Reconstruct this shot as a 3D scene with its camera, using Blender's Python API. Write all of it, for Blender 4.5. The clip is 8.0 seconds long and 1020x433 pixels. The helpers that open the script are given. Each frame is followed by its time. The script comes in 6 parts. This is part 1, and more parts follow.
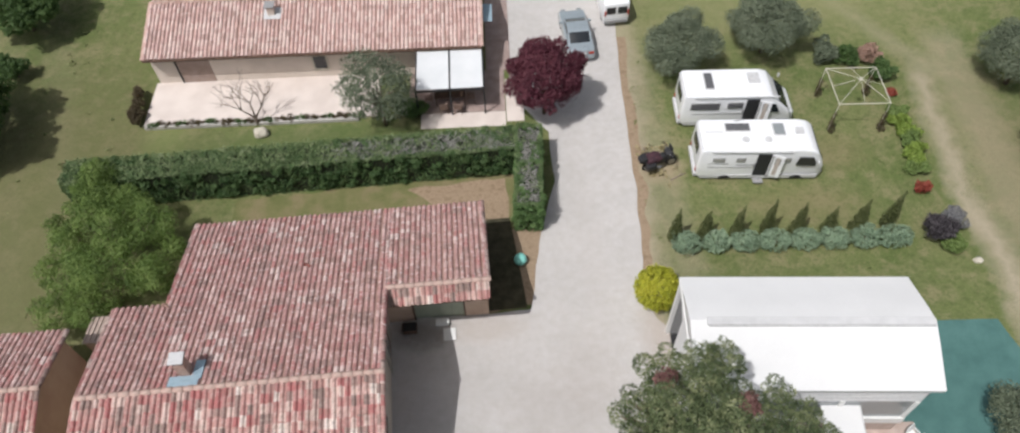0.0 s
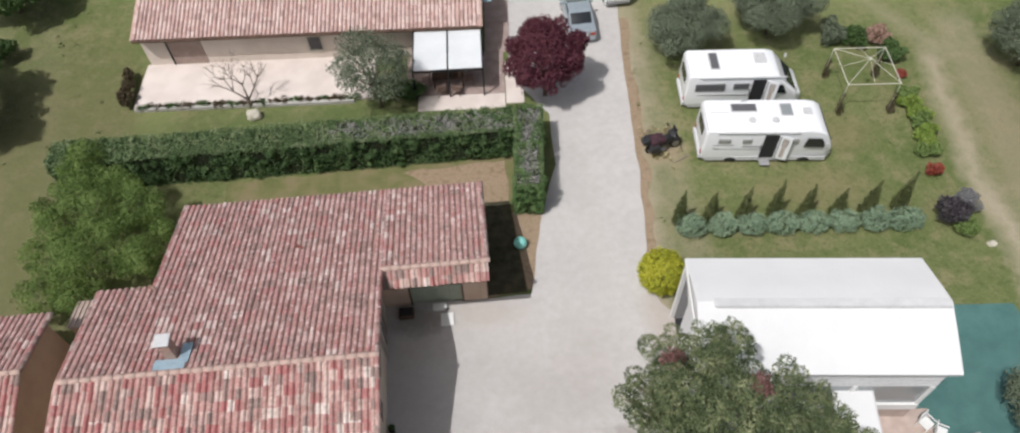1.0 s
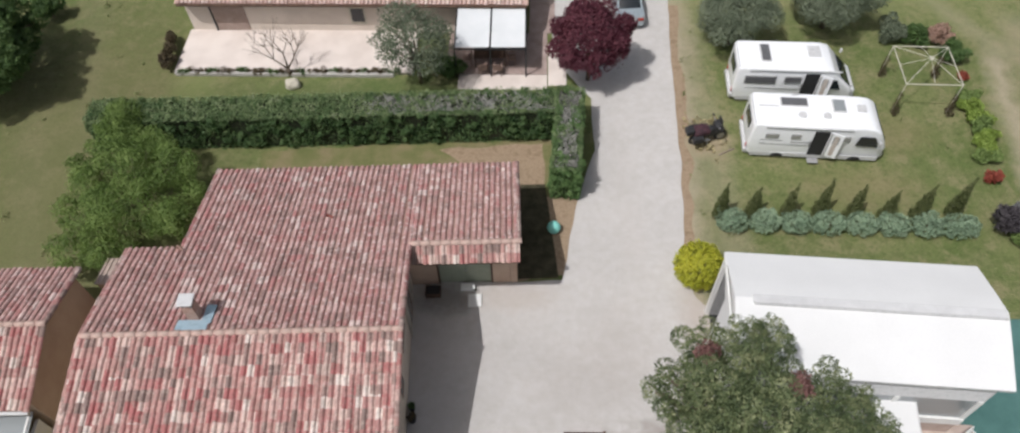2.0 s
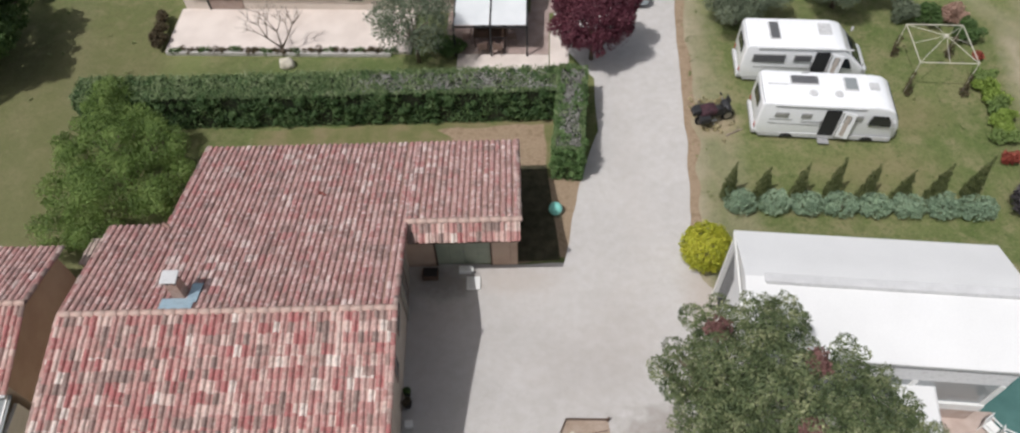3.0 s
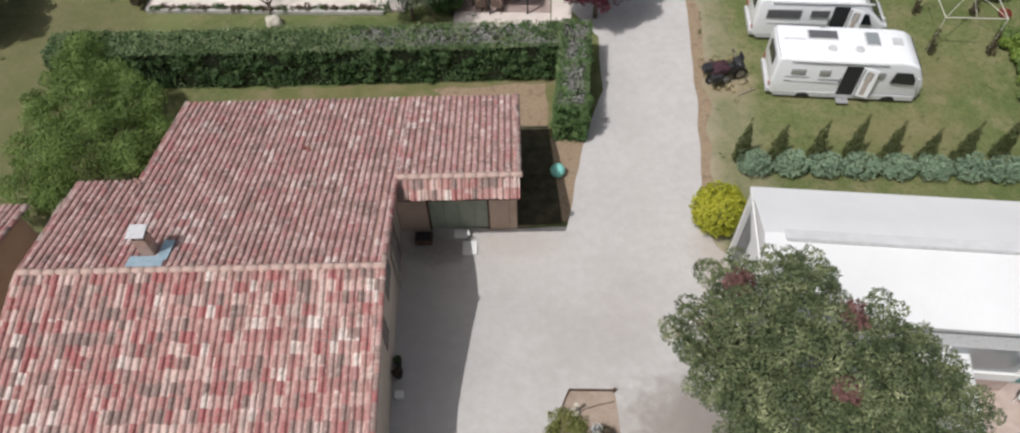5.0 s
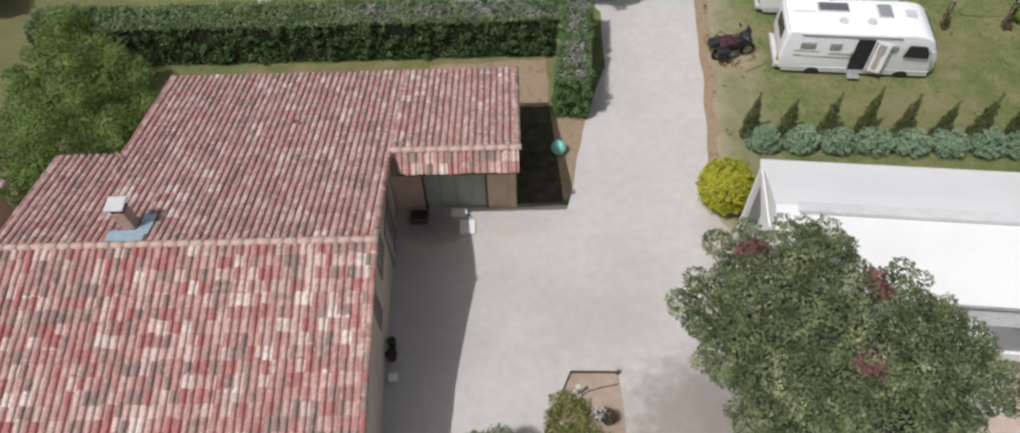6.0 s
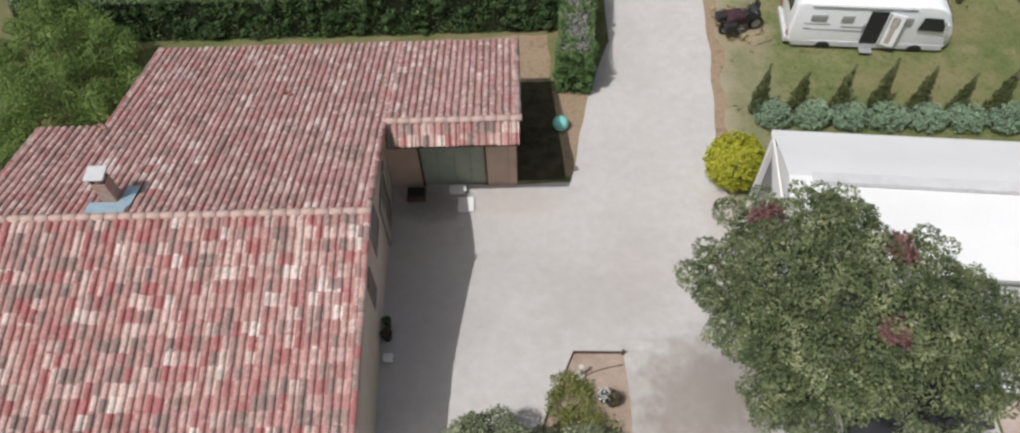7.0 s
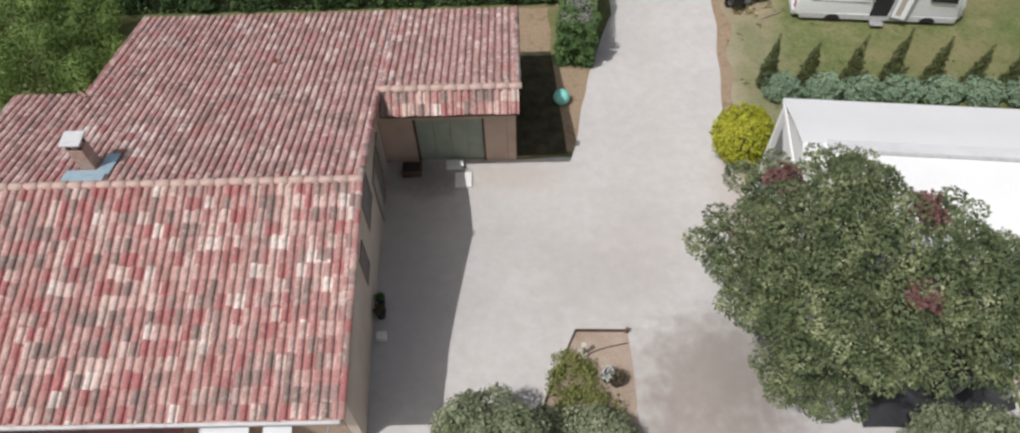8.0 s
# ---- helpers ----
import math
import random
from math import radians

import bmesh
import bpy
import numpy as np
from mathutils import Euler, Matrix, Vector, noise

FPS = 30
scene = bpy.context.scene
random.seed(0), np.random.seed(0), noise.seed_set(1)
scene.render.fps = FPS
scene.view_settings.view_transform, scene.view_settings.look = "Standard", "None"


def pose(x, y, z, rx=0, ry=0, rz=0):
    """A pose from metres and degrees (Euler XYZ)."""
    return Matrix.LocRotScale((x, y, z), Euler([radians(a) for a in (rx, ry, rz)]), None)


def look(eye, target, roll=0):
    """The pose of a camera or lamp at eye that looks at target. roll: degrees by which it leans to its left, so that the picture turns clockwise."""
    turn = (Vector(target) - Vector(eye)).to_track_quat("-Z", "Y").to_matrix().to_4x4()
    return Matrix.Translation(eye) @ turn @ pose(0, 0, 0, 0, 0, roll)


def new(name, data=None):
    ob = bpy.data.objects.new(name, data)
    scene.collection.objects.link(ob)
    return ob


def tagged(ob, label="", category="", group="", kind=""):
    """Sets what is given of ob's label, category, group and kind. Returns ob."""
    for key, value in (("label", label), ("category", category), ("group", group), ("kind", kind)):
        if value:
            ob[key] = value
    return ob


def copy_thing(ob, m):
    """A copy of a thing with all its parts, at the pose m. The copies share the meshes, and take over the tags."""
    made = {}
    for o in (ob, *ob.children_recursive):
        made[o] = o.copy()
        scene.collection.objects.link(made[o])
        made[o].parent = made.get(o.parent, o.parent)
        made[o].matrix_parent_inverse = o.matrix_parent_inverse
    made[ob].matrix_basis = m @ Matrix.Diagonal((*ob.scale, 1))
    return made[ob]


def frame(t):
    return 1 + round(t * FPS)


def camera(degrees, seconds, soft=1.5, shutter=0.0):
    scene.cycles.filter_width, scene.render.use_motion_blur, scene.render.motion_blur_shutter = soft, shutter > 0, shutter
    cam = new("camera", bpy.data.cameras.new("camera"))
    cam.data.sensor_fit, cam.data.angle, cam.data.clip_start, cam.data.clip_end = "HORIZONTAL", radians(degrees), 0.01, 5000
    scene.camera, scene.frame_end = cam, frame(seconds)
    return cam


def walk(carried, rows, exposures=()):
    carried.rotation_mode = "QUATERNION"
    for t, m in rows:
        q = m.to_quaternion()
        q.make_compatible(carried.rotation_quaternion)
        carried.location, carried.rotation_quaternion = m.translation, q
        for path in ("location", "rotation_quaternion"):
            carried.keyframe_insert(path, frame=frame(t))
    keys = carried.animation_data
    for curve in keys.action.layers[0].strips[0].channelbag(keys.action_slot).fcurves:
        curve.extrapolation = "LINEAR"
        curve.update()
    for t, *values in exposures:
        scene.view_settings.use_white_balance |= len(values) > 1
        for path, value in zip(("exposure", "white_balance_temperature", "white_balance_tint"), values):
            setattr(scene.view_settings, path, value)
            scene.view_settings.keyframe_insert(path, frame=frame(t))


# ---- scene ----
cam = camera(67.7, 8.0, soft=2.2)
PATH = [
    (0, (-0.309, -0.731, 30.343), (-0.241, 0.439, 28.722), -2.1),
    (0.5, (-0.294, -0.673, 29.794), (-0.227, 0.493, 28.17), -2.2),
    (1, (-0.323, -0.722, 29.046), (-0.255, 0.445, 27.424), -2.1),
    (1.1, (-0.288, -0.671, 28.949), (-0.23, 0.494, 27.325), -2.0),
    (1.2, (-0.266, -0.624, 28.867), (-0.234, 0.539, 27.239), -2.1),
    (1.3, (-0.287, -0.605, 28.791), (-0.261, 0.558, 27.164), -2.0),
    (1.4, (-0.34, -0.609, 28.715), (-0.337, 0.551, 27.086), -1.9),
    (1.5, (-0.397, -0.627, 28.635), (-0.408, 0.532, 27.006), -2.1),
    (3, (-0.379, -0.682, 26.623), (-0.401, 0.479, 24.995), -2.2),
    (3.5, (-0.371, -0.647, 26.07), (-0.393, 0.512, 24.44), -2.2),
    (4, (-0.379, -0.604, 25.448), (-0.4, 0.55, 23.815), -2.2),
    (4.5, (-0.395, -0.574, 24.899), (-0.417, 0.576, 23.263), -2.1),
    (6, (-0.337, -0.521, 22.956), (-0.363, 0.621, 21.315), -2.4),
    (6.5, (-0.331, -0.534, 22.389), (-0.358, 0.606, 20.745), -2.4),
    (7, (-0.324, -0.519, 21.73), (-0.354, 0.617, 20.084), -2.6),
    (7.5, (-0.377, -0.537, 21.138), (-0.403, 0.596, 19.49), -2.5),
    (8, (-0.377, -0.524, 20.525), (-0.403, 0.604, 18.873), -2.4),
]
walk(cam, [(t, look(eye, target, roll)) for t, eye, target, roll in PATH], [(0, -0.06), (1.5, -0.09), (3, -0.16), (6, -0.15), (7.5, -0.1), (8, -0.08)])

# ---- light ----
sky_world = bpy.data.worlds.new("sky")
scene.world = sky_world
sky_world.use_nodes = True
sky_nodes = sky_world.node_tree.nodes
sky_tex = sky_nodes.new("ShaderNodeTexSky")
sky_tex.sky_type = "NISHITA"
sky_tex.sun_disc = False
sky_tex.sun_elevation = radians(61.1)
sky_tex.sun_rotation = radians(232.4)
sky_tex.dust_density, sky_tex.ozone_density, sky_tex.air_density = 3.5, 1.0, 1.0
sky_nodes["Background"].inputs["Strength"].default_value = 0.10
haze = sky_nodes.new("ShaderNodeHueSaturation")
haze.inputs["Saturation"].default_value = 0.48
sky_world.node_tree.links.new(sky_tex.outputs[0], haze.inputs["Color"])
sky_world.node_tree.links.new(haze.outputs[0], sky_nodes["Background"].inputs["Color"])
sun = new("sun", bpy.data.lights.new("sun", "SUN"))
sun.data.energy = 3.45
sun.data.angle = radians(0.5)
sun.data.color = (1.0, 0.98, 0.985)
sun.matrix_world = look((-0.438 * 60, -0.337 * 60, 60), (0, 0, 0))


# ---- materials ----
def ramp_of(nodes, stops, constant=False):
    r = nodes.new("ShaderNodeValToRGB")
    if constant:
        r.color_ramp.interpolation = "CONSTANT"
    while len(r.color_ramp.elements) < len(stops):
        r.color_ramp.elements.new(0.5)
    for e, (at, c) in zip(r.color_ramp.elements, stops):
        e.position, e.color = at, (*c, 1)
    return r


def surface(name, c1, c2, scale=3.0, rough=0.8, bump=0.2, fine=40.0, fine_mix=0.35, metallic=0.0, c3=None, spread=(0.35, 0.65), bump_dist=0.02, spec=0.3):
    """Two-scale mottled surface: broad patches between c1 and c2, fine grain on top."""
    m = bpy.data.materials.new(name)
    m.use_nodes = True
    nt = m.node_tree
    n, l = nt.nodes, nt.links
    p = n["Principled BSDF"]
    co = n.new("ShaderNodeTexCoord")
    big = n.new("ShaderNodeTexNoise")
    big.inputs["Scale"].default_value, big.inputs["Detail"].default_value = scale, 5
    l.new(co.outputs["Object"], big.inputs["Vector"])
    stops = [(spread[0], c1), (spread[1], c2)] if c3 is None else [(spread[0], c1), ((spread[0] + spread[1]) / 2, c2), (spread[1], c3)]
    r = ramp_of(n, stops)
    l.new(big.outputs["Fac"], r.inputs["Fac"])
    small = n.new("ShaderNodeTexNoise")
    small.inputs["Scale"].default_value, small.inputs["Detail"].default_value = fine, 3
    l.new(co.outputs["Object"], small.inputs["Vector"])
    g = ramp_of(n, [(0.3, (0.45, 0.45, 0.45)), (0.7, (1.15, 1.15, 1.15))])
    l.new(small.outputs["Fac"], g.inputs["Fac"])
    mix = n.new("ShaderNodeMixRGB")
    mix.blend_type = "MULTIPLY"
    mix.inputs["Fac"].default_value = fine_mix
    l.new(r.outputs["Color"], mix.inputs["Color1"])
    l.new(g.outputs["Color"], mix.inputs["Color2"])
    l.new(mix.outputs["Color"], p.inputs["Base Color"])
    p.inputs["Roughness"].default_value = rough
    p.inputs["Metallic"].default_value = metallic
    p.inputs["Specular IOR Level"].default_value = spec
    b = n.new("ShaderNodeBump")
    b.inputs["Strength"].default_value, b.inputs["Distance"].default_value = bump, bump_dist
    l.new(small.outputs["Fac"], b.inputs["Height"])
    l.new(b.outputs["Normal"], p.inputs["Normal"])
    return m


def leaf_material(name, stops, rough=0.55, through_light=0.3, spec=0.3, patch_scale=1.1, patchy=0.75, speck=0.42):
    """Leaves: each leaf takes its own tone; some light passes through."""
    m = bpy.data.materials.new(name)
    m.use_nodes = True
    nt = m.node_tree
    n, l = nt.nodes, nt.links
    p = n["Principled BSDF"]
    geo = n.new("ShaderNodeNewGeometry")
    info = n.new("ShaderNodeObjectInfo")
    co = n.new("ShaderNodeTexCoord")
    patch = n.new("ShaderNodeTexNoise")
    patch.inputs["Scale"].default_value, patch.inputs["Detail"].default_value = patch_scale, 4
    l.new(co.outputs["Object"], patch.inputs["Vector"])
    a = n.new("ShaderNodeMath")
    a.operation = "MULTIPLY_ADD"
    a.inputs[1].default_value = speck
    l.new(geo.outputs["Random Per Island"], a.inputs[0])
    c = n.new("ShaderNodeMath")
    c.operation = "MULTIPLY_ADD"
    c.inputs[1].default_value, c.inputs[2].default_value = patchy, 0.475 - speck / 2 - patchy / 2
    l.new(patch.outputs["Fac"], c.inputs[0])
    l.new(c.outputs[0], a.inputs[2])
    o = n.new("ShaderNodeMath")
    o.operation = "MULTIPLY_ADD"
    o.inputs[1].default_value = 0.1
    l.new(info.outputs["Random"], o.inputs[0])
    l.new(a.outputs[0], o.inputs[2])
    r = ramp_of(n, stops)
    l.new(o.outputs[0], r.inputs["Fac"])
    l.new(r.outputs["Color"], p.inputs["Base Color"])
    p.inputs["Roughness"].default_value = rough
    p.inputs["Specular IOR Level"].default_value = spec
    t = n.new("ShaderNodeBsdfTranslucent")
    l.new(r.outputs["Color"], t.inputs["Color"])
    mix = n.new("ShaderNodeMixShader")
    mix.inputs["Fac"].default_value = through_light
    l.new(p.outputs[0], mix.inputs[1])
    l.new(t.outputs[0], mix.inputs[2])
    l.new(mix.outputs[0], n["Material Output"].inputs["Surface"])
    return m


def tile_material(name, stops, dirt=(0.10, 0.075, 0.06), pale=(0.70, 0.62, 0.54), soil=0.45, lichen=0.4, batch=0.6):
    """Fired clay: one tone per tile, lichen and soot over it."""
    m = bpy.data.materials.new(name)
    m.use_nodes = True
    nt = m.node_tree
    n, l = nt.nodes, nt.links
    p = n["Principled BSDF"]
    geo, info, co = n.new("ShaderNodeNewGeometry"), n.new("ShaderNodeObjectInfo"), n.new("ShaderNodeTexCoord")
    s = n.new("ShaderNodeMath")
    s.operation = "ADD"
    l.new(geo.outputs["Random Per Island"], s.inputs[0])
    l.new(info.outputs["Random"], s.inputs[1])
    f = n.new("ShaderNodeMath")
    f.operation = "FRACT"
    l.new(s.outputs[0], f.inputs[0])
    r = ramp_of(n, stops, constant=True)
    l.new(f.outputs[0], r.inputs["Fac"])
    place = n.new("ShaderNodeVectorMath")
    place.operation = "MULTIPLY_ADD"
    place.inputs[1].default_value, place.inputs[2].default_value = (1 / 0.4417, -1 / 0.358, 0), (15 / 0.4417, 10.93 / 0.358, 0.5)
    l.new(geo.outputs["Position"], place.inputs[0])
    cell = n.new("ShaderNodeVectorMath")
    cell.operation = "FLOOR"
    l.new(place.outputs[0], cell.inputs[0])
    vo = n.new("ShaderNodeTexWhiteNoise")
    vo.noise_dimensions = "3D"
    l.new(cell.outputs[0], vo.inputs["Vector"])
    r2 = ramp_of(n, stops, constant=True)
    l.new(vo.outputs["Value"], r2.inputs["Fac"])
    both = n.new("ShaderNodeMixRGB")
    pick = n.new("ShaderNodeMath")
    pick.operation = "MULTIPLY"
    pick.inputs[1].default_value = 7.31
    l.new(f.outputs[0], pick.inputs[0])
    pick2 = n.new("ShaderNodeMath")
    pick2.operation = "FRACT"
    l.new(pick.outputs[0], pick2.inputs[0])
    pick3 = n.new("ShaderNodeMath")
    pick3.operation = "LESS_THAN"
    pick3.inputs[1].default_value = batch
    l.new(pick2.outputs[0], pick3.inputs[0])
    l.new(pick3.outputs[0], both.inputs["Fac"])
    l.new(r.outputs["Color"], both.inputs["Color1"])
    l.new(r2.outputs["Color"], both.inputs["Color2"])
    z = n.new("ShaderNodeTexNoise")
    z.inputs["Scale"].default_value, z.inputs["Detail"].default_value = 9.0, 6
    l.new(geo.outputs["Position"], z.inputs["Vector"])
    zr = ramp_of(n, [(0.42, (0, 0, 0)), (0.72, (1, 1, 1))])
    l.new(z.outputs["Fac"], zr.inputs["Fac"])
    k = n.new("ShaderNodeMath")
    k.operation = "MULTIPLY"
    k.inputs[1].default_value = 0.3
    l.new(zr.outputs["Color"], k.inputs[0])
    mix = n.new("ShaderNodeMixRGB")
    l.new(k.outputs[0], mix.inputs["Fac"])
    l.new(both.outputs["Color"], mix.inputs["Color1"])
    mix.inputs["Color2"].default_value = (*dirt, 1)
    sp = n.new("ShaderNodeTexNoise")
    sp.inputs["Scale"].default_value, sp.inputs["Detail"].default_value = 22.0, 4
    l.new(geo.outputs["Position"], sp.inputs["Vector"])
    sr = ramp_of(n, [(0.3, (0.72, 0.72, 0.74)), (0.7, (1.18, 1.16, 1.14))])
    l.new(sp.outputs["Fac"], sr.inputs["Fac"])
    gr = n.new("ShaderNodeMixRGB")
    gr.blend_type = "MULTIPLY"
    gr.inputs["Fac"].default_value = 0.8
    # soot in drifts over several tiles, pale lichen in small blots
    col = mix.outputs["Color"]
    for scale, lo, hi, amount, tone in ((1.7, 0.50, 0.68, soil, dirt), (6.5, 0.54, 0.66, lichen, pale), (7.5, 0.55, 0.68, soil * 0.9, dirt)):
        bl = n.new("ShaderNodeTexNoise")
        bl.inputs["Scale"].default_value, bl.inputs["Detail"].default_value = scale, 7
        l.new(co.outputs["Object"] if scale == 7.5 else geo.outputs["Position"], bl.inputs["Vector"])
        br = ramp_of(n, [(lo, (0, 0, 0)), (hi, (amount,) * 3)])
        l.new(bl.outputs["Fac"], br.inputs["Fac"])
        bm_ = n.new("ShaderNodeMixRGB")
        l.new(br.outputs["Color"], bm_.inputs["Fac"])
        l.new(col, bm_.inputs["Color1"])
        bm_.inputs["Color2"].default_value = (*tone, 1)
        col = bm_.outputs["Color"]
    l.new(col, gr.inputs["Color1"])
    l.new(sr.outputs["Color"], gr.inputs["Color2"])
    l.new(gr.outputs["Color"], p.inputs["Base Color"])
    p.inputs["Roughness"].default_value = 0.88
    p.inputs["Specular IOR Level"].default_value = 0.2
    b = n.new("ShaderNodeBump")
    b.inputs["Strength"].default_value, b.inputs["Distance"].default_value = 0.25, 0.01
    l.new(z.outputs["Fac"], b.inputs["Height"])
    l.new(b.outputs["Normal"], p.inputs["Normal"])
    return m


def plain(name, c, rough=0.5, metallic=0.0, spec=0.4, wear=0.12, scale=6.0, coat=0.0):
    """Painted, plastic or metal parts with slight soiling."""
    d = tuple(v * (1 - wear * 2) for v in c)
    m = surface(name, d, c, scale=scale, rough=rough, bump=0.03, fine=60, fine_mix=wear, metallic=metallic, spec=spec, spread=(0.25, 0.5))
    m.node_tree.nodes["Principled BSDF"].inputs["Coat Weight"].default_value = coat
    return m


def glass_dark(name, c=(0.02, 0.024, 0.028)):
    m = bpy.data.materials.new(name)
    m.use_nodes = True
    p = m.node_tree.nodes["Principled BSDF"]
    p.inputs["Base Color"].default_value = (*c, 1)
    p.inputs["Roughness"].default_value = 0.06
    p.inputs["Specular IOR Level"].default_value = 0.6
    return m


def ground_material():
    """Mown meadow: green and straw patches, worn tracks by the east boundary, bare strips."""
    m = bpy.data.materials.new("meadow_grass")
    m.use_nodes = True
    nt = m.node_tree
    n, l = nt.nodes, nt.links
    p = n["Principled BSDF"]
    co = n.new("ShaderNodeTexCoord")

    def noise_at(scale, detail=5, warp=None):
        t = n.new("ShaderNodeTexNoise")
        t.inputs["Scale"].default_value, t.inputs["Detail"].default_value = scale, detail
        l.new(warp or co.outputs["Object"], t.inputs["Vector"])
        return t.outputs["Fac"]

    def mixed(fac, a, b, mode="MIX"):
        x = n.new("ShaderNodeMixRGB")
        x.blend_type = mode
        if isinstance(fac, float):
            x.inputs["Fac"].default_value = fac
        else:
            l.new(fac, x.inputs["Fac"])
        for v, i in ((a, "Color1"), (b, "Color2")):
            if isinstance(v, tuple):
                x.inputs[i].default_value = (*v, 1)
            else:
                l.new(v, x.inputs[i])
        return x.outputs["Color"]

    def step(fac, a, b):
        r = ramp_of(n, [(a, (0, 0, 0)), (b, (1, 1, 1))])
        l.new(fac, r.inputs["Fac"])
        return r.outputs["Color"]

    def math1(op, a, b=0.0, c=0.0):
        x = n.new("ShaderNodeMath")
        x.operation = op
        for i, v in enumerate((a, b, c)):
            if isinstance(v, (int, float)):
                x.inputs[i].default_value = v
            else:
                l.new(v, x.inputs[i])
        return x.outputs[0]

    base = mixed(step(noise_at(0.22), 0.38, 0.62), GRASS_A, GRASS_B)
    base = mixed(math1("MULTIPLY", step(noise_at(0.55, 6), 0.48, 0.68), 0.6), base, GRASS_DRY)
    base = mixed(math1("MULTIPLY", step(noise_at(2.6, 6), 0.5, 0.66), 0.45), base, GRASS_C)
    base = mixed(math1("MULTIPLY", step(noise_at(1.25, 8), 0.52, 0.66), 0.55), base, GRASS_DRY)
    base = mixed(math1("MULTIPLY", step(noise_at(5.5, 8), 0.52, 0.64), 0.5), base, GRASS_C)
    base = mixed(math1("MULTIPLY", step(noise_at(8.0, 6), 0.55, 0.68), 0.4), base, GRASS_DRY)
    # worn wheel tracks and bare ground, bands that wander with the noise
    xyz = n.new("ShaderNodeSeparateXYZ")
    l.new(co.outputs["Object"], xyz.inputs[0])
    wander = math1("MULTIPLY_ADD", noise_at(0.16, 2), 5.0, -2.5)
    rough_edge = math1("MULTIPLY_ADD", noise_at(1.3, 5), 1.2, -0.6)
    for x0, slope, y0, half, y_lo, y_hi, amount in TRACKS:
        dx = math1("SUBTRACT", math1("ADD", xyz.outputs[0], math1("MULTIPLY", wander, 0.25)), math1("MULTIPLY_ADD", math1("SUBTRACT", xyz.outputs[1], y0), slope, x0))
        d = math1("SUBTRACT", math1("ABSOLUTE", math1("ADD", dx, rough_edge)), half)
        band = math1("SUBTRACT", 1.0, step(math1("MULTIPLY_ADD", d, 0.6, 0.3), 0.1, 0.75))
        a = step(math1("MULTIPLY_ADD", math1("SUBTRACT", xyz.outputs[1], y_lo), 0.25, 0.5), 0.3, 0.7)
        b = step(math1("MULTIPLY_ADD", math1("SUBTRACT", y_hi, xyz.outputs[1]), 0.25, 0.5), 0.3, 0.7)
        fac = math1("MULTIPLY", math1("MULTIPLY", band, a), math1("MULTIPLY", b, amount))
        base = mixed(fac, base, TRACK_COLOUR)
    grain = noise_at(18.0, 4)
    g = ramp_of(n, [(0.3, (0.5, 0.5, 0.5)), (0.72, (1.25, 1.25, 1.2))])
    l.new(grain, g.inputs["Fac"])
    col = mixed(0.6, base, g.outputs["Color"], "MULTIPLY")
    l.new(col, p.inputs["Base Color"])
    p.inputs["Roughness"].default_value = 0.95
    p.inputs["Specular IOR Level"].default_value = 0.1
    b = n.new("ShaderNodeBump")
    b.inputs["Strength"].default_value, b.inputs["Distance"].default_value = 0.6, 0.05
    l.new(grain, b.inputs["Height"])
    l.new(b.outputs["Normal"], p.inputs["Normal"])
    return m


GRASS_A, GRASS_B, GRASS_C, GRASS_DRY = (0.112, 0.148, 0.05), (0.165, 0.185, 0.076), (0.078, 0.11, 0.036), (0.25, 0.225, 0.125)
TRACK_COLOUR = (0.38, 0.33, 0.24)
# x at y0, dx/dy, y0, half width, from y, to y, amount
TRACKS = [
    (23.55, 0.12, 20.0, 0.22, 18.0, 29.0, 1.0),
    (24.6, -0.55, 30.4, 0.4, 28.5, 36.0, 0.4),
    (23.55, 0.06, 17.5, 0.34, 8.0, 19.5, 1.0),
    (25.4, 0.10, 16.0, 0.9, 4.0, 32.0, 0.38),
    (-21.5, -0.28, 24.0, 0.7, 14.0, 60.0, 0.12),
    (-24.0, -0.28, 24.0, 0.6, 10.0, 60.0, 0.1),
    (9.0, -0.01, 20.0, 0.6, 16.5, 36.0, 0.35),
    (7.55, 0.075, 20.0, 0.32, 13.0, 42.0, 0.95),
]
MEADOW = ground_material()
GRAVEL = surface("pale_gravel", (0.492, 0.474, 0.454), (0.532, 0.512, 0.492), scale=0.45, rough=0.95, bump=0.35, fine=55, fine_mix=0.28, bump_dist=0.01, spec=0.1)


def stained(m, stains):
    """Stains and other toned patches with soft ragged edges on a surface: centre x, y, radii, amount."""
    n, l = m.node_tree.nodes, m.node_tree.links
    p = n["Principled BSDF"]
    col = p.inputs["Base Color"].links[0].from_socket
    co = n.new("ShaderNodeTexCoord")
    warp = n.new("ShaderNodeTexNoise")
    warp.inputs["Scale"].default_value, warp.inputs["Detail"].default_value = 2.4, 9
    l.new(co.outputs["Object"], warp.inputs["Vector"])
    for x, y, rx, ry, amount, tone in stains:
        mp = n.new("ShaderNodeMapping")
        mp.inputs["Location"].default_value = (-x / rx, -y / ry, 0)
        mp.inputs["Scale"].default_value = (1 / rx, 1 / ry, 0)
        l.new(co.outputs["Object"], mp.inputs["Vector"])
        ln = n.new("ShaderNodeVectorMath")
        ln.operation = "LENGTH"
        l.new(mp.outputs[0], ln.inputs[0])
        s = n.new("ShaderNodeMath")
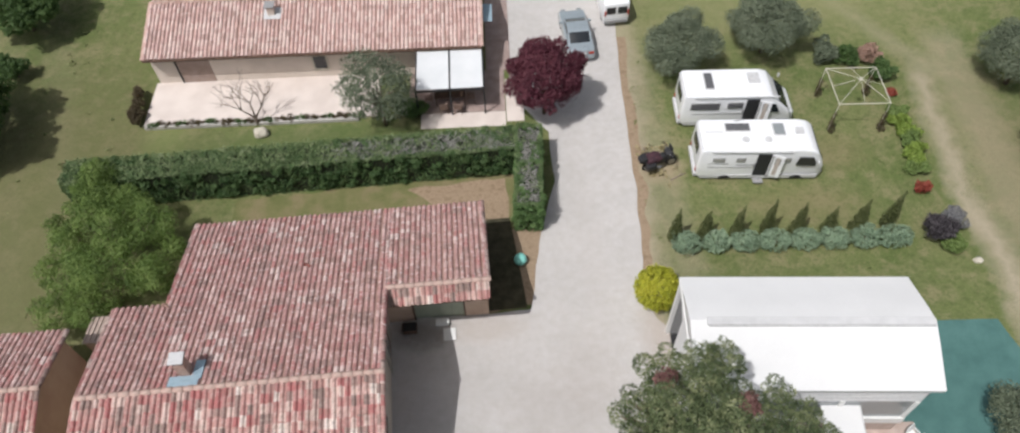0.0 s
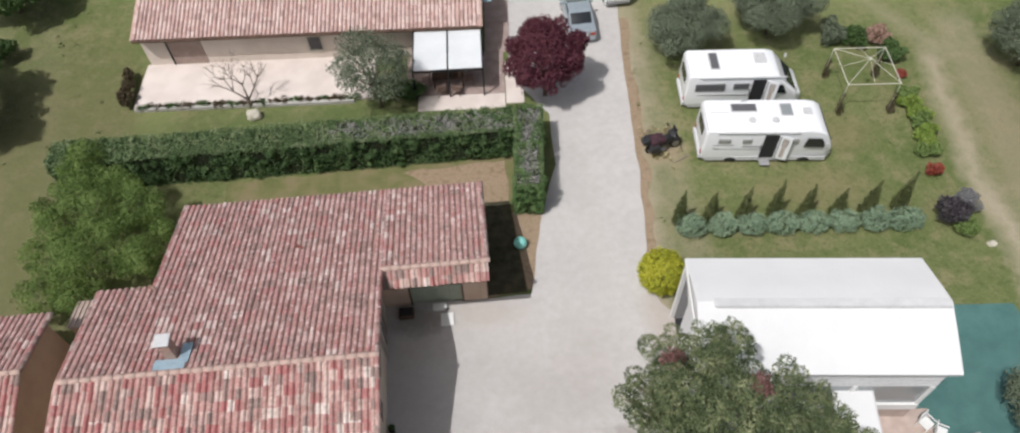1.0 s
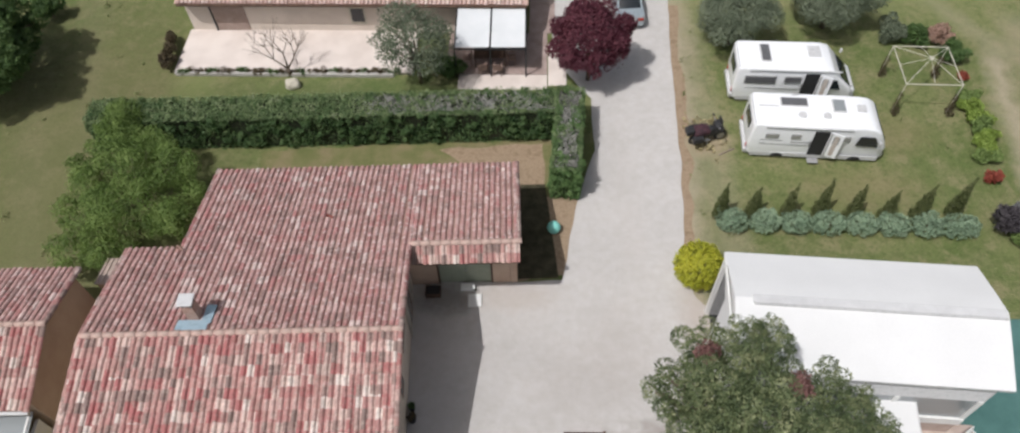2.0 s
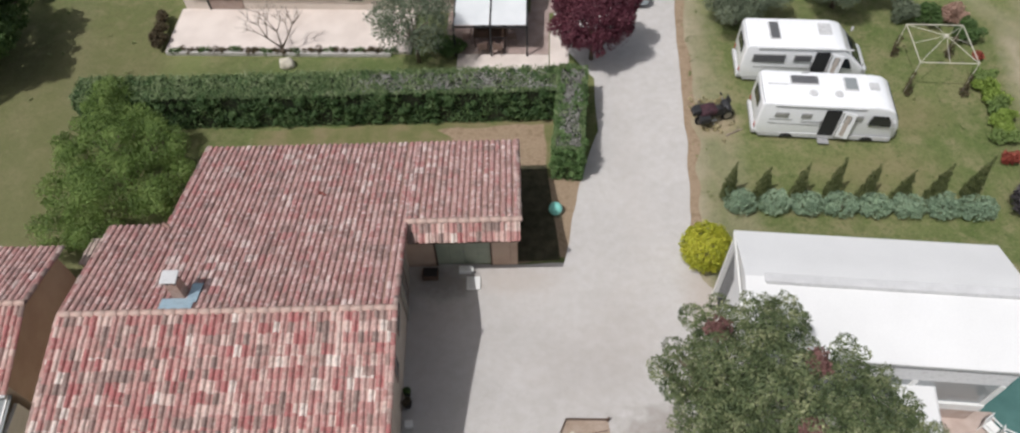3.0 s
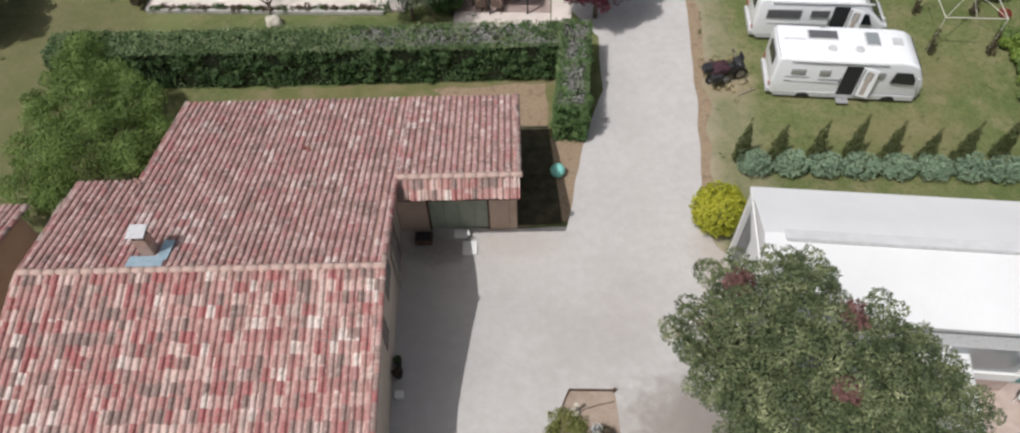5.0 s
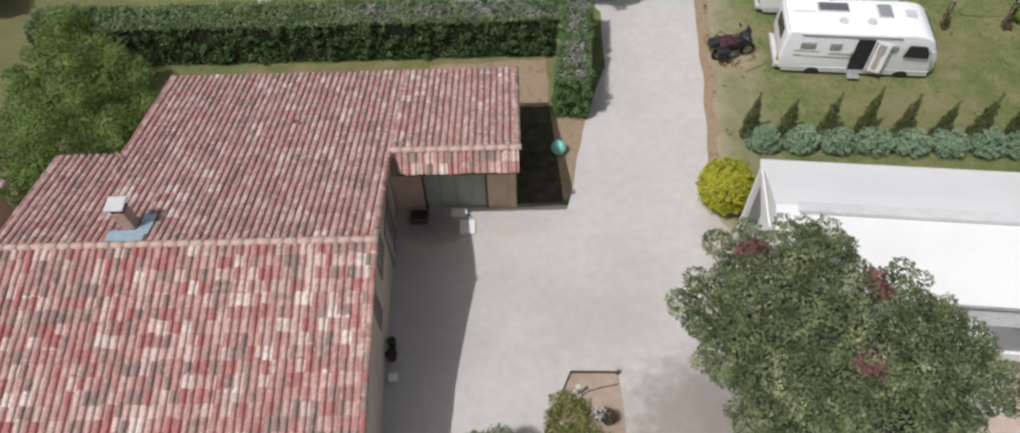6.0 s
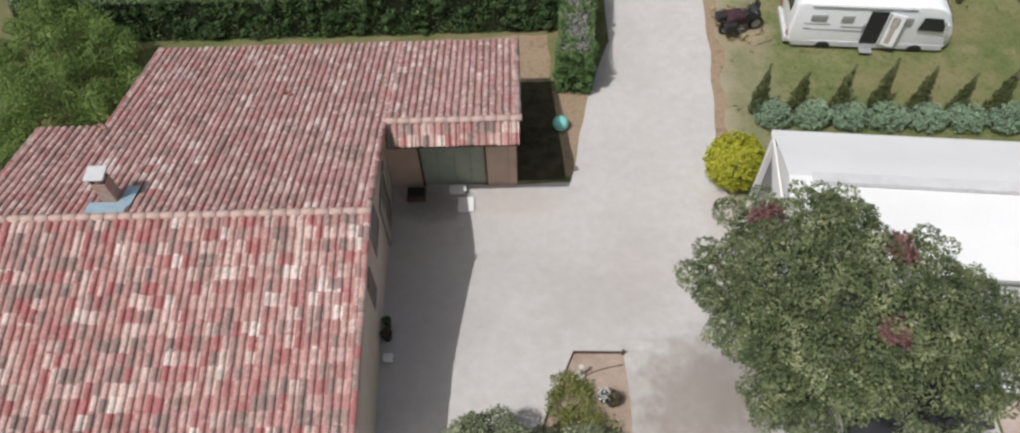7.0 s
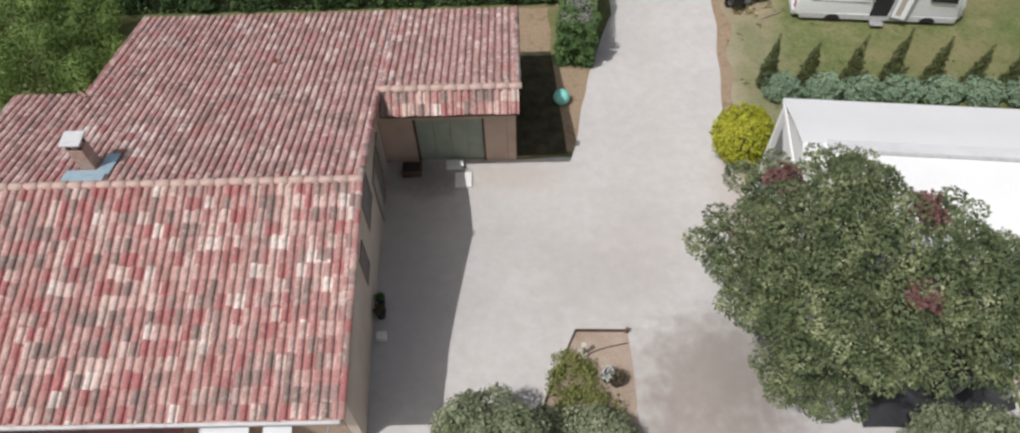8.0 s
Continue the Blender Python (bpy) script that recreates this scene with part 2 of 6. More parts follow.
        s.operation = "MULTIPLY_ADD"
        s.inputs[1].default_value = 1.05
        l.new(warp.outputs["Fac"], s.inputs[0])
        l.new(ln.outputs["Value"], s.inputs[2])
        r = ramp_of(n, [(0.46, (amount,) * 3), (0.84, (0, 0, 0))])
        sc = n.new("ShaderNodeMath")
        sc.operation = "MULTIPLY"
        sc.inputs[1].default_value = 0.5
        l.new(s.outputs[0], sc.inputs[0])
        l.new(sc.outputs[0], r.inputs["Fac"])
        mix = n.new("ShaderNodeMixRGB")
        l.new(r.outputs["Color"], mix.inputs["Fac"])
        l.new(col, mix.inputs["Color1"])
        mix.inputs["Color2"].default_value = (*tone, 1)
        col = mix.outputs["Color"]
    l.new(col, p.inputs["Base Color"])
    return m


# Browner, greener and paler patches of meadow.
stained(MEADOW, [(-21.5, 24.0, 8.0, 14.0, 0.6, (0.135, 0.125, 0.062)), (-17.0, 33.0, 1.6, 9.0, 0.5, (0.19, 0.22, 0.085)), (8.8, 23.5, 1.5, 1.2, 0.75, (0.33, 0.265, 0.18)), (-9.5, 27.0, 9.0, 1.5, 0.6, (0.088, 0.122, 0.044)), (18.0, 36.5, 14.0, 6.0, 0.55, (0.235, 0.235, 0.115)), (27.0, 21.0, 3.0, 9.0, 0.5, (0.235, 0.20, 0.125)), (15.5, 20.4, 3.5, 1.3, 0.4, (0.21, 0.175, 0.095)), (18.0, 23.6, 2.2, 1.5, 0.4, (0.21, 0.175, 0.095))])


def mottled(m, scale, low, high):
    """Middling blotches over a surface's colour."""
    n, l = m.node_tree.nodes, m.node_tree.links
    p = n["Principled BSDF"]
    col = p.inputs["Base Color"].links[0].from_socket
    co, t, x = n.new("ShaderNodeTexCoord"), n.new("ShaderNodeTexNoise"), n.new("ShaderNodeMixRGB")
    t.inputs["Scale"].default_value, t.inputs["Detail"].default_value, t.inputs["Roughness"].default_value = scale, 10, 0.65
    l.new(co.outputs["Object"], t.inputs["Vector"])
    r = ramp_of(n, [(0.35, low), (0.65, high)])
    l.new(t.outputs["Fac"], r.inputs["Fac"])
    x.blend_type = "MULTIPLY"
    x.inputs["Fac"].default_value = 1.0
    l.new(col, x.inputs["Color1"])
    l.new(r.outputs["Color"], x.inputs["Color2"])
    l.new(x.outputs["Color"], p.inputs["Base Color"])
    return m


mottled(GRAVEL, 2.6, (0.94, 0.925, 0.91), (1.035, 1.035, 1.04))
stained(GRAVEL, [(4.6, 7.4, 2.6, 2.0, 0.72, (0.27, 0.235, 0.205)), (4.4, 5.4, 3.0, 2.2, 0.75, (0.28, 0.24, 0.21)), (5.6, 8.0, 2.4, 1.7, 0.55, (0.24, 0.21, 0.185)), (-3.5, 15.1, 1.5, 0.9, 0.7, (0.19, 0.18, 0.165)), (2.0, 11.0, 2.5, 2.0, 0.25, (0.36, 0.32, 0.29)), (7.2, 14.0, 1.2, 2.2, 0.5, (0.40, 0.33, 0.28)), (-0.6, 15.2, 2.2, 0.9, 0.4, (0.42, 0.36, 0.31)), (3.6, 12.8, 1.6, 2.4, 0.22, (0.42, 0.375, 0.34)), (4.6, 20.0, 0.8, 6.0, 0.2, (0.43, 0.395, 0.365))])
DIRT = surface("reddish_dirt", (0.26, 0.19, 0.125), (0.34, 0.255, 0.175), scale=2.5, rough=0.95, bump=0.5, fine=25, fine_mix=0.5, c3=(0.29, 0.215, 0.145), spec=0.1)
DRY_GRASS = surface("thin_dry_grass", (0.135, 0.15, 0.058), (0.18, 0.175, 0.08), scale=0.9, rough=0.95, bump=0.5, fine=22, fine_mix=0.5, c3=(0.225, 0.19, 0.105), spec=0.1)
CREAM_SLAB = surface("cream_terrace", (0.60, 0.525, 0.475), (0.69, 0.615, 0.56), scale=0.8, rough=0.9, bump=0.15, fine=30, fine_mix=0.12)
PINK_PAVING = surface("pinkish_paving", (0.31, 0.235, 0.21), (0.42, 0.33, 0.295), scale=1.5, rough=0.85, bump=0.2, fine=30, fine_mix=0.3)
BED_SOIL = surface("pale_dry_soil", (0.34, 0.26, 0.20), (0.42, 0.335, 0.27), scale=1.5, rough=0.95, bump=0.5, fine=25, fine_mix=0.45, spec=0.1)
PATIO_PINK = surface("patio_pink", (0.42, 0.33, 0.28), (0.52, 0.42, 0.37), scale=2, fine_mix=0.25)
CONCRETE = surface("grey_concrete", (0.40, 0.38, 0.35), (0.52, 0.50, 0.47), scale=1.5, rough=0.9, bump=0.2, fine=30, fine_mix=0.25)
RENDER_TAN = surface("tan_render", (0.47, 0.345, 0.265), (0.55, 0.42, 0.33), scale=1.0, rough=0.92, bump=0.3, fine=50, fine_mix=0.2)
# Gable render paled to take in light bounced off the gravel.
RENDER_PALE = surface("bounce_lit_render", (0.56, 0.47, 0.39), (0.66, 0.57, 0.49), scale=0.8, rough=0.92, bump=0.3, fine=50, fine_mix=0.2)
RENDER_CREAM = surface("cream_render", (0.60, 0.525, 0.455), (0.68, 0.60, 0.525), scale=1.0, rough=0.92, bump=0.3, fine=50, fine_mix=0.15)
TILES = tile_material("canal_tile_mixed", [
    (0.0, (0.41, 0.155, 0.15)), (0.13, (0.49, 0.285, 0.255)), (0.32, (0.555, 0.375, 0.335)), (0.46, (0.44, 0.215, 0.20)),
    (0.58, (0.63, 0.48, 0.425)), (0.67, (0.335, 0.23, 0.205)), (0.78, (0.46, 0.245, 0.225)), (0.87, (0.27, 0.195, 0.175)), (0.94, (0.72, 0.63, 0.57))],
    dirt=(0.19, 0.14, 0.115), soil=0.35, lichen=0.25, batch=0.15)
# North slopes: tones closer together, more dark and pale blots.
TILES_NORTH = tile_material("canal_tile_north", [
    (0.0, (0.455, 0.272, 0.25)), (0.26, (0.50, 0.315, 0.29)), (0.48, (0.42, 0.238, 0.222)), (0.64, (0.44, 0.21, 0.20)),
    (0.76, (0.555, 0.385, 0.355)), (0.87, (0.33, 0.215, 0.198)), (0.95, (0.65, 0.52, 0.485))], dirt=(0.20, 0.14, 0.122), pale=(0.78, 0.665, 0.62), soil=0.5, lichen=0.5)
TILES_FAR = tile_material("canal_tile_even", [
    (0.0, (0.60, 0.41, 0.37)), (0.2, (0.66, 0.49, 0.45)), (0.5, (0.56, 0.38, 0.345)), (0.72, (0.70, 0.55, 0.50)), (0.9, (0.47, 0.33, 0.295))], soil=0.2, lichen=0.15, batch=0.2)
CHANNEL = surface("channel_tile", (0.27, 0.165, 0.13), (0.37, 0.24, 0.195), scale=2.0, rough=0.9, bump=0.2, fine=20, fine_mix=0.4)
# Channel tile lightened for the sun falling into the south slope's channels.
CHANNEL_SOUTH = surface("sunlit_channel_tile", (0.45, 0.265, 0.235), (0.60, 0.42, 0.365), scale=2.5, rough=0.9, bump=0.2, fine=9, fine_mix=0.5)
MORTAR_TILE = surface("mortared_ridge_tile", (0.52, 0.33, 0.28), (0.62, 0.46, 0.39), scale=3.0, rough=0.9, bump=0.3, fine=25, fine_mix=0.3)
WOOD_DARK = surface("dark_wood", (0.08, 0.05, 0.035), (0.14, 0.085, 0.06), scale=4, rough=0.7, bump=0.2)
SHUTTER_BROWN = surface("brown_shutter", (0.22, 0.15, 0.12), (0.28, 0.19, 0.16), scale=3, rough=0.75)
SHUTTER_ROSE = surface("faded_rose_brown_shutter", (0.34, 0.255, 0.215), (0.42, 0.325, 0.28), scale=3, rough=0.75)
SHUTTER_PALE = surface("weathered_shutter", (0.36, 0.33, 0.28), (0.43, 0.39, 0.34), scale=3, rough=0.8)
DOOR_GREEN = surface("grey_green_paint", (0.27, 0.31, 0.24), (0.34, 0.37, 0.29), scale=1.5, rough=0.6, bump=0.05, fine_mix=0.12)
WHITE_PAINT = plain("white_paint", (0.74, 0.74, 0.72), rough=0.45, wear=0.04)
VEHICLE_WHITE = plain("white_coachwork", (0.84, 0.85, 0.86), rough=0.25, wear=0.03, coat=0.5)
SHEET_WHITE = surface("white_coated_sheet", (0.68, 0.68, 0.675), (0.715, 0.715, 0.71), scale=0.6, rough=0.5, bump=0.03, fine=20, fine_mix=0.06)
RIDGE_GREY = surface("grey_white_flashing", (0.52, 0.52, 0.52), (0.60, 0.60, 0.60), scale=1.5, rough=0.6, bump=0.03, fine=20, fine_mix=0.1)
FABRIC_WHITE = surface("off_white_fabric", (0.62, 0.64, 0.645), (0.67, 0.685, 0.69), scale=1.2, rough=0.8, bump=0.05, fine=40, fine_mix=0.08)
SILVER = plain("silver_coachwork", (0.40, 0.46, 0.49), rough=0.3, metallic=0.4, coat=0.6)
PLASTIC_GREY = plain("grey_plastic", (0.30, 0.30, 0.30), rough=0.6)
PANEL_DARK = plain("dark_panel", (0.12, 0.12, 0.125), rough=0.3)
PLASTIC_PALE = plain("pale_grey_plastic", (0.55, 0.55, 0.55), rough=0.55)
BLACK = plain("black_plastic", (0.025, 0.025, 0.027), rough=0.6)
RUBBER = plain("rubber", (0.03, 0.03, 0.03), rough=0.85)
STEEL = plain("steel", (0.45, 0.45, 0.46), rough=0.4, metallic=0.8)
ZINC = plain("zinc_flashing", (0.36, 0.48, 0.55), rough=0.6, metallic=0.3)
PURPLE = surface("dull_purple_cloth", (0.032, 0.016, 0.022), (0.075, 0.034, 0.042), scale=5, rough=0.8, bump=0.3)
TEAL_MAT = surface("teal_ground_cover", (0.06, 0.142, 0.13), (0.085, 0.185, 0.17), scale=0.9, rough=0.85, bump=0.2, fine=30, fine_mix=0.25)
TURQUOISE = plain("turquoise_plastic", (0.24, 0.62, 0.54), rough=0.5)
CYAN = plain("cyan_vinyl", (0.04, 0.50, 0.62), rough=0.4)
TERRACOTTA = plain("terracotta", (0.42, 0.17, 0.10), rough=0.8)
STONE = surface("pale_stone", (0.48, 0.44, 0.36), (0.62, 0.58, 0.48), scale=4, rough=0.9, bump=0.5)
BARK = surface("bark", (0.10, 0.075, 0.055), (0.19, 0.15, 0.115), scale=6, rough=0.95, bump=0.6)
BARK_PALE = surface("pale_bark", (0.22, 0.17, 0.14), (0.32, 0.26, 0.22), scale=6, rough=0.95, bump=0.6)
WINDOW = glass_dark("window_glass")
# Sky reflection put into the glass as an even grey.
SKY_GREY_GLASS = glass_dark("grey_window_glass", (0.25, 0.27, 0.275))
HAZY_PANE = glass_dark("pale_grey_pane", (0.30, 0.30, 0.28))
BONE = plain("bone_paint", (0.60, 0.57, 0.48), rough=0.5)
RED_PAINT = plain("dull_red", (0.38, 0.05, 0.03), rough=0.6)

LEAF_HEDGE = leaf_material("hedge_leaf", [(0.0, (0.03, 0.065, 0.028)), (0.4, (0.075, 0.14, 0.05)), (0.75, (0.135, 0.21, 0.08)), (1.0, (0.24, 0.30, 0.14))], patch_scale=2.2, patchy=1.3)
LEAF_TOP = leaf_material("hedge_top_leaf", [(0.0, (0.06, 0.10, 0.045)), (0.4, (0.14, 0.205, 0.085)), (0.75, (0.22, 0.285, 0.135)), (1.0, (0.33, 0.37, 0.22))], patch_scale=1.6, patchy=1.6)
LEAF_PEACH = leaf_material("faded_pink_blossom", [(0.0, (0.16, 0.12, 0.07)), (0.5, (0.42, 0.27, 0.21)), (1.0, (0.58, 0.42, 0.35))])
LEAF_WEED = leaf_material("yellow_green_weed", [(0.0, (0.10, 0.12, 0.03)), (0.5, (0.21, 0.23, 0.07)), (1.0, (0.34, 0.33, 0.13))])
LEAF_TWIG = leaf_material("bare_hedge_twig", [(0.0, (0.08, 0.075, 0.068)), (0.4, (0.29, 0.28, 0.26)), (0.8, (0.47, 0.46, 0.43)), (1.0, (0.26, 0.30, 0.16))], through_light=0.1, patch_scale=2.6, patchy=1.3)
LEAF_FRESH = leaf_material("fresh_green_leaf", [(0.0, (0.08, 0.125, 0.033)), (0.5, (0.165, 0.24, 0.07)), (1.0, (0.28, 0.35, 0.13))])
LEAF_DEEP = leaf_material("deep_green_leaf", [(0.0, (0.035, 0.07, 0.025)), (0.5, (0.075, 0.135, 0.04)), (1.0, (0.15, 0.22, 0.075))])
LEAF_OLIVE = leaf_material("olive_leaf", [(0.0, (0.06, 0.082, 0.052)), (0.5, (0.15, 0.182, 0.118)), (1.0, (0.28, 0.315, 0.22))])
LEAF_MIXED = leaf_material("mixed_olive_green_leaf", [(0.0, (0.014, 0.022, 0.011)), (0.42, (0.07, 0.097, 0.04)), (0.7, (0.148, 0.175, 0.08)), (1.0, (0.38, 0.39, 0.22))], through_light=0.06, patch_scale=1.9, patchy=1.6, speck=0.36)
LEAF_HAZE = leaf_material("light_yellow_green_leaf", [(0.0, (0.05, 0.085, 0.022)), (0.5, (0.155, 0.235, 0.058)), (1.0, (0.32, 0.41, 0.135))], through_light=0.4, patch_scale=1.5, patchy=1.4, speck=0.34)
LEAF_LIME = leaf_material("lime_green_leaf", [(0.0, (0.12, 0.18, 0.03)), (0.5, (0.25, 0.35, 0.07)), (1.0, (0.42, 0.49, 0.16))], through_light=0.4)
LEAF_DUSK = leaf_material("dusky_purple_grey_leaf", [(0.0, (0.035, 0.03, 0.036)), (0.5, (0.085, 0.075, 0.082)), (1.0, (0.15, 0.14, 0.135))])
LEAF_BLOOM = leaf_material("white_blossom", [(0.0, (0.25, 0.30, 0.20)), (0.35, (0.65, 0.66, 0.62)), (1.0, (0.80, 0.80, 0.78))])
LEAF_DRY = leaf_material("dry_straw_blade", [(0.0, (0.20, 0.17, 0.08)), (0.5, (0.36, 0.31, 0.17)), (1.0, (0.50, 0.44, 0.28))])
LEAF_LAWN = leaf_material("lawn_blade", [(0.0, (0.10, 0.13, 0.045)), (0.5, (0.165, 0.20, 0.075)), (1.0, (0.26, 0.27, 0.12))])
LEAF_SAGE = leaf_material("pale_sage_leaf", [(0.0, (0.055, 0.075, 0.038)), (0.45, (0.16, 0.19, 0.10)), (0.75, (0.28, 0.30, 0.19)), (1.0, (0.44, 0.45, 0.33))], through_light=0.12, patch_scale=2.2, patchy=1.3)
LEAF_PURPLE = leaf_material("purple_plum_leaf", [(0.0, (0.045, 0.013, 0.022)), (0.5, (0.115, 0.03, 0.045)), (1.0, (0.21, 0.07, 0.085))])
LEAF_YELLOW = leaf_material("golden_leaf", [(0.0, (0.17, 0.21, 0.025)), (0.4, (0.36, 0.38, 0.035)), (0.7, (0.50, 0.48, 0.05)), (1.0, (0.66, 0.62, 0.09))], patchy=1.0)
LEAF_BLUE = leaf_material("blue_green_leaf", [(0.0, (0.09, 0.145, 0.10)), (0.5, (0.265, 0.365, 0.24)), (1.0, (0.53, 0.63, 0.45))])
LEAF_CYPRESS = leaf_material("cypress_leaf", [(0.0, (0.045, 0.06, 0.02)), (0.5, (0.105, 0.125, 0.045)), (1.0, (0.19, 0.20, 0.085))])
LEAF_BROWN = leaf_material("brownish_leaf", [(0.0, (0.045, 0.038, 0.02)), (0.5, (0.105, 0.078, 0.045)), (1.0, (0.13, 0.125, 0.055))])
LEAF_RED = leaf_material("red_blossom", [(0.0, (0.16, 0.04, 0.025)), (0.6, (0.34, 0.08, 0.055)), (1.0, (0.20, 0.16, 0.07))])
LEAF_PINK = leaf_material("dusky_pink_blossom", [(0.0, (0.10, 0.055, 0.05)), (0.5, (0.21, 0.105, 0.095)), (0.8, (0.29, 0.18, 0.155)), (1.0, (0.17, 0.17, 0.09))])
LEAF_CLIPPED = leaf_material("bright_clipped_leaf", [(0.0, (0.05, 0.10, 0.038)), (0.45, (0.105, 0.19, 0.062)), (0.75, (0.165, 0.26, 0.095)), (1.0, (0.26, 0.36, 0.16))], patch_scale=2.0, patchy=1.1)
LEAF_GREY = leaf_material("grey_leaf", [(0.0, (0.10, 0.095, 0.10)), (0.5, (0.20, 0.20, 0.205)), (1.0, (0.32, 0.32, 0.31))])


# ---- building helpers ----
rng = np.random.default_rng(7)


def thing(name, m, label, category, group="", kind=""):
    """An Empty at the thing's base, with its tags."""
    ob = new(name)
    ob.matrix_world = m
    return tagged(ob, label, category, group, kind)


def part(name, bm, material, parent, label="", smooth=False):
    """Links a bmesh as one mesh object under a thing or a part."""
    me = bpy.data.meshes.new(name)
    bm.normal_update()
    bm.to_mesh(me)
    bm.free()
    return part_mesh(name, me, material, parent, label, smooth)


def part_mesh(name, me, material, parent, label="", smooth=False):
    me.materials.append(material)
    if smooth:
        me.shade_smooth()
    ob = new(name, me)
    if parent is not None:
        ob.parent = parent
    return tagged(ob, label)


def mesh_of(name, verts, faces):
    me = bpy.data.meshes.new(name)
    me.from_pydata(verts.tolist() if hasattr(verts, "tolist") else verts, [], faces.tolist() if hasattr(faces, "tolist") else faces)
    me.update()
    return me


def box(x0, y0, z0, x1, y1, z1, bevel=0.0, seg=2, bm=None):
    bm = bm or bmesh.new()
    vs = bmesh.ops.create_cube(bm, size=1.0, matrix=Matrix.LocRotScale(((x0 + x1) / 2, (y0 + y1) / 2, (z0 + z1) / 2), None, (abs(x1 - x0), abs(y1 - y0), abs(z1 - z0))))["verts"]
    if bevel:
        es = list({e for v in vs for e in v.link_edges})
        bmesh.ops.bevel(bm, geom=es, offset=bevel, segments=seg, affect="EDGES", profile=0.5)
    return bm


def turned_box(sx, sy, sz, m, bevel=0.0, bm=None):
    """A box of that size round the pose m."""
    bm = bm or bmesh.new()
    vs = bmesh.ops.create_cube(bm, size=1.0, matrix=m @ Matrix.Diagonal((sx, sy, sz, 1)))["verts"]
    if bevel:
        es = list({e for v in vs for e in v.link_edges})
        bmesh.ops.bevel(bm, geom=es, offset=bevel, segments=2, affect="EDGES", profile=0.5)
    return bm


def rod(a, b, r, seg=8, r2=None, bm=None):
    bm = bm or bmesh.new()
    a, b = Vector(a), Vector(b)
    m = Matrix.Translation((a + b) / 2) @ (b - a).to_track_quat("Z", "Y").to_matrix().to_4x4()
    bmesh.ops.create_cone(bm, cap_ends=True, segments=seg, radius1=r, radius2=r if r2 is None else r2, depth=(b - a).length, matrix=m)
    return bm


def prism(profile, y0, y1, bevel=0.0, seg=2):
    """A side profile in x and z, drawn across from y0 to y1."""
    bm = bmesh.new()
    a = [bm.verts.new((x, y0, z)) for x, z in profile]
    b = [bm.verts.new((x, y1, z)) for x, z in profile]
    bm.faces.new(a)
    bm.faces.new(list(reversed(b)))
    for i in range(len(a)):
        j = (i + 1) % len(a)
        bm.faces.new((a[j], a[i], b[i], b[j]))
    bmesh.ops.recalc_face_normals(bm, faces=bm.faces)
    if bevel:
        bmesh.ops.bevel(bm, geom=list(bm.edges), offset=bevel, segments=seg, affect="EDGES", profile=0.5)
    return bm


def rise(x, y):
    """The yard climbs gently towards the south, beside the house."""
    a, b = min(1.0, max(0.0, (14.6 - y) / 6.6)), min(1.0, max(0.0, (9.0 - x) / 4.5))
    return 0.8 * a * a * (3 - 2 * a) * b * b * (3 - 2 * b)


def sheet(name, outline, z, material, label, category, jitter=0.12, step=0.3, climbs=False):
    """A piece of ground with a wavering edge, level or following the yard's rise."""
    pts = []
    for i, (x, y) in enumerate(outline):
        x2, y2 = outline[(i + 1) % len(outline)]
        k = max(1, int(math.hypot(x2 - x, y2 - y) / step))
        for j in range(k):
            px, py = x + (x2 - x) * j / k, y + (y2 - y) * j / k
            w = noise.noise_vector(Vector((px * 0.7, py * 0.7, 3.1 + z))) * jitter + noise.noise_vector(Vector((px * 3.1, py * 3.1, 9.1))) * jitter * 0.15
            pts.append((px + w.x, py + w.y))
    bm = bmesh.new()
    vs = [bm.verts.new((x, y, z)) for x, y in pts]
    es = [bm.edges.new((vs[k], vs[(k + 1) % len(vs)])) for k in range(len(vs))]
    bmesh.ops.triangle_fill(bm, use_beauty=True, use_dissolve=False, edges=es, normal=(0, 0, 1))
    bmesh.ops.recalc_face_normals(bm, faces=bm.faces[:])
    if sum(f.normal.z for f in bm.faces) < 0:
        bmesh.ops.reverse_faces(bm, faces=bm.faces[:])
    if climbs:
        for k in range(13):
            for co, no in (((0, 14.6 - k * 0.55, 0), (0, 1, 0)), ((4.5 + k * 0.375, 0, 0), (1, 0, 0))):
                bmesh.ops.bisect_plane(bm, geom=bm.verts[:] + bm.edges[:] + bm.faces[:], plane_co=co, plane_no=no)
        for v in bm.verts:
            v.co.z += rise(v.co.x, v.co.y)
    ob = part(name, bm, material, None)
    return tagged(ob, label, category, kind="structure")


def leaf_mesh(name, at, out, size, aspect=0.5, spread=0.8):
    """One folded leaf at each place; out is the way it tends to face."""
    n = len(at)
    nrm = out + rng.normal(0, spread, (n, 3))
    nrm /= np.linalg.norm(nrm, axis=1, keepdims=True) + 1e-9
    t = np.cross(nrm, rng.normal(0, 1, (n, 3)))
    t /= np.linalg.norm(t, axis=1, keepdims=True) + 1e-9
    b = np.cross(nrm, t)
    s = size * rng.uniform(0.6, 1.35, (n, 1))
    v = np.stack([at - t * s, at - b * s * aspect + nrm * s * 0.12, at + t * s, at + b * s * aspect + nrm * s * 0.12], 1).reshape(-1, 3)
    f = np.arange(n * 4).reshape(-1, 4)
    return mesh_of(name, v, f)


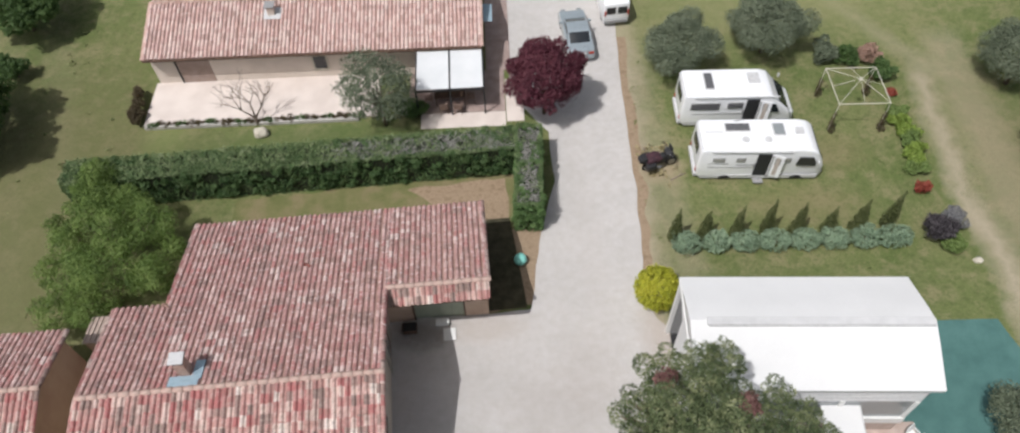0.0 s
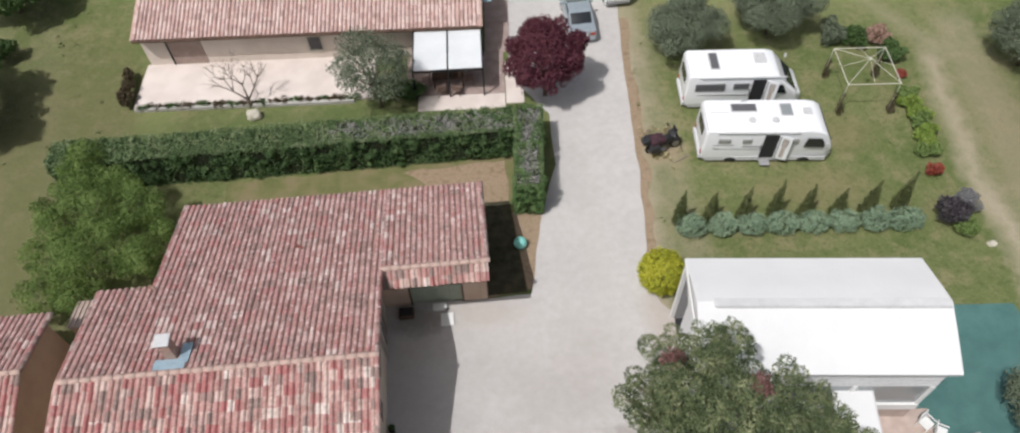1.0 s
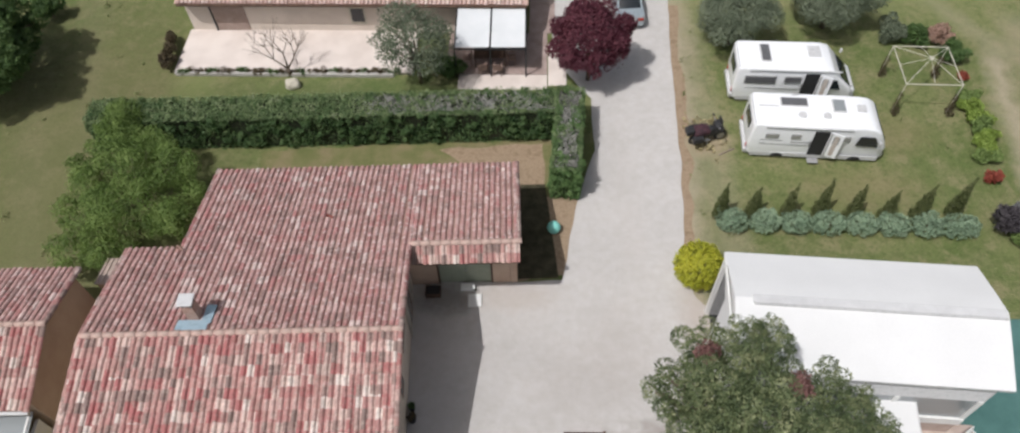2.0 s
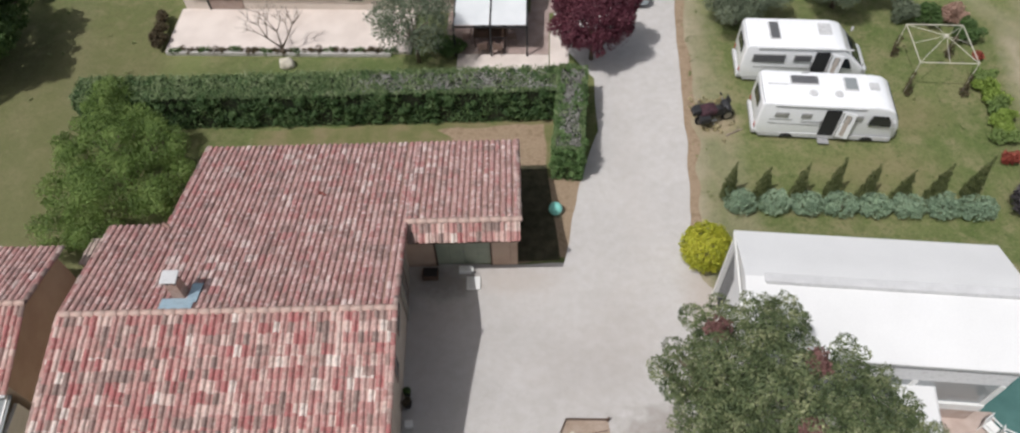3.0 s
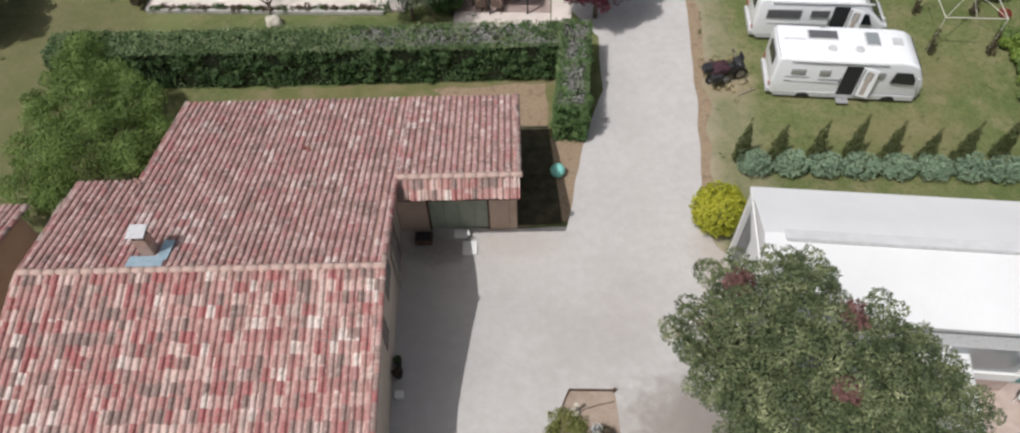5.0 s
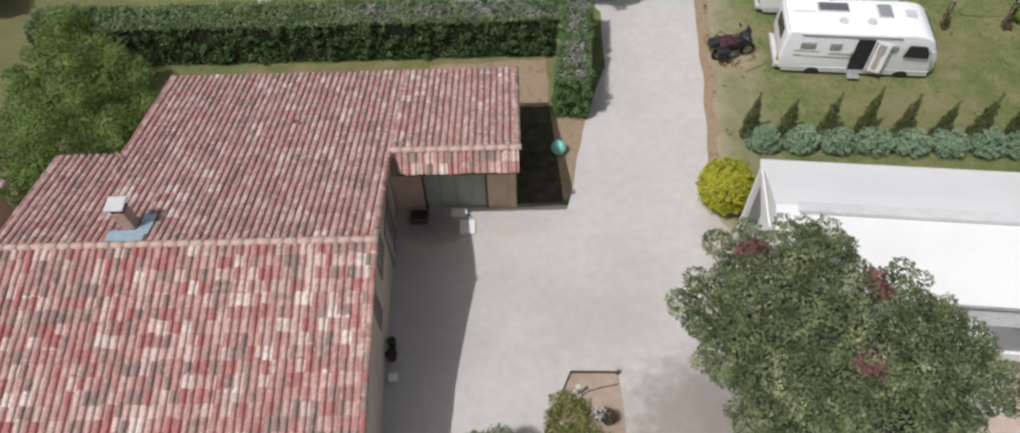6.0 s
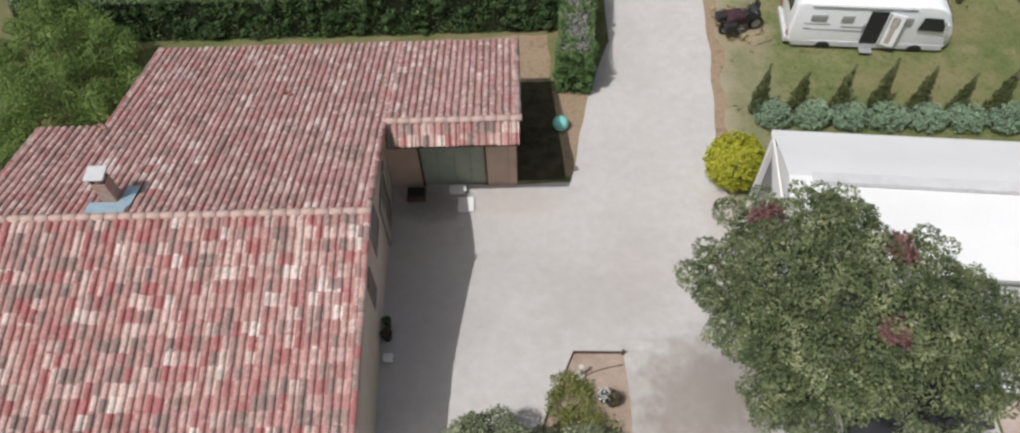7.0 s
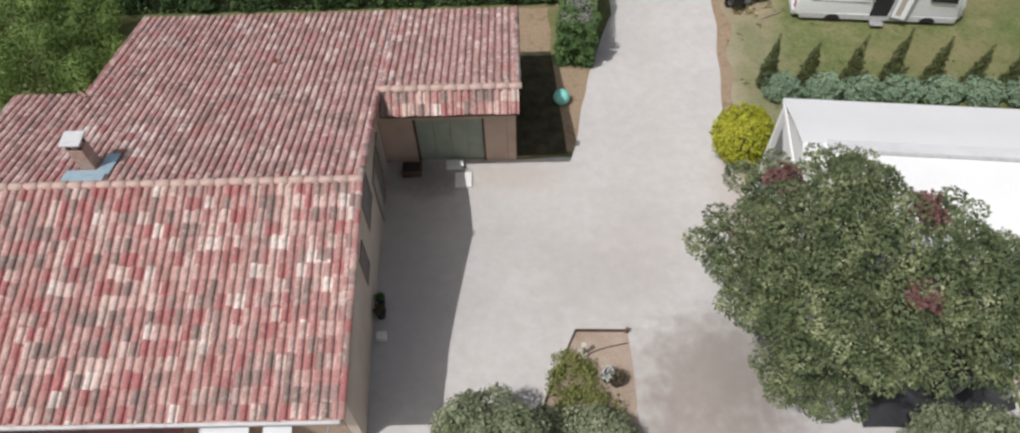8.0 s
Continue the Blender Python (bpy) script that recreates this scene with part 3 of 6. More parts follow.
def lobes_round(centre, radii, count, lobe, flat=0.0):
    """Clumps set unevenly over an ellipsoid, with one core."""
    out = [(*centre, *(r * 0.72 for r in radii))]
    for i in range(count):
        d = rng.normal(0, 1, 3)
        d[2] = abs(d[2]) * 0.9 - 0.35 if flat == 0 else d[2]
        d /= np.linalg.norm(d)
        k = rng.uniform(0.55, 0.95)
        r = lobe * rng.uniform(0.65, 1.3)
        out.append((centre[0] + d[0] * radii[0] * k, centre[1] + d[1] * radii[1] * k, centre[2] + d[2] * radii[2] * k, r, r, r * 0.85))
    return out


def lobe_leaves(lobes, per_area, depth=0.35):
    """Places and outward ways of leaves near the skins of the clumps."""
    at, out = [], []
    for x, y, z, a, b, c in lobes:
        n = max(12, int(per_area * 4 * math.pi * ((a * b + b * c + a * c) / 3)))
        d = rng.normal(0, 1, (n, 3))
        d /= np.linalg.norm(d, axis=1, keepdims=True)
        k = 1 - depth * rng.uniform(0, 1, (n, 1)) ** 1.6
        k *= 1 + 0.10 * np.sin(d[:, :1] * 9 + x) * np.sin(d[:, 1:2] * 8 + y) + 0.08 * np.sin(d[:, 2:3] * 11)
        at.append(np.array([x, y, z]) + d * k * np.array([a, b, c]))
        out.append(d * 0.9 + np.array([0, 0, 0.35]))
    return np.concatenate(at), np.concatenate(out)


def rosettes(name, lobes, per_area, length, per, buried=0.82, lean=0.95, shag=1.1):
    """Whorls of leaves over the clumps' outer skins, each whorl spread round its own shoot."""
    C, R = np.array([l[:3] for l in lobes]), np.array([l[3:] for l in lobes])
    at, out = [], []
    for c, r in zip(C, R):
        n = max(4, int(per_area * 4 * math.pi * (r[0] * r[1] + r[1] * r[2] + r[0] * r[2]) / 3))
        d = rng.normal(0, 1, (n, 3))
        d /= np.linalg.norm(d, axis=1, keepdims=True)
        d = d[d[:, 2] > -0.45]
        at.append(c + d * r * rng.uniform(0.86, shag, (len(d), 1)))
        out.append(d / r / np.linalg.norm(d / r, axis=1, keepdims=True))
    at, out = np.concatenate(at), np.concatenate(out)
    free = np.ones(len(at), bool)
    for c, r in zip(C, R):
        free &= (((at - c) / (r * buried)) ** 2).sum(1) > 1
    free &= at[:, 2] > 0.03
    at, out = at[free], out[free] + np.array([0, 0, 0.35])
    out /= np.linalg.norm(out, axis=1, keepdims=True)
    size = rng.uniform(0.65, 1.3, len(at))
    at, out, size = np.repeat(at, per, 0), np.repeat(out, per, 0), np.repeat(size, per)[:, None] * length
    n = len(at)
    side = np.cross(out, rng.normal(0, 1, (n, 3)))
    side /= np.linalg.norm(side, axis=1, keepdims=True) + 1e-9
    k = rng.uniform(0.0, lean, (n, 1))
    way = out * k + side * np.sqrt(1 - k * k)
    wide = np.cross(way, out)
    wide /= np.linalg.norm(wide, axis=1, keepdims=True) + 1e-9
    s = size * rng.uniform(0.7, 1.2, (n, 1))
    root = at - out * size * 0.25
    v = np.stack([root + way * s * 0.12, root + way * s * 0.55 + wide * s * 0.24, root + way * s - out * s * 0.12, root + way * s * 0.55 - wide * s * 0.24], 1).reshape(-1, 3)
    return mesh_of(name, v, np.arange(n * 4).reshape(-1, 4))


def tree(name, x, y, label, category, lobes, leaf, per_area, size, trunk_r=0.12, bark=None, aspect=0.5, limbs=5, trunk_top=None, depth=0.35, group="", extra=None, spread=0.65, whorl=None):
    """A tapered trunk with limbs into the larger clumps, and a crown of leaves."""
    top = thing(name, pose(x, y, 0 if name == "tree" else rise(x, y)), label, category, group)
    centre = np.mean([l[:3] for l in lobes], axis=0)
    fork = trunk_top or max(0.15, centre[2] * 0.5)
    bm = rod((0, 0, -0.05), (centre[0] * 0.3, centre[1] * 0.3, fork), trunk_r, 9, trunk_r * 0.72)
    for l in lobes[: limbs + 1]:
        a, b = Vector((centre[0] * 0.3, centre[1] * 0.3, fork * 0.95)), Vector(l[:3])
        mid = a.lerp(b, 0.55) + Vector((0, 0, 0.12 * (b - a).length))
        rod(a, mid, trunk_r * 0.6, 7, trunk_r * 0.4, bm)
        rod(mid, b, trunk_r * 0.4, 6, trunk_r * 0.15, bm)
    part("trunk", bm, bark or BARK, top, smooth=True)
    at, out = lobe_leaves(lobes, per_area, depth)
    tufts = []
    for x0, y0, z0, a, b, c in lobes:
        if min(a, b, c) > 0.16 and not whorl:
            for k in range(9 if a < 1.2 else 26):
                d = rng.normal(0, 1, 3)
                d /= np.linalg.norm(d)
                d[2] = d[2] if d[2] > -0.3 else -d[2]
                q = min(a, 0.9) * rng.uniform(0.2, 0.36)
                tufts.append((x0 + d[0] * a, y0 + d[1] * b, z0 + d[2] * c, q, q, q * 0.7))
    if tufts:
        ta, to = lobe_leaves(tufts, per_area * 1.15, 0.5)
        at, out = np.concatenate([at, ta]), np.concatenate([out, to])
    keep = at[:, 2] > 0.03
    me = leaf_mesh("crown", at[keep], out[keep], size, aspect, spread)
    if whorl:
        bm = bmesh.new()
        bm.from_mesh(me)
        bm.from_mesh(rosettes("crown", lobes, *whorl))
        bm.to_mesh(me)
        bm.free()
    part_mesh("crown", me, leaf, top)
    for nm, lobes2, leaf2, lab in extra or ():
        for l2 in lobes2:
            part_mesh(nm, rosettes(nm, [l2] + [tuple(l2[i] + rng.normal(0, 0.05) * (i < 2) for i in range(3)) + tuple(r * 0.45 for r in l2[3:]) for k in range(6)], 60, 0.11, 9, 0.25), leaf2, top, lab)
    return top


def canal_tile(name, length=0.44, r0=0.078, r1=0.09, seg=8, tip=0.016, thick=0.014):
    """A half-round clay tile, wider at its lower end, with its thickness shown there; y runs down the slope."""
    v, f = [], []
    for y, r in ((0.0, r0), (length, r1)):
        lift = 0.0 if y == 0 else tip
        for i in range(seg + 1):
            a = math.pi * i / seg
            v.append((-r * math.cos(a), y, r * math.sin(a) * 0.85 + lift))
    k = seg + 1
    for i in range(seg + 1):
        a = math.pi * i / seg
        v.append((-(r1 - thick) * math.cos(a), length, (r1 - thick) * math.sin(a) * 0.85 + tip))
    for i in range(seg):
        f.append((i, i + 1, k + i + 1, k + i))
        f.append((k + i, k + i + 1, 2 * k + i + 1, 2 * k + i))
    return np.array(v), f


def roman_tile(length=0.41, pitch=0.222, r=0.076, tip=0.016, thick=0.015):
    """An interlocking clay tile: a round roll and a shallow pan in one piece; y runs down the slope."""
    line = [(-0.035 - r * math.cos(math.pi * i / 6), 0.014 + r * 1.0 * math.sin(math.pi * i / 6)) for i in range(7)]
    x0, x1 = line[-1][0], line[0][0] + pitch + 0.004
    line += [(x0 + (x1 - x0) * k / 3, 0.014 - 0.012 * math.sin(math.pi * k / 3)) for k in (1, 2, 3)]
    n = len(line)
    v = [(x, 0.0, z) for x, z in line] + [(x * 1.01, length, z + tip) for x, z in line] + [(x * 1.01, length, z + tip - thick) for x, z in line]
    f = [(i + a, i + 1 + a, n + i + 1 + a, n + i + a) for a in (0, n) for i in range(n - 1)]
    return np.array(v), f


FLAT = canal_tile("tile", 0.42, 0.088, 0.09, 8, 0.001, 0.005)
ROMAN = roman_tile()
TILE_PITCH, TILE_STEP = 0.222, 0.365


def tile_slope(parent, corner, along, down, width, length, material, singles=None, keep=None, pitch=TILE_PITCH, seed=1, shape=ROMAN):
    """Covers one slope from its upper corner. singles: a test (u, v) that picks the tiles that are objects of their own."""
    a, d = Vector(along).normalized(), Vector(down).normalized()
    nrm = a.cross(d)
    if nrm.z < 0:
        nrm = -nrm
    r = np.random.default_rng(seed)
    cols, rows = max(1, round(width / pitch)), max(1, round(length / TILE_STEP))
    pu, pv = width / cols, length / rows
    A, D, N, C = (np.array(w) for w in (a, d, nrm, Vector(corner)))
    verts, faces, count = [], [], 0
    shared = None
    for i in range(cols):
        bow = r.normal(0, 0.006)
        for j in range(rows):
            u, v = (i + 0.5) * pu + bow + r.normal(0, 0.006), j * pv + r.normal(0, 0.014)
            turn, lift = r.normal(0, 0.012), abs(r.normal(0, 0.002 if shape is FLAT else 0.004))
            if keep and not keep(u, v):
                continue
            wide = r.uniform(0.93, 1.06) if shape is FLAT else r.uniform(0.99, 1.015)
            if singles and singles(i, j):
                if shared is None:
                    shared = mesh_of("tile", *shape)
                    shared.materials.append(material)
                ob = new("tile", shared)
                ob.parent = parent
                rot = Matrix((a, d, nrm)).transposed().to_4x4()
                ob.matrix_local = Matrix.Translation(Vector(corner) + a * u + d * v + nrm * (0.012 + lift)) @ rot @ Matrix.Rotation(turn, 4, "Z") @ Matrix.Diagonal((wide, 1, 1, 1))
                continue
            L = shape[0].copy()
            L[:, 0] *= wide
            x, y = L[:, 0] * math.cos(turn) - L[:, 1] * math.sin(turn), L[:, 0] * math.sin(turn) + L[:, 1] * math.cos(turn)
            verts.append(C + A * (u + x[:, None]) + D * (v + y[:, None]) + N * (L[:, 2:3] + 0.012 + lift))
            faces.extend([tuple(q + count for q in f) for f in shape[1]])
            count += len(L)
    ob = part_mesh("tiling", mesh_of("tiling", np.concatenate(verts), faces), material, parent)
    return tagged(ob, kind="stuff")


def slab(corner, along, down, width, length, thick, bm=None):
    """The boarding under a tiled slope, from its upper corner."""
    bm = bm or bmesh.new()
    a, d = Vector(along).normalized(), Vector(down).normalized()
    nrm = a.cross(d)
    if nrm.z < 0:
        nrm = -nrm
    c = Vector(corner)
    low = [c - nrm * thick, c + a * width - nrm * thick, c + a * width + d * length - nrm * thick, c + d * length - nrm * thick]
    vs = [bm.verts.new(p) for p in low] + [bm.verts.new(p + nrm * thick) for p in low]
    fs = [bm.faces.new([vs[k] for k in q]) for q in ((0, 1, 2, 3), (4, 5, 6, 7), (0, 1, 5, 4), (1, 2, 6, 5), (2, 3, 7, 6), (3, 0, 4, 7))]
    bmesh.ops.recalc_face_normals(bm, faces=fs)
    return bm


def ridge_tiles(parent, a, b, r=0.115, name="ridge_tile", mat=None, step=0.36, joined=False):
    """A row of mortared half-round tiles from a to b; far ones joined."""
    a, b = Vector(a), Vector(b)
    k = max(1, int((b - a).length / step))
    way = (b - a).normalized()
    side = way.cross(Vector((0, 0, 1))).normalized()
    up = side.cross(way)
    v, f = canal_tile("ridge_tile", (b - a).length / k + 0.06, r * 0.92, r * 1.06, 6)
    rot = Matrix((side, way, up)).transposed().to_4x4()
    shared = None if joined else mesh_of(name, v, f)
    if shared:
        shared.materials.append(mat or MORTAR_TILE)
        shared.shade_smooth()
    vs, fs = [], []
    for i in range(k):
        m = Matrix.Translation(a.lerp(b, i / k) + up * (rng.uniform(-0.006, 0.008) - 0.01)) @ rot @ Matrix.Rotation(rng.normal(0, 0.015), 4, "Z")
        if shared:
            ob = new(name, shared)
            ob.parent, ob.matrix_local = parent, m
        else:
            fs.extend([tuple(q + len(vs) for q in face) for face in f])
            vs.extend([tuple(m @ Vector(p)) for p in v])
    if joined:
        tagged(part_mesh(name, mesh_of(name, vs, fs), mat or MORTAR_TILE, parent, smooth=True), kind="stuff")


def window_on(parent, m, w, h, shutters=True, name="window", glass=None, shutter_mat=None, frame_mat=None):
    """A window set in a wall; m: its sill's middle, x along the wall, y out of it."""
    f = part(name, box(-w / 2 - 0.06, -0.02, -0.05, w / 2 + 0.06, 0.03, 0.0, 0.01), STONE, parent)
    f.matrix_local = m
    part("window_frame", _ring(w, h, 0.06, -0.02, 0.025), frame_mat or WOOD_DARK, f)
    part("pane", box(-w / 2 + 0.05, -0.012, 0.05, w / 2 - 0.05, 0.008, h - 0.05), glass or WINDOW, f)
    if shutters:
        for s in (-1, 1):
            part("shutter", box(s * (w / 2 + 0.07), 0.02, 0.0, s * (w / 2 + 0.07 + w * 0.48), 0.06, h, 0.008), shutter_mat or SHUTTER_BROWN, f)
    return f


def _ring(w, h, t, y0, y1):
    bm = box(-w / 2, y0, 0, w / 2, y1, t)
    box(-w / 2, y0, h - t, w / 2, y1, h, bm=bm)
    box(-w / 2, y0, t, -w / 2 + t, y1, h - t, bm=bm)
    box(w / 2 - t, y0, t, w / 2, y1, h - t, bm=bm)
    box(-t / 2, y0, t, t / 2, y1, h - t, bm=bm)
    return bm


def wheel(parent, x, y, r=0.33, w=0.2):
    t = part("wheel", rod((0, -w / 2, 0), (0, w / 2, 0), r * 0.62, 16), STEEL, parent, "grey metal wheel")
    t.location = (x, y, r)
    bm = bmesh.new()
    n1, n2 = 20, 8
    rings = []
    for i in range(n1):
        a = 2 * math.pi * i / n1
        rings.append([bm.verts.new(((r * 0.8 + r * 0.2 * math.cos(b)) * math.cos(a), w / 2 * math.sin(b), (r * 0.8 + r * 0.2 * math.cos(b)) * math.sin(a))) for b in (2 * math.pi * j / n2 for j in range(n2))])
    for i in range(n1):
        for j in range(n2):
            bm.faces.new((rings[i][j], rings[(i + 1) % n1][j], rings[(i + 1) % n1][(j + 1) % n2], rings[i][(j + 1) % n2]))
    bmesh.ops.recalc_face_normals(bm, faces=bm.faces[:])
    part("tyre", bm, RUBBER, t, smooth=True)
    return t


def settle(top):
    """Parts that were drawn in the world's own coordinates keep their places under the thing."""
    for c in top.children:
        c.matrix_parent_inverse = top.matrix_basis.inverted()
    return top


def solid(pts, offset, bm=None):
    """A polygon in space, given the thickness offset."""
    bm = bm or bmesh.new()
    o = Vector(offset)
    a = [bm.verts.new(p) for p in pts]
    b = [bm.verts.new(Vector(p) + o) for p in pts]
    fs = [bm.faces.new(a), bm.faces.new(list(reversed(b)))]
    for i in range(len(a)):
        j = (i + 1) % len(a)
        fs.append(bm.faces.new((a[j], a[i], b[i], b[j])))
    bmesh.ops.recalc_face_normals(bm, faces=fs)
    return bm


# ---- ground ----
bm = bmesh.new()
bmesh.ops.create_grid(bm, x_segments=60, y_segments=60, size=400)
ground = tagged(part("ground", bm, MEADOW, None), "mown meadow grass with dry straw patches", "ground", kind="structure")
sheet("verge", [(-12.6, 20.0), (1.4, 20.0), (1.4, 23.9), (-12.6, 23.6)], 0.005, DRY_GRASS, "thin dry grass strip behind the garage", "ground", 0.35)
sheet("soil_strip", [(-1.0, 16.0), (2.0, 16.2), (2.75, 20.2), (0.9, 20.4), (0.9, 23.6), (-4.0, 23.4), (-0.6, 20.6)], 0.008, DIRT, "bare reddish soil beside the garage", "ground", 0.3)
# Garage shadow deepened by a dark strip cut to its outline.
sheet("garage_shade_strip", [(-0.42, 16.02), (1.32, 16.02), (0.95, 21.1), (-0.42, 21.1)], 0.014, surface("shade_dark_soil", (0.045, 0.045, 0.028), (0.085, 0.075, 0.05), scale=2.0, rough=0.95, bump=0.6, fine=20, fine_mix=0.5, spec=0.05), "dark soil-toned strip painted as the garage's shadow", "soil", 0.03)
sheet("dirt_edge", [(7.5, 33.5), (7.2, 26.2), (6.9, 21.8), (6.4, 18), (6.2, 16.6), (6.9, 16.6), (7.45, 18), (7.85, 21.8), (8.2, 26.2), (8.6, 31.2), (8.8, 33.5)], 0.007, DIRT, "bare brown dirt along the drive's edge", "ground", 0.28)
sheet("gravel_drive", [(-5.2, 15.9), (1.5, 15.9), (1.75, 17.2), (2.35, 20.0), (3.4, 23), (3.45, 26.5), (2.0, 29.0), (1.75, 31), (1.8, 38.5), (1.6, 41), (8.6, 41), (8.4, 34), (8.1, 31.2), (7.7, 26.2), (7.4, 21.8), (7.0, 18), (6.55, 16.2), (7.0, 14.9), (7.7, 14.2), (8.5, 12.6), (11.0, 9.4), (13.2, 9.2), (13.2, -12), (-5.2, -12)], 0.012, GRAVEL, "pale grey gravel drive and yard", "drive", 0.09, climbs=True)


# ---- main house with its garage wing ----
RIDGE_Y, RIDGE_Z, NORTH, SOUTH = 10.93, 5.52, 0.26, 0.161


def north_z(y):
    return RIDGE_Z - NORTH * (y - RIDGE_Y)


def south_z(y):
    return RIDGE_Z - SOUTH * (RIDGE_Y - y)


def gable_x(y):
    """The east gable stands a little askew to the ridge."""
    return -4.58 - 0.04 * (y - 7.3)


def main_house():
    top = thing("house", pose(-9.6, 12, 0), "tan rendered house with a mixed-tone clay tile roof", "house")
    # walls, each a plate with its own openings' fittings set on it
    t = 0.28
    ez = -0.12
    part("wall", solid([(gable_x(5.9), 5.9, 0), (gable_x(19.0), 19.0, 0), (gable_x(19.0), 19.0, north_z(19.0) + ez), (gable_x(RIDGE_Y), RIDGE_Y, RIDGE_Z + ez), (gable_x(5.9), 5.9, south_z(5.9) + ez)], (-t, 0, 0)), RENDER_PALE, top, "render lightened on the gable for light off the gravel")
    part("wall", solid([(-14.7, 5.9, 0), (-14.7, 14.7, 0), (-14.7, 14.7, north_z(14.7) + ez), (-14.7, RIDGE_Y, RIDGE_Z + ez), (-14.7, 5.9, south_z(5.9) + ez)], (t, 0, 0)), RENDER_TAN, top)
    part("wall", box(-14.4, 5.9, 0, -4.82, 6.18, south_z(5.9) + ez), RENDER_TAN, top)
    part("wall", box(-14.4, 14.42, 0, -12.7, 14.7, north_z(14.7) + ez), RENDER_TAN, top)
    part("wall", box(-12.7, 14.72, 0, -12.42, 19.3, north_z(19.3) + ez), RENDER_TAN, top)
    part("wall", box(-12.4, 19.02, 0, -0.75, 19.3, north_z(19.3) + ez), RENDER_TAN, top)
    part("wall", solid([(-0.45, 15.87, 0), (-0.45, 19.3, 0), (-0.45, 19.3, north_z(19.3) + ez), (-0.45, 15.87, north_z(15.87) + ez)], (-t, 0, 0)), RENDER_TAN, top)
    # garage front: two piers and a lintel round the door
    part("wall", box(-4.9, 15.87, 0, -3.75, 16.12, north_z(15.87) + ez - 0.06), RENDER_TAN, top)
    part("wall", box(-1.5, 15.87, 0, -0.74, 16.12, north_z(15.87) + ez - 0.06), RENDER_TAN, top)
    part("wall", box(-3.75, 15.87, 2.12, -1.5, 16.12, north_z(15.87) + ez - 0.06), RENDER_TAN, top)
    door = part("garage_door", box(-3.75, 15.95, 0.02, -1.5, 16.0, 2.12), DOOR_GREEN, top, "grey-green panelled garage door")
    for k in range(4):
        x = -3.70 + k * 0.555
        part("door_panel", box(x, 15.925, 0.08, x + 0.52, 15.955, 2.06, 0.012), DOOR_GREEN, door)
    part("door_handle", box(-2.65, 15.89, 0.98, -2.55, 15.93, 1.02, 0.01), STEEL, door)
    part("door_frame", box(-1.54, 15.86, 0, -1.47, 15.93, 2.15), WOOD_DARK, door)
    part("door_frame", box(-3.78, 15.86, 0, -3.71, 15.93, 2.15), WOOD_DARK, door)
    # openings in the gable wall
    for y, w, h, z in ((14.3, 0.95, 2.15, 0.1), (12.25, 1.25, 1.3, 2.2), (10.3, 0.7, 1.25, 1.95)):
        window_on(top, pose(gable_x(y) + 0.01, y, z, 0, 0, -87.7), w, h, z < 0.2, name="window" if z > 0.1 else "house_door", glass=HAZY_PANE, shutter_mat=SHUTTER_PALE, frame_mat=SHUTTER_BROWN)
    # boarding and tiles
    roof = part("roof", slab((-15.0, RIDGE_Y, RIDGE_Z), (1, 0, 0), (0, -1, -SOUTH), 10.68, 5.86, 0.09), CHANNEL_SOUTH, top, "mixed red, cream and brown canal tiles")
    for c, dn, w, ln in (((-12.95, RIDGE_Y, RIDGE_Z), (0, 1, -NORTH), 8.63, 9.14), ((-15.0, RIDGE_Y, RIDGE_Z), (0, 1, -NORTH), 2.05, 4.28), ((-4.4, 14.98, north_z(14.98)), (0, 1, -NORTH), 4.06, 4.98), ((-4.4, 14.98, north_z(14.98)), (0, -0.58, -0.53), 4.06, 0.76)):
        part("boarding", slab(c, (1, 0, 0), dn, w, ln, 0.08), CHANNEL, roof)
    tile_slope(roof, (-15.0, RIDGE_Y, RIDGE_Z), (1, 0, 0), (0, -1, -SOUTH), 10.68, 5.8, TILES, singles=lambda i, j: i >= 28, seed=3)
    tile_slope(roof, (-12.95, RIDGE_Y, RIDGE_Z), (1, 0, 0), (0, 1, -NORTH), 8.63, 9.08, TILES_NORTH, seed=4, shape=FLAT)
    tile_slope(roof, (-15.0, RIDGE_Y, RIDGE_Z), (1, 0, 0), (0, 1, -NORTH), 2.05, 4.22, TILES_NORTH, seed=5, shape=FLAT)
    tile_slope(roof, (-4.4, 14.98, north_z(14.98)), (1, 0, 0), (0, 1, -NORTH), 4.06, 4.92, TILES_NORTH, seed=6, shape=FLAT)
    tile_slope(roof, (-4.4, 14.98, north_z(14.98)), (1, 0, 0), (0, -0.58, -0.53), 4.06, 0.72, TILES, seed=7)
    ridge_tiles(roof, (-15.0, RIDGE_Y, RIDGE_Z + 0.045), (-4.3, RIDGE_Y, RIDGE_Z + 0.045))
    ridge_tiles(roof, (-4.45, 14.98, north_z(14.98) + 0.04), (-0.3, 14.98, north_z(14.98) + 0.04))
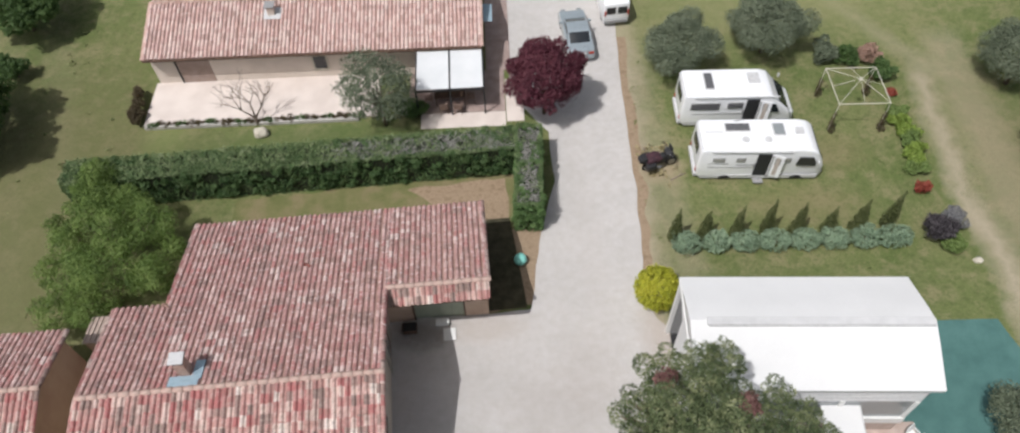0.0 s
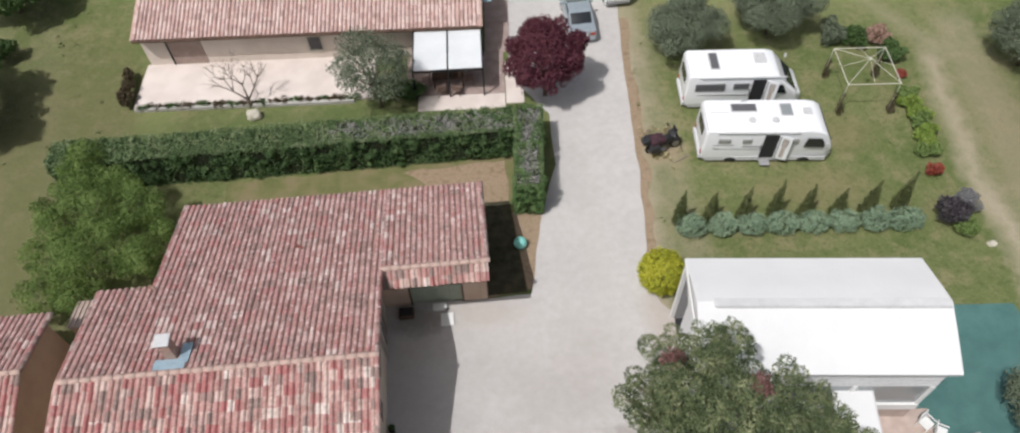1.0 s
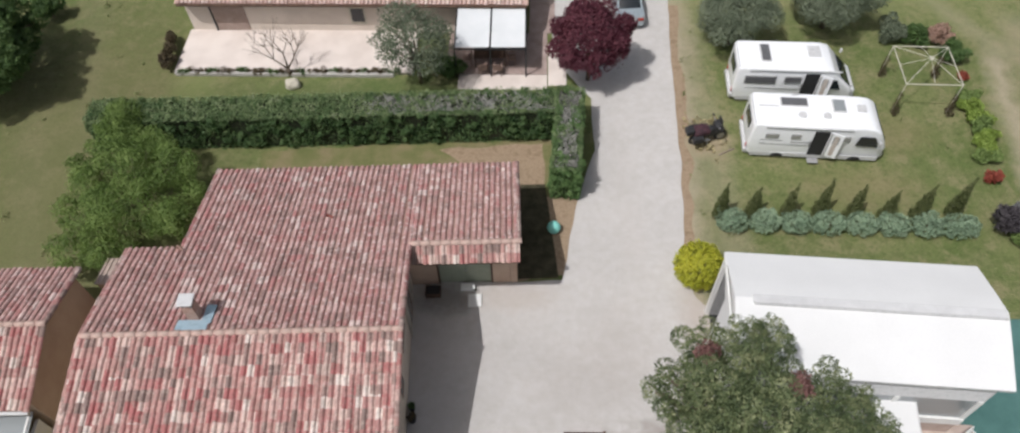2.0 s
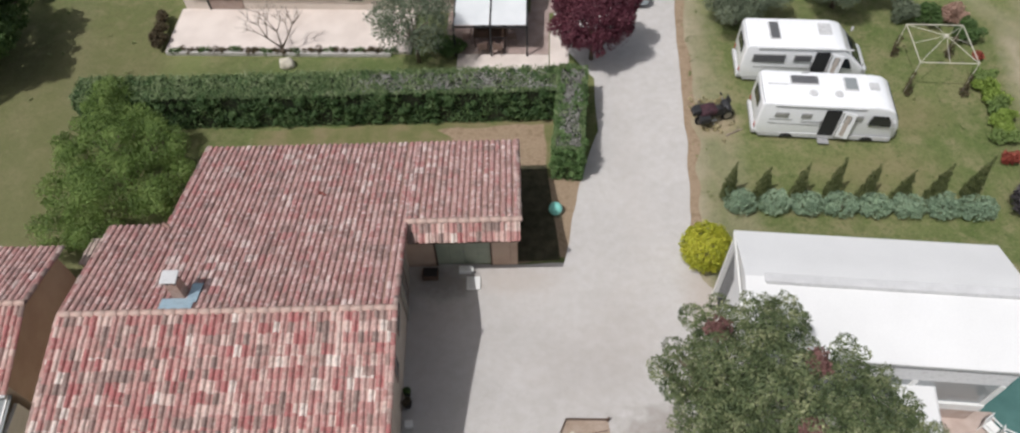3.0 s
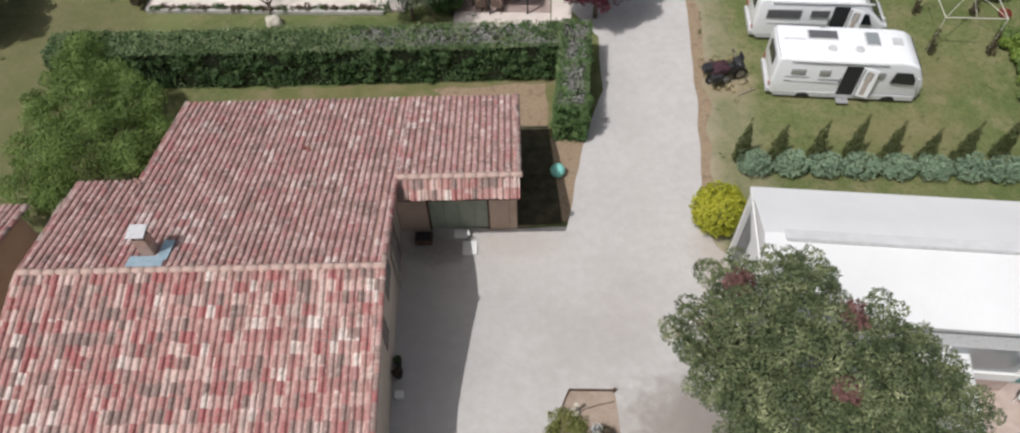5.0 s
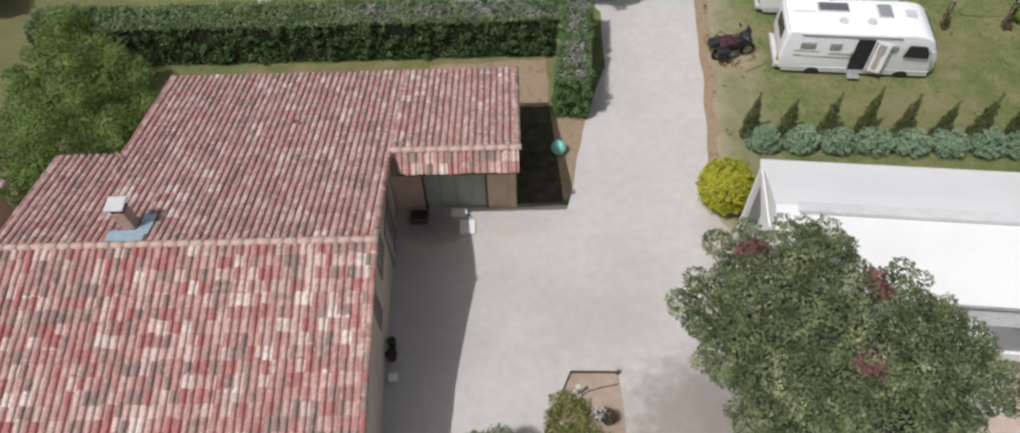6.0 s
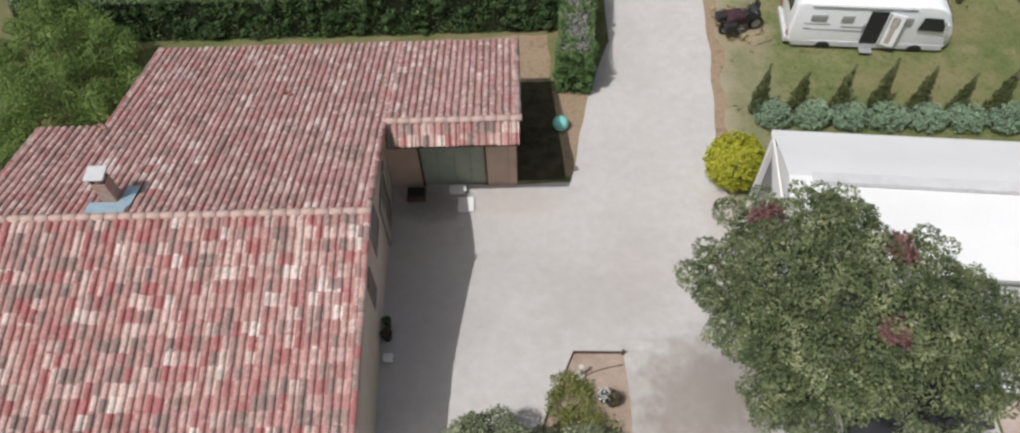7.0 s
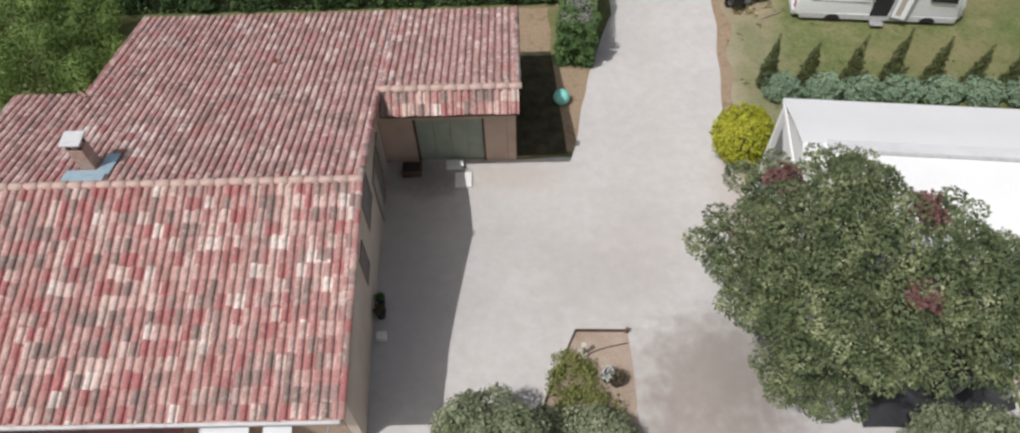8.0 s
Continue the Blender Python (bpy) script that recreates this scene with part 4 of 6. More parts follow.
    # verge tiles down the sloping edges
    for a, b in (((-4.34, RIDGE_Y, RIDGE_Z), (-4.34, 5.2, south_z(5.2))), ((-4.34, RIDGE_Y, RIDGE_Z), (-4.42, 14.9, north_z(14.9))), ((-0.36, 15.0, north_z(15.0)), (-0.36, 19.75, north_z(19.75))),
                 ((-15.0, RIDGE_Y, RIDGE_Z), (-15.0, 5.2, south_z(5.2))), ((-15.0, RIDGE_Y, RIDGE_Z), (-15.0, 15.0, north_z(15.0))), ((-12.95, 15.1, north_z(15.1)), (-12.95, 19.75, north_z(19.75)))):
        ridge_tiles(roof, a, b, 0.10, "verge_tile", TILES, 0.385)
    # eaves gutter and its downpipe
    part("gutter", box(-15.0, 5.08, south_z(5.2) - 0.15, -4.36, 5.2, south_z(5.2) - 0.04, 0.02), PLASTIC_PALE, top, "pale metal gutter")
    part("fascia", box(-4.4, 14.42, 3.86, -0.34, 14.46, 3.99), WOOD_DARK, top, "dark wooden eaves board")
    part("soffit", box(-4.4, 14.46, 3.86, -0.34, 15.87, 3.9), RENDER_TAN, top)
    # chimney, its cap and flashing
    ch = part("chimney", box(-11.52, 11.5, 5.1, -11.14, 11.88, 6.2, 0.015), surface("chimney_brick", (0.40, 0.26, 0.21), (0.50, 0.36, 0.30), scale=6, bump=0.4), top, "brick chimney with a pale slab cap")
    part("cap", box(-11.58, 11.44, 6.42, -11.06, 11.93, 6.48, 0.015), PLASTIC_PALE, ch, "pale concrete slab cap")
    for x in (-11.5, -11.22):
        for y in (11.52, 11.8):
            part("cap_post", box(x, y, 6.2, x + 0.07, y + 0.05, 6.40), BLACK, ch)
    part("flashing", slab((-11.85, 11.0, north_z(11.0) + 0.115), (1, 0, 0), (0, 1, -NORTH), 1.05, 0.48, 0.01, slab((-11.06, 11.3, north_z(11.3) + 0.118), (1, 0, 0), (0, 1, -NORTH), 0.34, 0.85, 0.01)), ZINC, ch, "blue-grey zinc flashing")
    # vents on the north slope
    for x, y in ((-13.05, 15.0), (-7.75, 16.6)):
        zz = north_z(y) + 0.1
        part("roof_vent", rod((x, y, zz - 0.05), (x, y, zz + 0.12), 0.07, 10, 0.05, rod((x + 0.22, y - 0.12, zz + 0.03), (x + 0.05, y, zz + 0.06), 0.05, 8)), surface("dark_red_clay", (0.16, 0.05, 0.04), (0.24, 0.085, 0.07), scale=6) if x > -10 else CHANNEL, top, "small clay roof vent")
    return settle(top)


main_house()


def shed():
    top = thing("outbuilding", pose(-21, 12, 0), "tan rendered outbuilding with a clay tile roof", "outbuilding")
    n, s, z0 = 0.29, 0.26, 4.26
    part("wall", solid([(-17.45, 9.6, 0), (-17.45, 14.6, 0), (-17.45, 14.6, z0 - 2.5 * n - 0.1), (-17.45, 12.1, z0 - 0.1), (-17.45, 9.6, z0 - 2.5 * s - 0.1)], (-0.25, 0, 0)), RENDER_TAN, top)
    part("wall", box(-25.5, 14.35, 0, -17.7, 14.6, z0 - 2.5 * n - 0.1), RENDER_TAN, top)
    part("wall", box(-25.5, 9.6, 0, -17.7, 9.85, z0 - 2.5 * s - 0.1), RENDER_TAN, top)
    part("wall", box(-25.75, 9.6, 0, -25.5, 14.6, z0 - 2.5 * s - 0.1), RENDER_TAN, top)
    roof = part("roof", slab((-25.8, 12.1, z0), (1, 0, 0), (0, 1, -n), 8.55, 2.95, 0.09, slab((-25.8, 12.1, z0), (1, 0, 0), (0, -1, -s), 8.55, 3.0, 0.09)), CHANNEL, top, "mixed-tone canal tiles")
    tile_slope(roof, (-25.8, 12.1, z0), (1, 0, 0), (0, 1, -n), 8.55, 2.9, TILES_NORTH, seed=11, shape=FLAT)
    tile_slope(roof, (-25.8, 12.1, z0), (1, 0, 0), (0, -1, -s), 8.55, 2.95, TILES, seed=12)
    ridge_tiles(roof, (-25.8, 12.1, z0 + 0.05), (-17.2, 12.1, z0 + 0.05))
    ridge_tiles(roof, (-17.25, 12.1, z0), (-17.25, 9.2, z0 - 2.9 * s), 0.10, "verge_tile", TILES, 0.385)
    ridge_tiles(roof, (-17.25, 12.1, z0), (-17.25, 14.85, z0 - 2.75 * n), 0.10, "verge_tile", TILES, 0.385)
    part("gutter", box(-25.8, 9.08, z0 - 2.9 * s - 0.14, -17.2, 9.2, z0 - 2.9 * s - 0.03, 0.02), PLASTIC_PALE, top)
    settle(top)
    link = thing("lean_to", pose(-16.1, 15, 0), "low tan lean-to with a faded pink sheet roof", "lean-to")
    part("wall", box(-17.2, 14.96, 0, -15.15, 15.1, 2.1), RENDER_TAN, link)
    part("wall", box(-17.2, 15.11, 0, -17.0, 16.2, 1.85), RENDER_TAN, link)
    # dark plate in place of the door opening's shade
    part("opening", box(-16.2, 14.93, 0.0, -15.4, 14.955, 1.9), WOOD_DARK, link, "dark plate standing for the shaded door opening")
    r = part("roof", slab((-17.3, 14.95, 2.2), (1, 0, 0), (0, 1, -0.2), 2.2, 1.4, 0.05), PATIO_PINK, link, "faded pink corrugated sheet roof")
    for k in range(11):
        part("corrugation", rod((-17.2 + k * 0.2, 15.0, 2.22), (-17.2 + k * 0.2, 16.3, 1.96), 0.03, 6), PATIO_PINK, r)
    settle(link)


shed()


# ---- far house, its terrace and pergola ----
def far_house():
    top = thing("house", pose(-18.1, 31.95, 0, 0, 0, -2.8), "long cream bungalow with an even pink tile roof", "house")
    L, run, z0, z1 = 18.5, 3.55, 2.32, 3.28
    s = (z1 - z0) / run
    part("wall", box(0.1, 0.5, 0, L - 0.35, 0.75, z0 + 0.1), RENDER_CREAM, top)
    part("wall", box(0.1, 2 * run - 0.75, 0, L - 0.35, 2 * run - 0.5, z0 + 0.1), RENDER_CREAM, top)
    for x in (0.1, L - 0.6):
        part("wall", solid([(x, 0.75, 0), (x, 2 * run - 0.75, 0), (x, 2 * run - 0.75, z0 + 0.1), (x, run, z1 - 0.12), (x, 0.75, z0 + 0.1)], (0.25, 0, 0)), RENDER_CREAM, top)
    roof = part("roof", slab((0, run, z1), (1, 0, 0), (0, -run, z0 - z1), L, math.hypot(run, z1 - z0), 0.08, slab((0, run, z1), (1, 0, 0), (0, run, z0 - z1), L, math.hypot(run, z1 - z0), 0.08)), CHANNEL, top, "pinkish canal tiles")
    ln = math.hypot(run, z1 - z0)
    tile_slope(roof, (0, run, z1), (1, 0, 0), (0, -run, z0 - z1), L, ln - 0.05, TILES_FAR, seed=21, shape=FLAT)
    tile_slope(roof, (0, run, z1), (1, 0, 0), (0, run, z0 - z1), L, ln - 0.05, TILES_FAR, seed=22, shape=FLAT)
    ridge_tiles(roof, (0, run, z1 + 0.05), (L, run, z1 + 0.05), joined=True)
    for x in (0.02, L - 0.02):
        ridge_tiles(roof, (x, run, z1), (x, 0.0, z0), 0.1, "verge_tile", MORTAR_TILE, 0.385, True)
    part("gutter", box(0, -0.1, z0 - 0.12, L, 0.0, z0 - 0.02, 0.02), WOOD_DARK, top)
    part("downpipe", rod((1.45, 0.44, 0), (1.45, 0.44, z0), 0.045), BLACK, top)
    # openings
    w = part("window", box(9.0, 0.44, 0.65, 9.8, 0.5, 0.7), STONE, top)
    part("window_frame", box(8.95, 0.46, 0.7, 9.85, 0.5, 1.75), STONE, w)
    part("pane", box(9.06, 0.445, 0.8, 9.74, 0.462, 1.66), WINDOW, w)
    d = part("roller_shutter", box(1.5, 0.47, 0.05, 3.3, 0.5, 2.1), SHUTTER_ROSE, top, "closed brown roller shutter")
    for k in range(14):
        part("slat", box(1.52, 0.455, 0.08 + k * 0.143, 3.28, 0.475, 0.2 + k * 0.143), SHUTTER_ROSE, d)
    d = part("glass_door", box(15.2, 0.47, 0.05, 17.4, 0.5, 2.1), WHITE_PAINT, top)
    for x in (15.28, 16.34):
        part("pane", box(x, 0.455, 0.12, x + 0.98, 0.475, 2.02), WINDOW, d)
    for x, y, sc in ((6.9, 2.55, 1.0), (17.6, 3.2, 0.8)):
        zc = z0 + s * y
        c = part("chimney", box(x - 0.2 * sc, y - 0.2 * sc, zc - 0.2, x + 0.2 * sc, y + 0.2 * sc, zc + 0.55 * sc, 0.015), RENDER_CREAM if sc == 1 else TERRACOTTA, top, "small rendered chimney")
        part("cap", box(x - 0.28 * sc, y - 0.28 * sc, zc + 0.62 * sc, x + 0.28 * sc, y + 0.28 * sc, zc + 0.67 * sc, 0.01), PLASTIC_GREY, c)
        part("cap_post", box(x - 0.12 * sc, y - 0.12 * sc, zc + 0.55 * sc, x + 0.12 * sc, y + 0.12 * sc, zc + 0.62 * sc), BLACK, c)
        if sc == 1:
            part("flashing", slab((x - 0.42, y + 0.3, zc + s * 0.3 + 0.12), (1, 0, 0), (0, -run, z0 - z1), 0.95, 0.75, 0.01), PLASTIC_PALE, c, "grey metal flashing")
    c = part("door_canopy", turned_box(0.6, 1.5, 0.04, pose(18.78, 2.9, 2.2, 0, 6, 0), 0.01), ZINC, top, "pale blue-grey canopy sheet at the gable")
    for y in (2.3, 3.5):
        part("bracket", rod((18.2, y, 1.75), (18.95, y, 2.14), 0.02, 6), PLASTIC_GREY, c)
    # terrace floors
    t = tagged(part("terrace", box(-0.1, -2.75, 0.0, 12.6, 0.5, 0.16, 0.02), CREAM_SLAB, None), "pale cream paved terrace beside the bungalow", "terrace", kind="structure")
    t.matrix_world = pose(-18.1, 31.95, 0, 0, 0, -2.8)
    t2 = tagged(part("terrace_edge", box(0.0, -3.0, 0.0, 11.6, -2.76, 0.22, 0.02), CONCRETE, None), "low pale concrete terrace edging", "edging", kind="structure")
    t2.matrix_world = t.matrix_world.copy()
    p = tagged(part("patio", box(14.3, -2.7, 0.0, 19.6, 0.5, 0.05, 0.01), PINK_PAVING, None), "brownish pink patio under the pergola", "patio", kind="structure")
    p.matrix_world = t.matrix_world.copy()
    q = tagged(part("side_path", box(18.6, 0.5, 0.0, 20.0, 8.0, 0.05, 0.01), PINK_PAVING, None), "brownish pink path along the gable", "path", kind="structure")
    q.matrix_world = t.matrix_world.copy()
    e = tagged(part("patio_edge", box(15.0, -3.8, 0.0, 19.6, -2.72, 0.04, 0.01), CREAM_SLAB, None), "pale paved strip before the patio", "paving", kind="structure")
    e.matrix_world = t.matrix_world.copy()
    e2 = tagged(part("kerb", box(19.65, -3.5, 0.0, 20.6, -0.3, 0.06, 0.01), CREAM_SLAB, None), "pale kerb between patio and drive", "kerb", kind="structure")
    e2.matrix_world = t.matrix_world.copy()
    return top


far_house()


def pergola():
    top = thing("pergola", pose(-3.35, 28.35, 0, 0, 0, -2.0), "dark metal pergola with two white fabric panels", "pergola")
    W, D, H0, H1 = 3.6, 3.05, 1.92, 2.08
    for x in (0, W / 2, W):
        for y in (0, D):
            part("post", box(x - 0.04, y - 0.04, 0, x + 0.04, y + 0.04, H0 if y == 0 else H1, 0.006), BLACK, top)
    for x in (0, W / 2, W):
        part("rafter", turned_box(0.06, D, 0.08, pose(x, D / 2, (H0 + H1) / 2, math.degrees(math.atan2(H1 - H0, D)))), BLACK, top)
    for y, z in ((0, H0), (D, H1)):
        part("beam", box(-0.04, y - 0.035, z - 0.06, W + 0.04, y + 0.035, z + 0.02), BLACK, top)
    for k in range(2):
        bm = bmesh.new()
        x0, x1 = 0.05 + k * W / 2, W / 2 - 0.05 + k * W / 2
        n = 9
        g = [[bm.verts.new((x0 + (x1 - x0) * i / n, 0.03 + (D - 0.06) * j / n, H0 + (H1 - H0) * j / n + 0.07 - 0.05 * math.sin(math.pi * i / n) * math.sin(math.pi * j / n))) for j in range(n + 1)] for i in range(n + 1)]
        for i in range(n):
            for j in range(n):
                bm.faces.new((g[i][j], g[i + 1][j], g[i + 1][j + 1], g[i][j + 1]))
        part("fabric_panel", bm, FABRIC_WHITE, top, "taut white fabric panel", True)
    return top


pergola()


def garden_chair(m, mat, label, group=""):
    c = thing("garden_chair", m, label, "chair", group)
    part("seat", box(-0.22, -0.22, 0.40, 0.22, 0.22, 0.44, 0.015), mat, c)
    part("backrest", turned_box(0.44, 0.035, 0.45, pose(0, 0.24, 0.66, -12), 0.012), mat, c)
    for x in (-0.2, 0.2):
        for y in (-0.2, 0.2):
            part("leg", rod((x, y, 0), (x * 0.95, y * 0.95, 0.41), 0.018, 6), mat, c)
        part("armrest", box(x - 0.025, -0.2, 0.62, x + 0.025, 0.22, 0.65, 0.01), mat, c)
    return c


def garden_table(m, w, d, mat, label):
    c = thing("garden_table", m, label, "table")
    part("tabletop", box(-w / 2, -d / 2, 0.70, w / 2, d / 2, 0.74, 0.012), mat, c)
    for x in (-1, 1):
        for y in (-1, 1):
            part("leg", rod((x * (w / 2 - 0.08), y * (d / 2 - 0.08), 0), (x * (w / 2 - 0.08), y * (d / 2 - 0.08), 0.7), 0.025, 6), mat, c)
    return c


garden_table(pose(-1.6, 29.3, 0.05), 1.7, 0.9, WOOD_DARK, "dark wooden table under the pergola")
chair = garden_chair(pose(-2.0, 28.5, 0.05, 0, 0, 190), SHUTTER_BROWN, "brown garden chair at the pergola table", "pergola chairs")
for x, y, r in ((-1.2, 28.45, 170), (-0.5, 29.2, 95), (-2.0, 30.0, 5), (-1.2, 30.05, -8), (-2.8, 29.3, -85)):
    copy_thing(chair, pose(x, y, 0.05, 0, 0, r))


# ---- hedges ----
def hedge(name, x0, y0, x1, y1, h, label, twiggy, ends=(True, True, True, True), leaf=None):
    """A clipped hedge: near-black core for inner shade, leafy faces, a top that is leafy or bare twigs."""
    top = thing(name, pose((x0 + x1) / 2, (y0 + y1) / 2, 0), label, "hedge")
    # Near-black box blocks the view through and paints the shade between leaves.
    part("core", box(x0 + 0.13, y0 + 0.13, 0, x1 - 0.13, y1 - 0.13, h - 0.13, 0.05), surface("hedge_inner_shade", (0.012, 0.02, 0.008), (0.03, 0.035, 0.018), scale=5), top)
    W, D = x1 - x0, y1 - y0
    at, out = [], []

    def wall(n, fx, fy, nx, ny):
        a = rng.uniform(0, 1, n)
        z = h * rng.uniform(0.0, 1.0, n) ** 0.9
        p = np.stack([fx(a), fy(a), z], 1)
        bulge = 0.07 * np.sin(p[:, 0] * 2.3 + 1) * np.sin(p[:, 2] * 3) + 0.06 * np.sin(p[:, 1] * 3.1) - 0.05 * (z / h)
        inn = rng.uniform(-0.03, 0.15, n) - bulge
        p[:, 0] -= nx * inn
        p[:, 1] -= ny * inn
        at.append(p)
        out.append(np.tile((nx, ny, 0.35), (n, 1)))

    per = 420
    if ends[0]:
        wall(int(W * h * per), lambda a: x0 + a * W, lambda a: y0 + 0 * a, 0, -1)
    if ends[1]:
        wall(int(W * h * per * 0.6), lambda a: x0 + a * W, lambda a: y1 + 0 * a, 0, 1)
    if ends[2]:
        wall(int(D * h * per), lambda a: x0 + 0 * a, lambda a: y0 + a * D, -1, 0)
    if ends[3]:
        wall(int(D * h * per), lambda a: x1 + 0 * a, lambda a: y0 + a * D, 1, 0)
    lumps = []
    for k in range(int((W + D) * 9)):
        x, y = rng.uniform(x0, x1), rng.uniform(y0, y1)
        if rng.uniform() < 0.5 and ends[0]:
            y, z = y0 + 0.05, rng.uniform(0.25, h)
        else:
            z = h - 0.06
        lumps.append((x, y, z, rng.uniform(0.12, 0.26), rng.uniform(0.1, 0.2), rng.uniform(0.08, 0.17)))
    la, lo = lobe_leaves(lumps, 260)
    at.append(la)
    out.append(lo)
    at, out = np.concatenate(at), np.concatenate(out)
    part_mesh("foliage", leaf_mesh("foliage", at, out, 0.06, 0.5, 0.9), leaf or LEAF_HEDGE, top)
    n = int(W * D * 560)
    p = np.stack([rng.uniform(x0, x1, n), rng.uniform(y0, y1, n), h + rng.normal(0, 0.06, n)], 1)
    p[:, 2] += 0.05 * np.sin(p[:, 0] * 1.7) * np.sin(p[:, 1] * 2.2 + p[:, 0])
    edge = np.minimum(np.minimum(p[:, 0] - x0, x1 - p[:, 0]), np.minimum(p[:, 1] - y0, y1 - p[:, 1]))
    bare = twiggy(p[:, 0], p[:, 1]) * (edge > 0.2 + 0.08 * np.sin(p[:, 0] * 5 + p[:, 1] * 3)) > rng.uniform(0, 1, n)
    hole = bare & (np.sin(p[:, 0] * 6.1 + 2 * np.sin(p[:, 1] * 2.3)) * np.sin(p[:, 1] * 5.3 + 2 * np.sin(p[:, 0] * 3.1)) > 0.55)
    p[hole, 2] -= 0.3
    up = np.tile((0, 0, 1.0), (n, 1))
    part_mesh("clipped_top", leaf_mesh("clipped_top", p[~bare], up[~bare], 0.06, 0.5, 0.9), LEAF_TOP, top)
    if bare.any():
        q = p[bare]
        q[:, 2] -= 0.04
        part_mesh("bare_top", leaf_mesh("bare_top", q, up[bare], 0.075, 0.16, 0.9), LEAF_TWIG, top, "grey-brown bare twigs in the clipped top")
    return settle(top)


hedge("hedge", -20.6, 23.72, 1.6, 25.3, 2.08, "long clipped green hedge, grey twigs on top", lambda x, y: np.clip((x + 9.5) / 3 + 0.5 * np.sin(x * 0.9), 0, 1.0) * (0.68 + 0.4 * np.sin(x * 2.1 + 1.3 * np.sin(y * 3)) * np.sin(y * 2.7 + x)), (True, True, True, False))
side_hedge = hedge("hedge", 1.12, 20.15, 2.46, 25.35, 2.1, "short clipped hedge along the drive, twiggy top", lambda x, y: 0.9 + 0.25 * np.sin(x * 5) * np.sin(y * 3.3), leaf=LEAF_CLIPPED)
side_hedge.matrix_basis = pose(1.9, 20.25, 0, 0, 0, -6.0) @ pose(-1.9, -20.25, 0) @ side_hedge.matrix_basis


# ---- hangar for the motorhomes ----
def hangar():
    top = thing("storage_hangar", pose(7.24, 14.3, 0, 0, 0, -5.7), "white sheet-metal hangar with a low gable roof", "hangar")
    L, W, ze, zr = 8.85, 4.6, 4.38, 5.25
    mid = -W / 2
    sl = math.hypot(W / 2, zr - ze)
    # gently arched roof in two sheets
    arch = [(0.08, ze - 0.02), (-0.75, ze + 0.31), (-1.5, ze + 0.6), (mid, zr), (-W + 1.5, ze + 0.6), (-W + 0.75, ze + 0.31), (-W - 0.08, ze - 0.02)]
    for side in (arch[:4], arch[3:]):
        bm = bmesh.new()
        for dz in (0.0, -0.05):
            rows = [[bm.verts.new((x, y, z + dz)) for y, z in side] for x in (-0.05, L + 0.05)]
            for q in range(len(side) - 1):
                bm.faces.new((rows[0][q], rows[0][q + 1], rows[1][q + 1], rows[1][q]))
        bmesh.ops.recalc_face_normals(bm, faces=bm.faces[:])
        roof = part("roof", bm, SHEET_WHITE, top, "white coated roof sheet")
    part("ridge_cap", box(0.55, mid - 0.2, zr - 0.06, L, mid + 0.12, zr + 0.03, 0.015), RIDGE_GREY, top, "pale grey raised ridge flashing")
    part("ridge_seal", box(0.6, mid - 0.24, zr - 0.09, L, mid - 0.205, zr + 0.005, 0.01), PLASTIC_PALE, top, "grey sealing strip beside the ridge")
    part("barge_board", box(-0.06, -W, ze - 0.12, 0.0, 0.0, ze - 0.02), WHITE_PAINT, top)
    part("wall", box(0.1, -0.12, 0, L - 0.1, -0.04, ze - 0.05), SHEET_WHITE, top)
    E = L - 0.25
    part("wall", solid([(E, -0.12, 0), (E, -W + 0.12, 0), (E, -W + 0.12, ze - 0.05), (E, mid, zr - 0.08), (E, -0.12, ze - 0.05)], (-0.08, 0, 0)), SHEET_WHITE, top)
    # west gable: a plate round a dark doorway near its north corner
    part("wall", solid([(0.1, -W + 0.1, 0), (0.1, -1.25, 0), (0.1, -1.25, ze + 0.46), (0.1, mid, zr - 0.08), (0.1, -W + 0.1, ze - 0.05)], (0.08, 0, 0)), SHEET_WHITE, top)
    part("wall", solid([(0.1, -1.25, 3.2), (0.1, -0.35, 3.6), (0.1, -0.35, ze + 0.05), (0.1, -1.25, ze + 0.46)], (0.08, 0, 0)), SHEET_WHITE, top)
    # grey panel and black floor are added to darken the hangar's inside
    part("lining", box(0.2, -0.2, 0.05, E - 0.1, -0.14, ze - 0.1), PLASTIC_GREY, top, "grey panel added to darken the inside")
    part("floor", box(0.2, -W + 0.2, 0.02, E - 0.1, -0.2, 0.05), BLACK, top, "black floor sheet added to darken the inside")
    for y in (-0.1, -W + 0.1):
        part("corner_post", box(0.0, y - 0.09, 0, 0.16, y + 0.09, ze), WHITE_PAINT, top)
    # south side: rail, sheet above, window band, open below
    part("eaves_rail", box(0, -W - 0.08, ze - 0.16, L, -W + 0.02, ze - 0.04), PLASTIC_PALE, top)
    part("wall", box(0.1, -W + 0.1, 2.95, E, -W + 0.16, ze - 0.05), PLASTIC_PALE, top, "ribbed pale grey sheeting")
    for k in range(10):
        part("rib", box(0.2, -W + 0.075, 3.0 + k * 0.13, E, -W + 0.1, 3.04 + k * 0.13), PLASTIC_PALE, top)
    # lower wall coloured as patio, standing in for pink paving
    part("wall", box(0.1, -W + 0.1, 0, E, -W + 0.16, 0.95), PATIO_PINK, top, "wall base coloured like the pink patio")
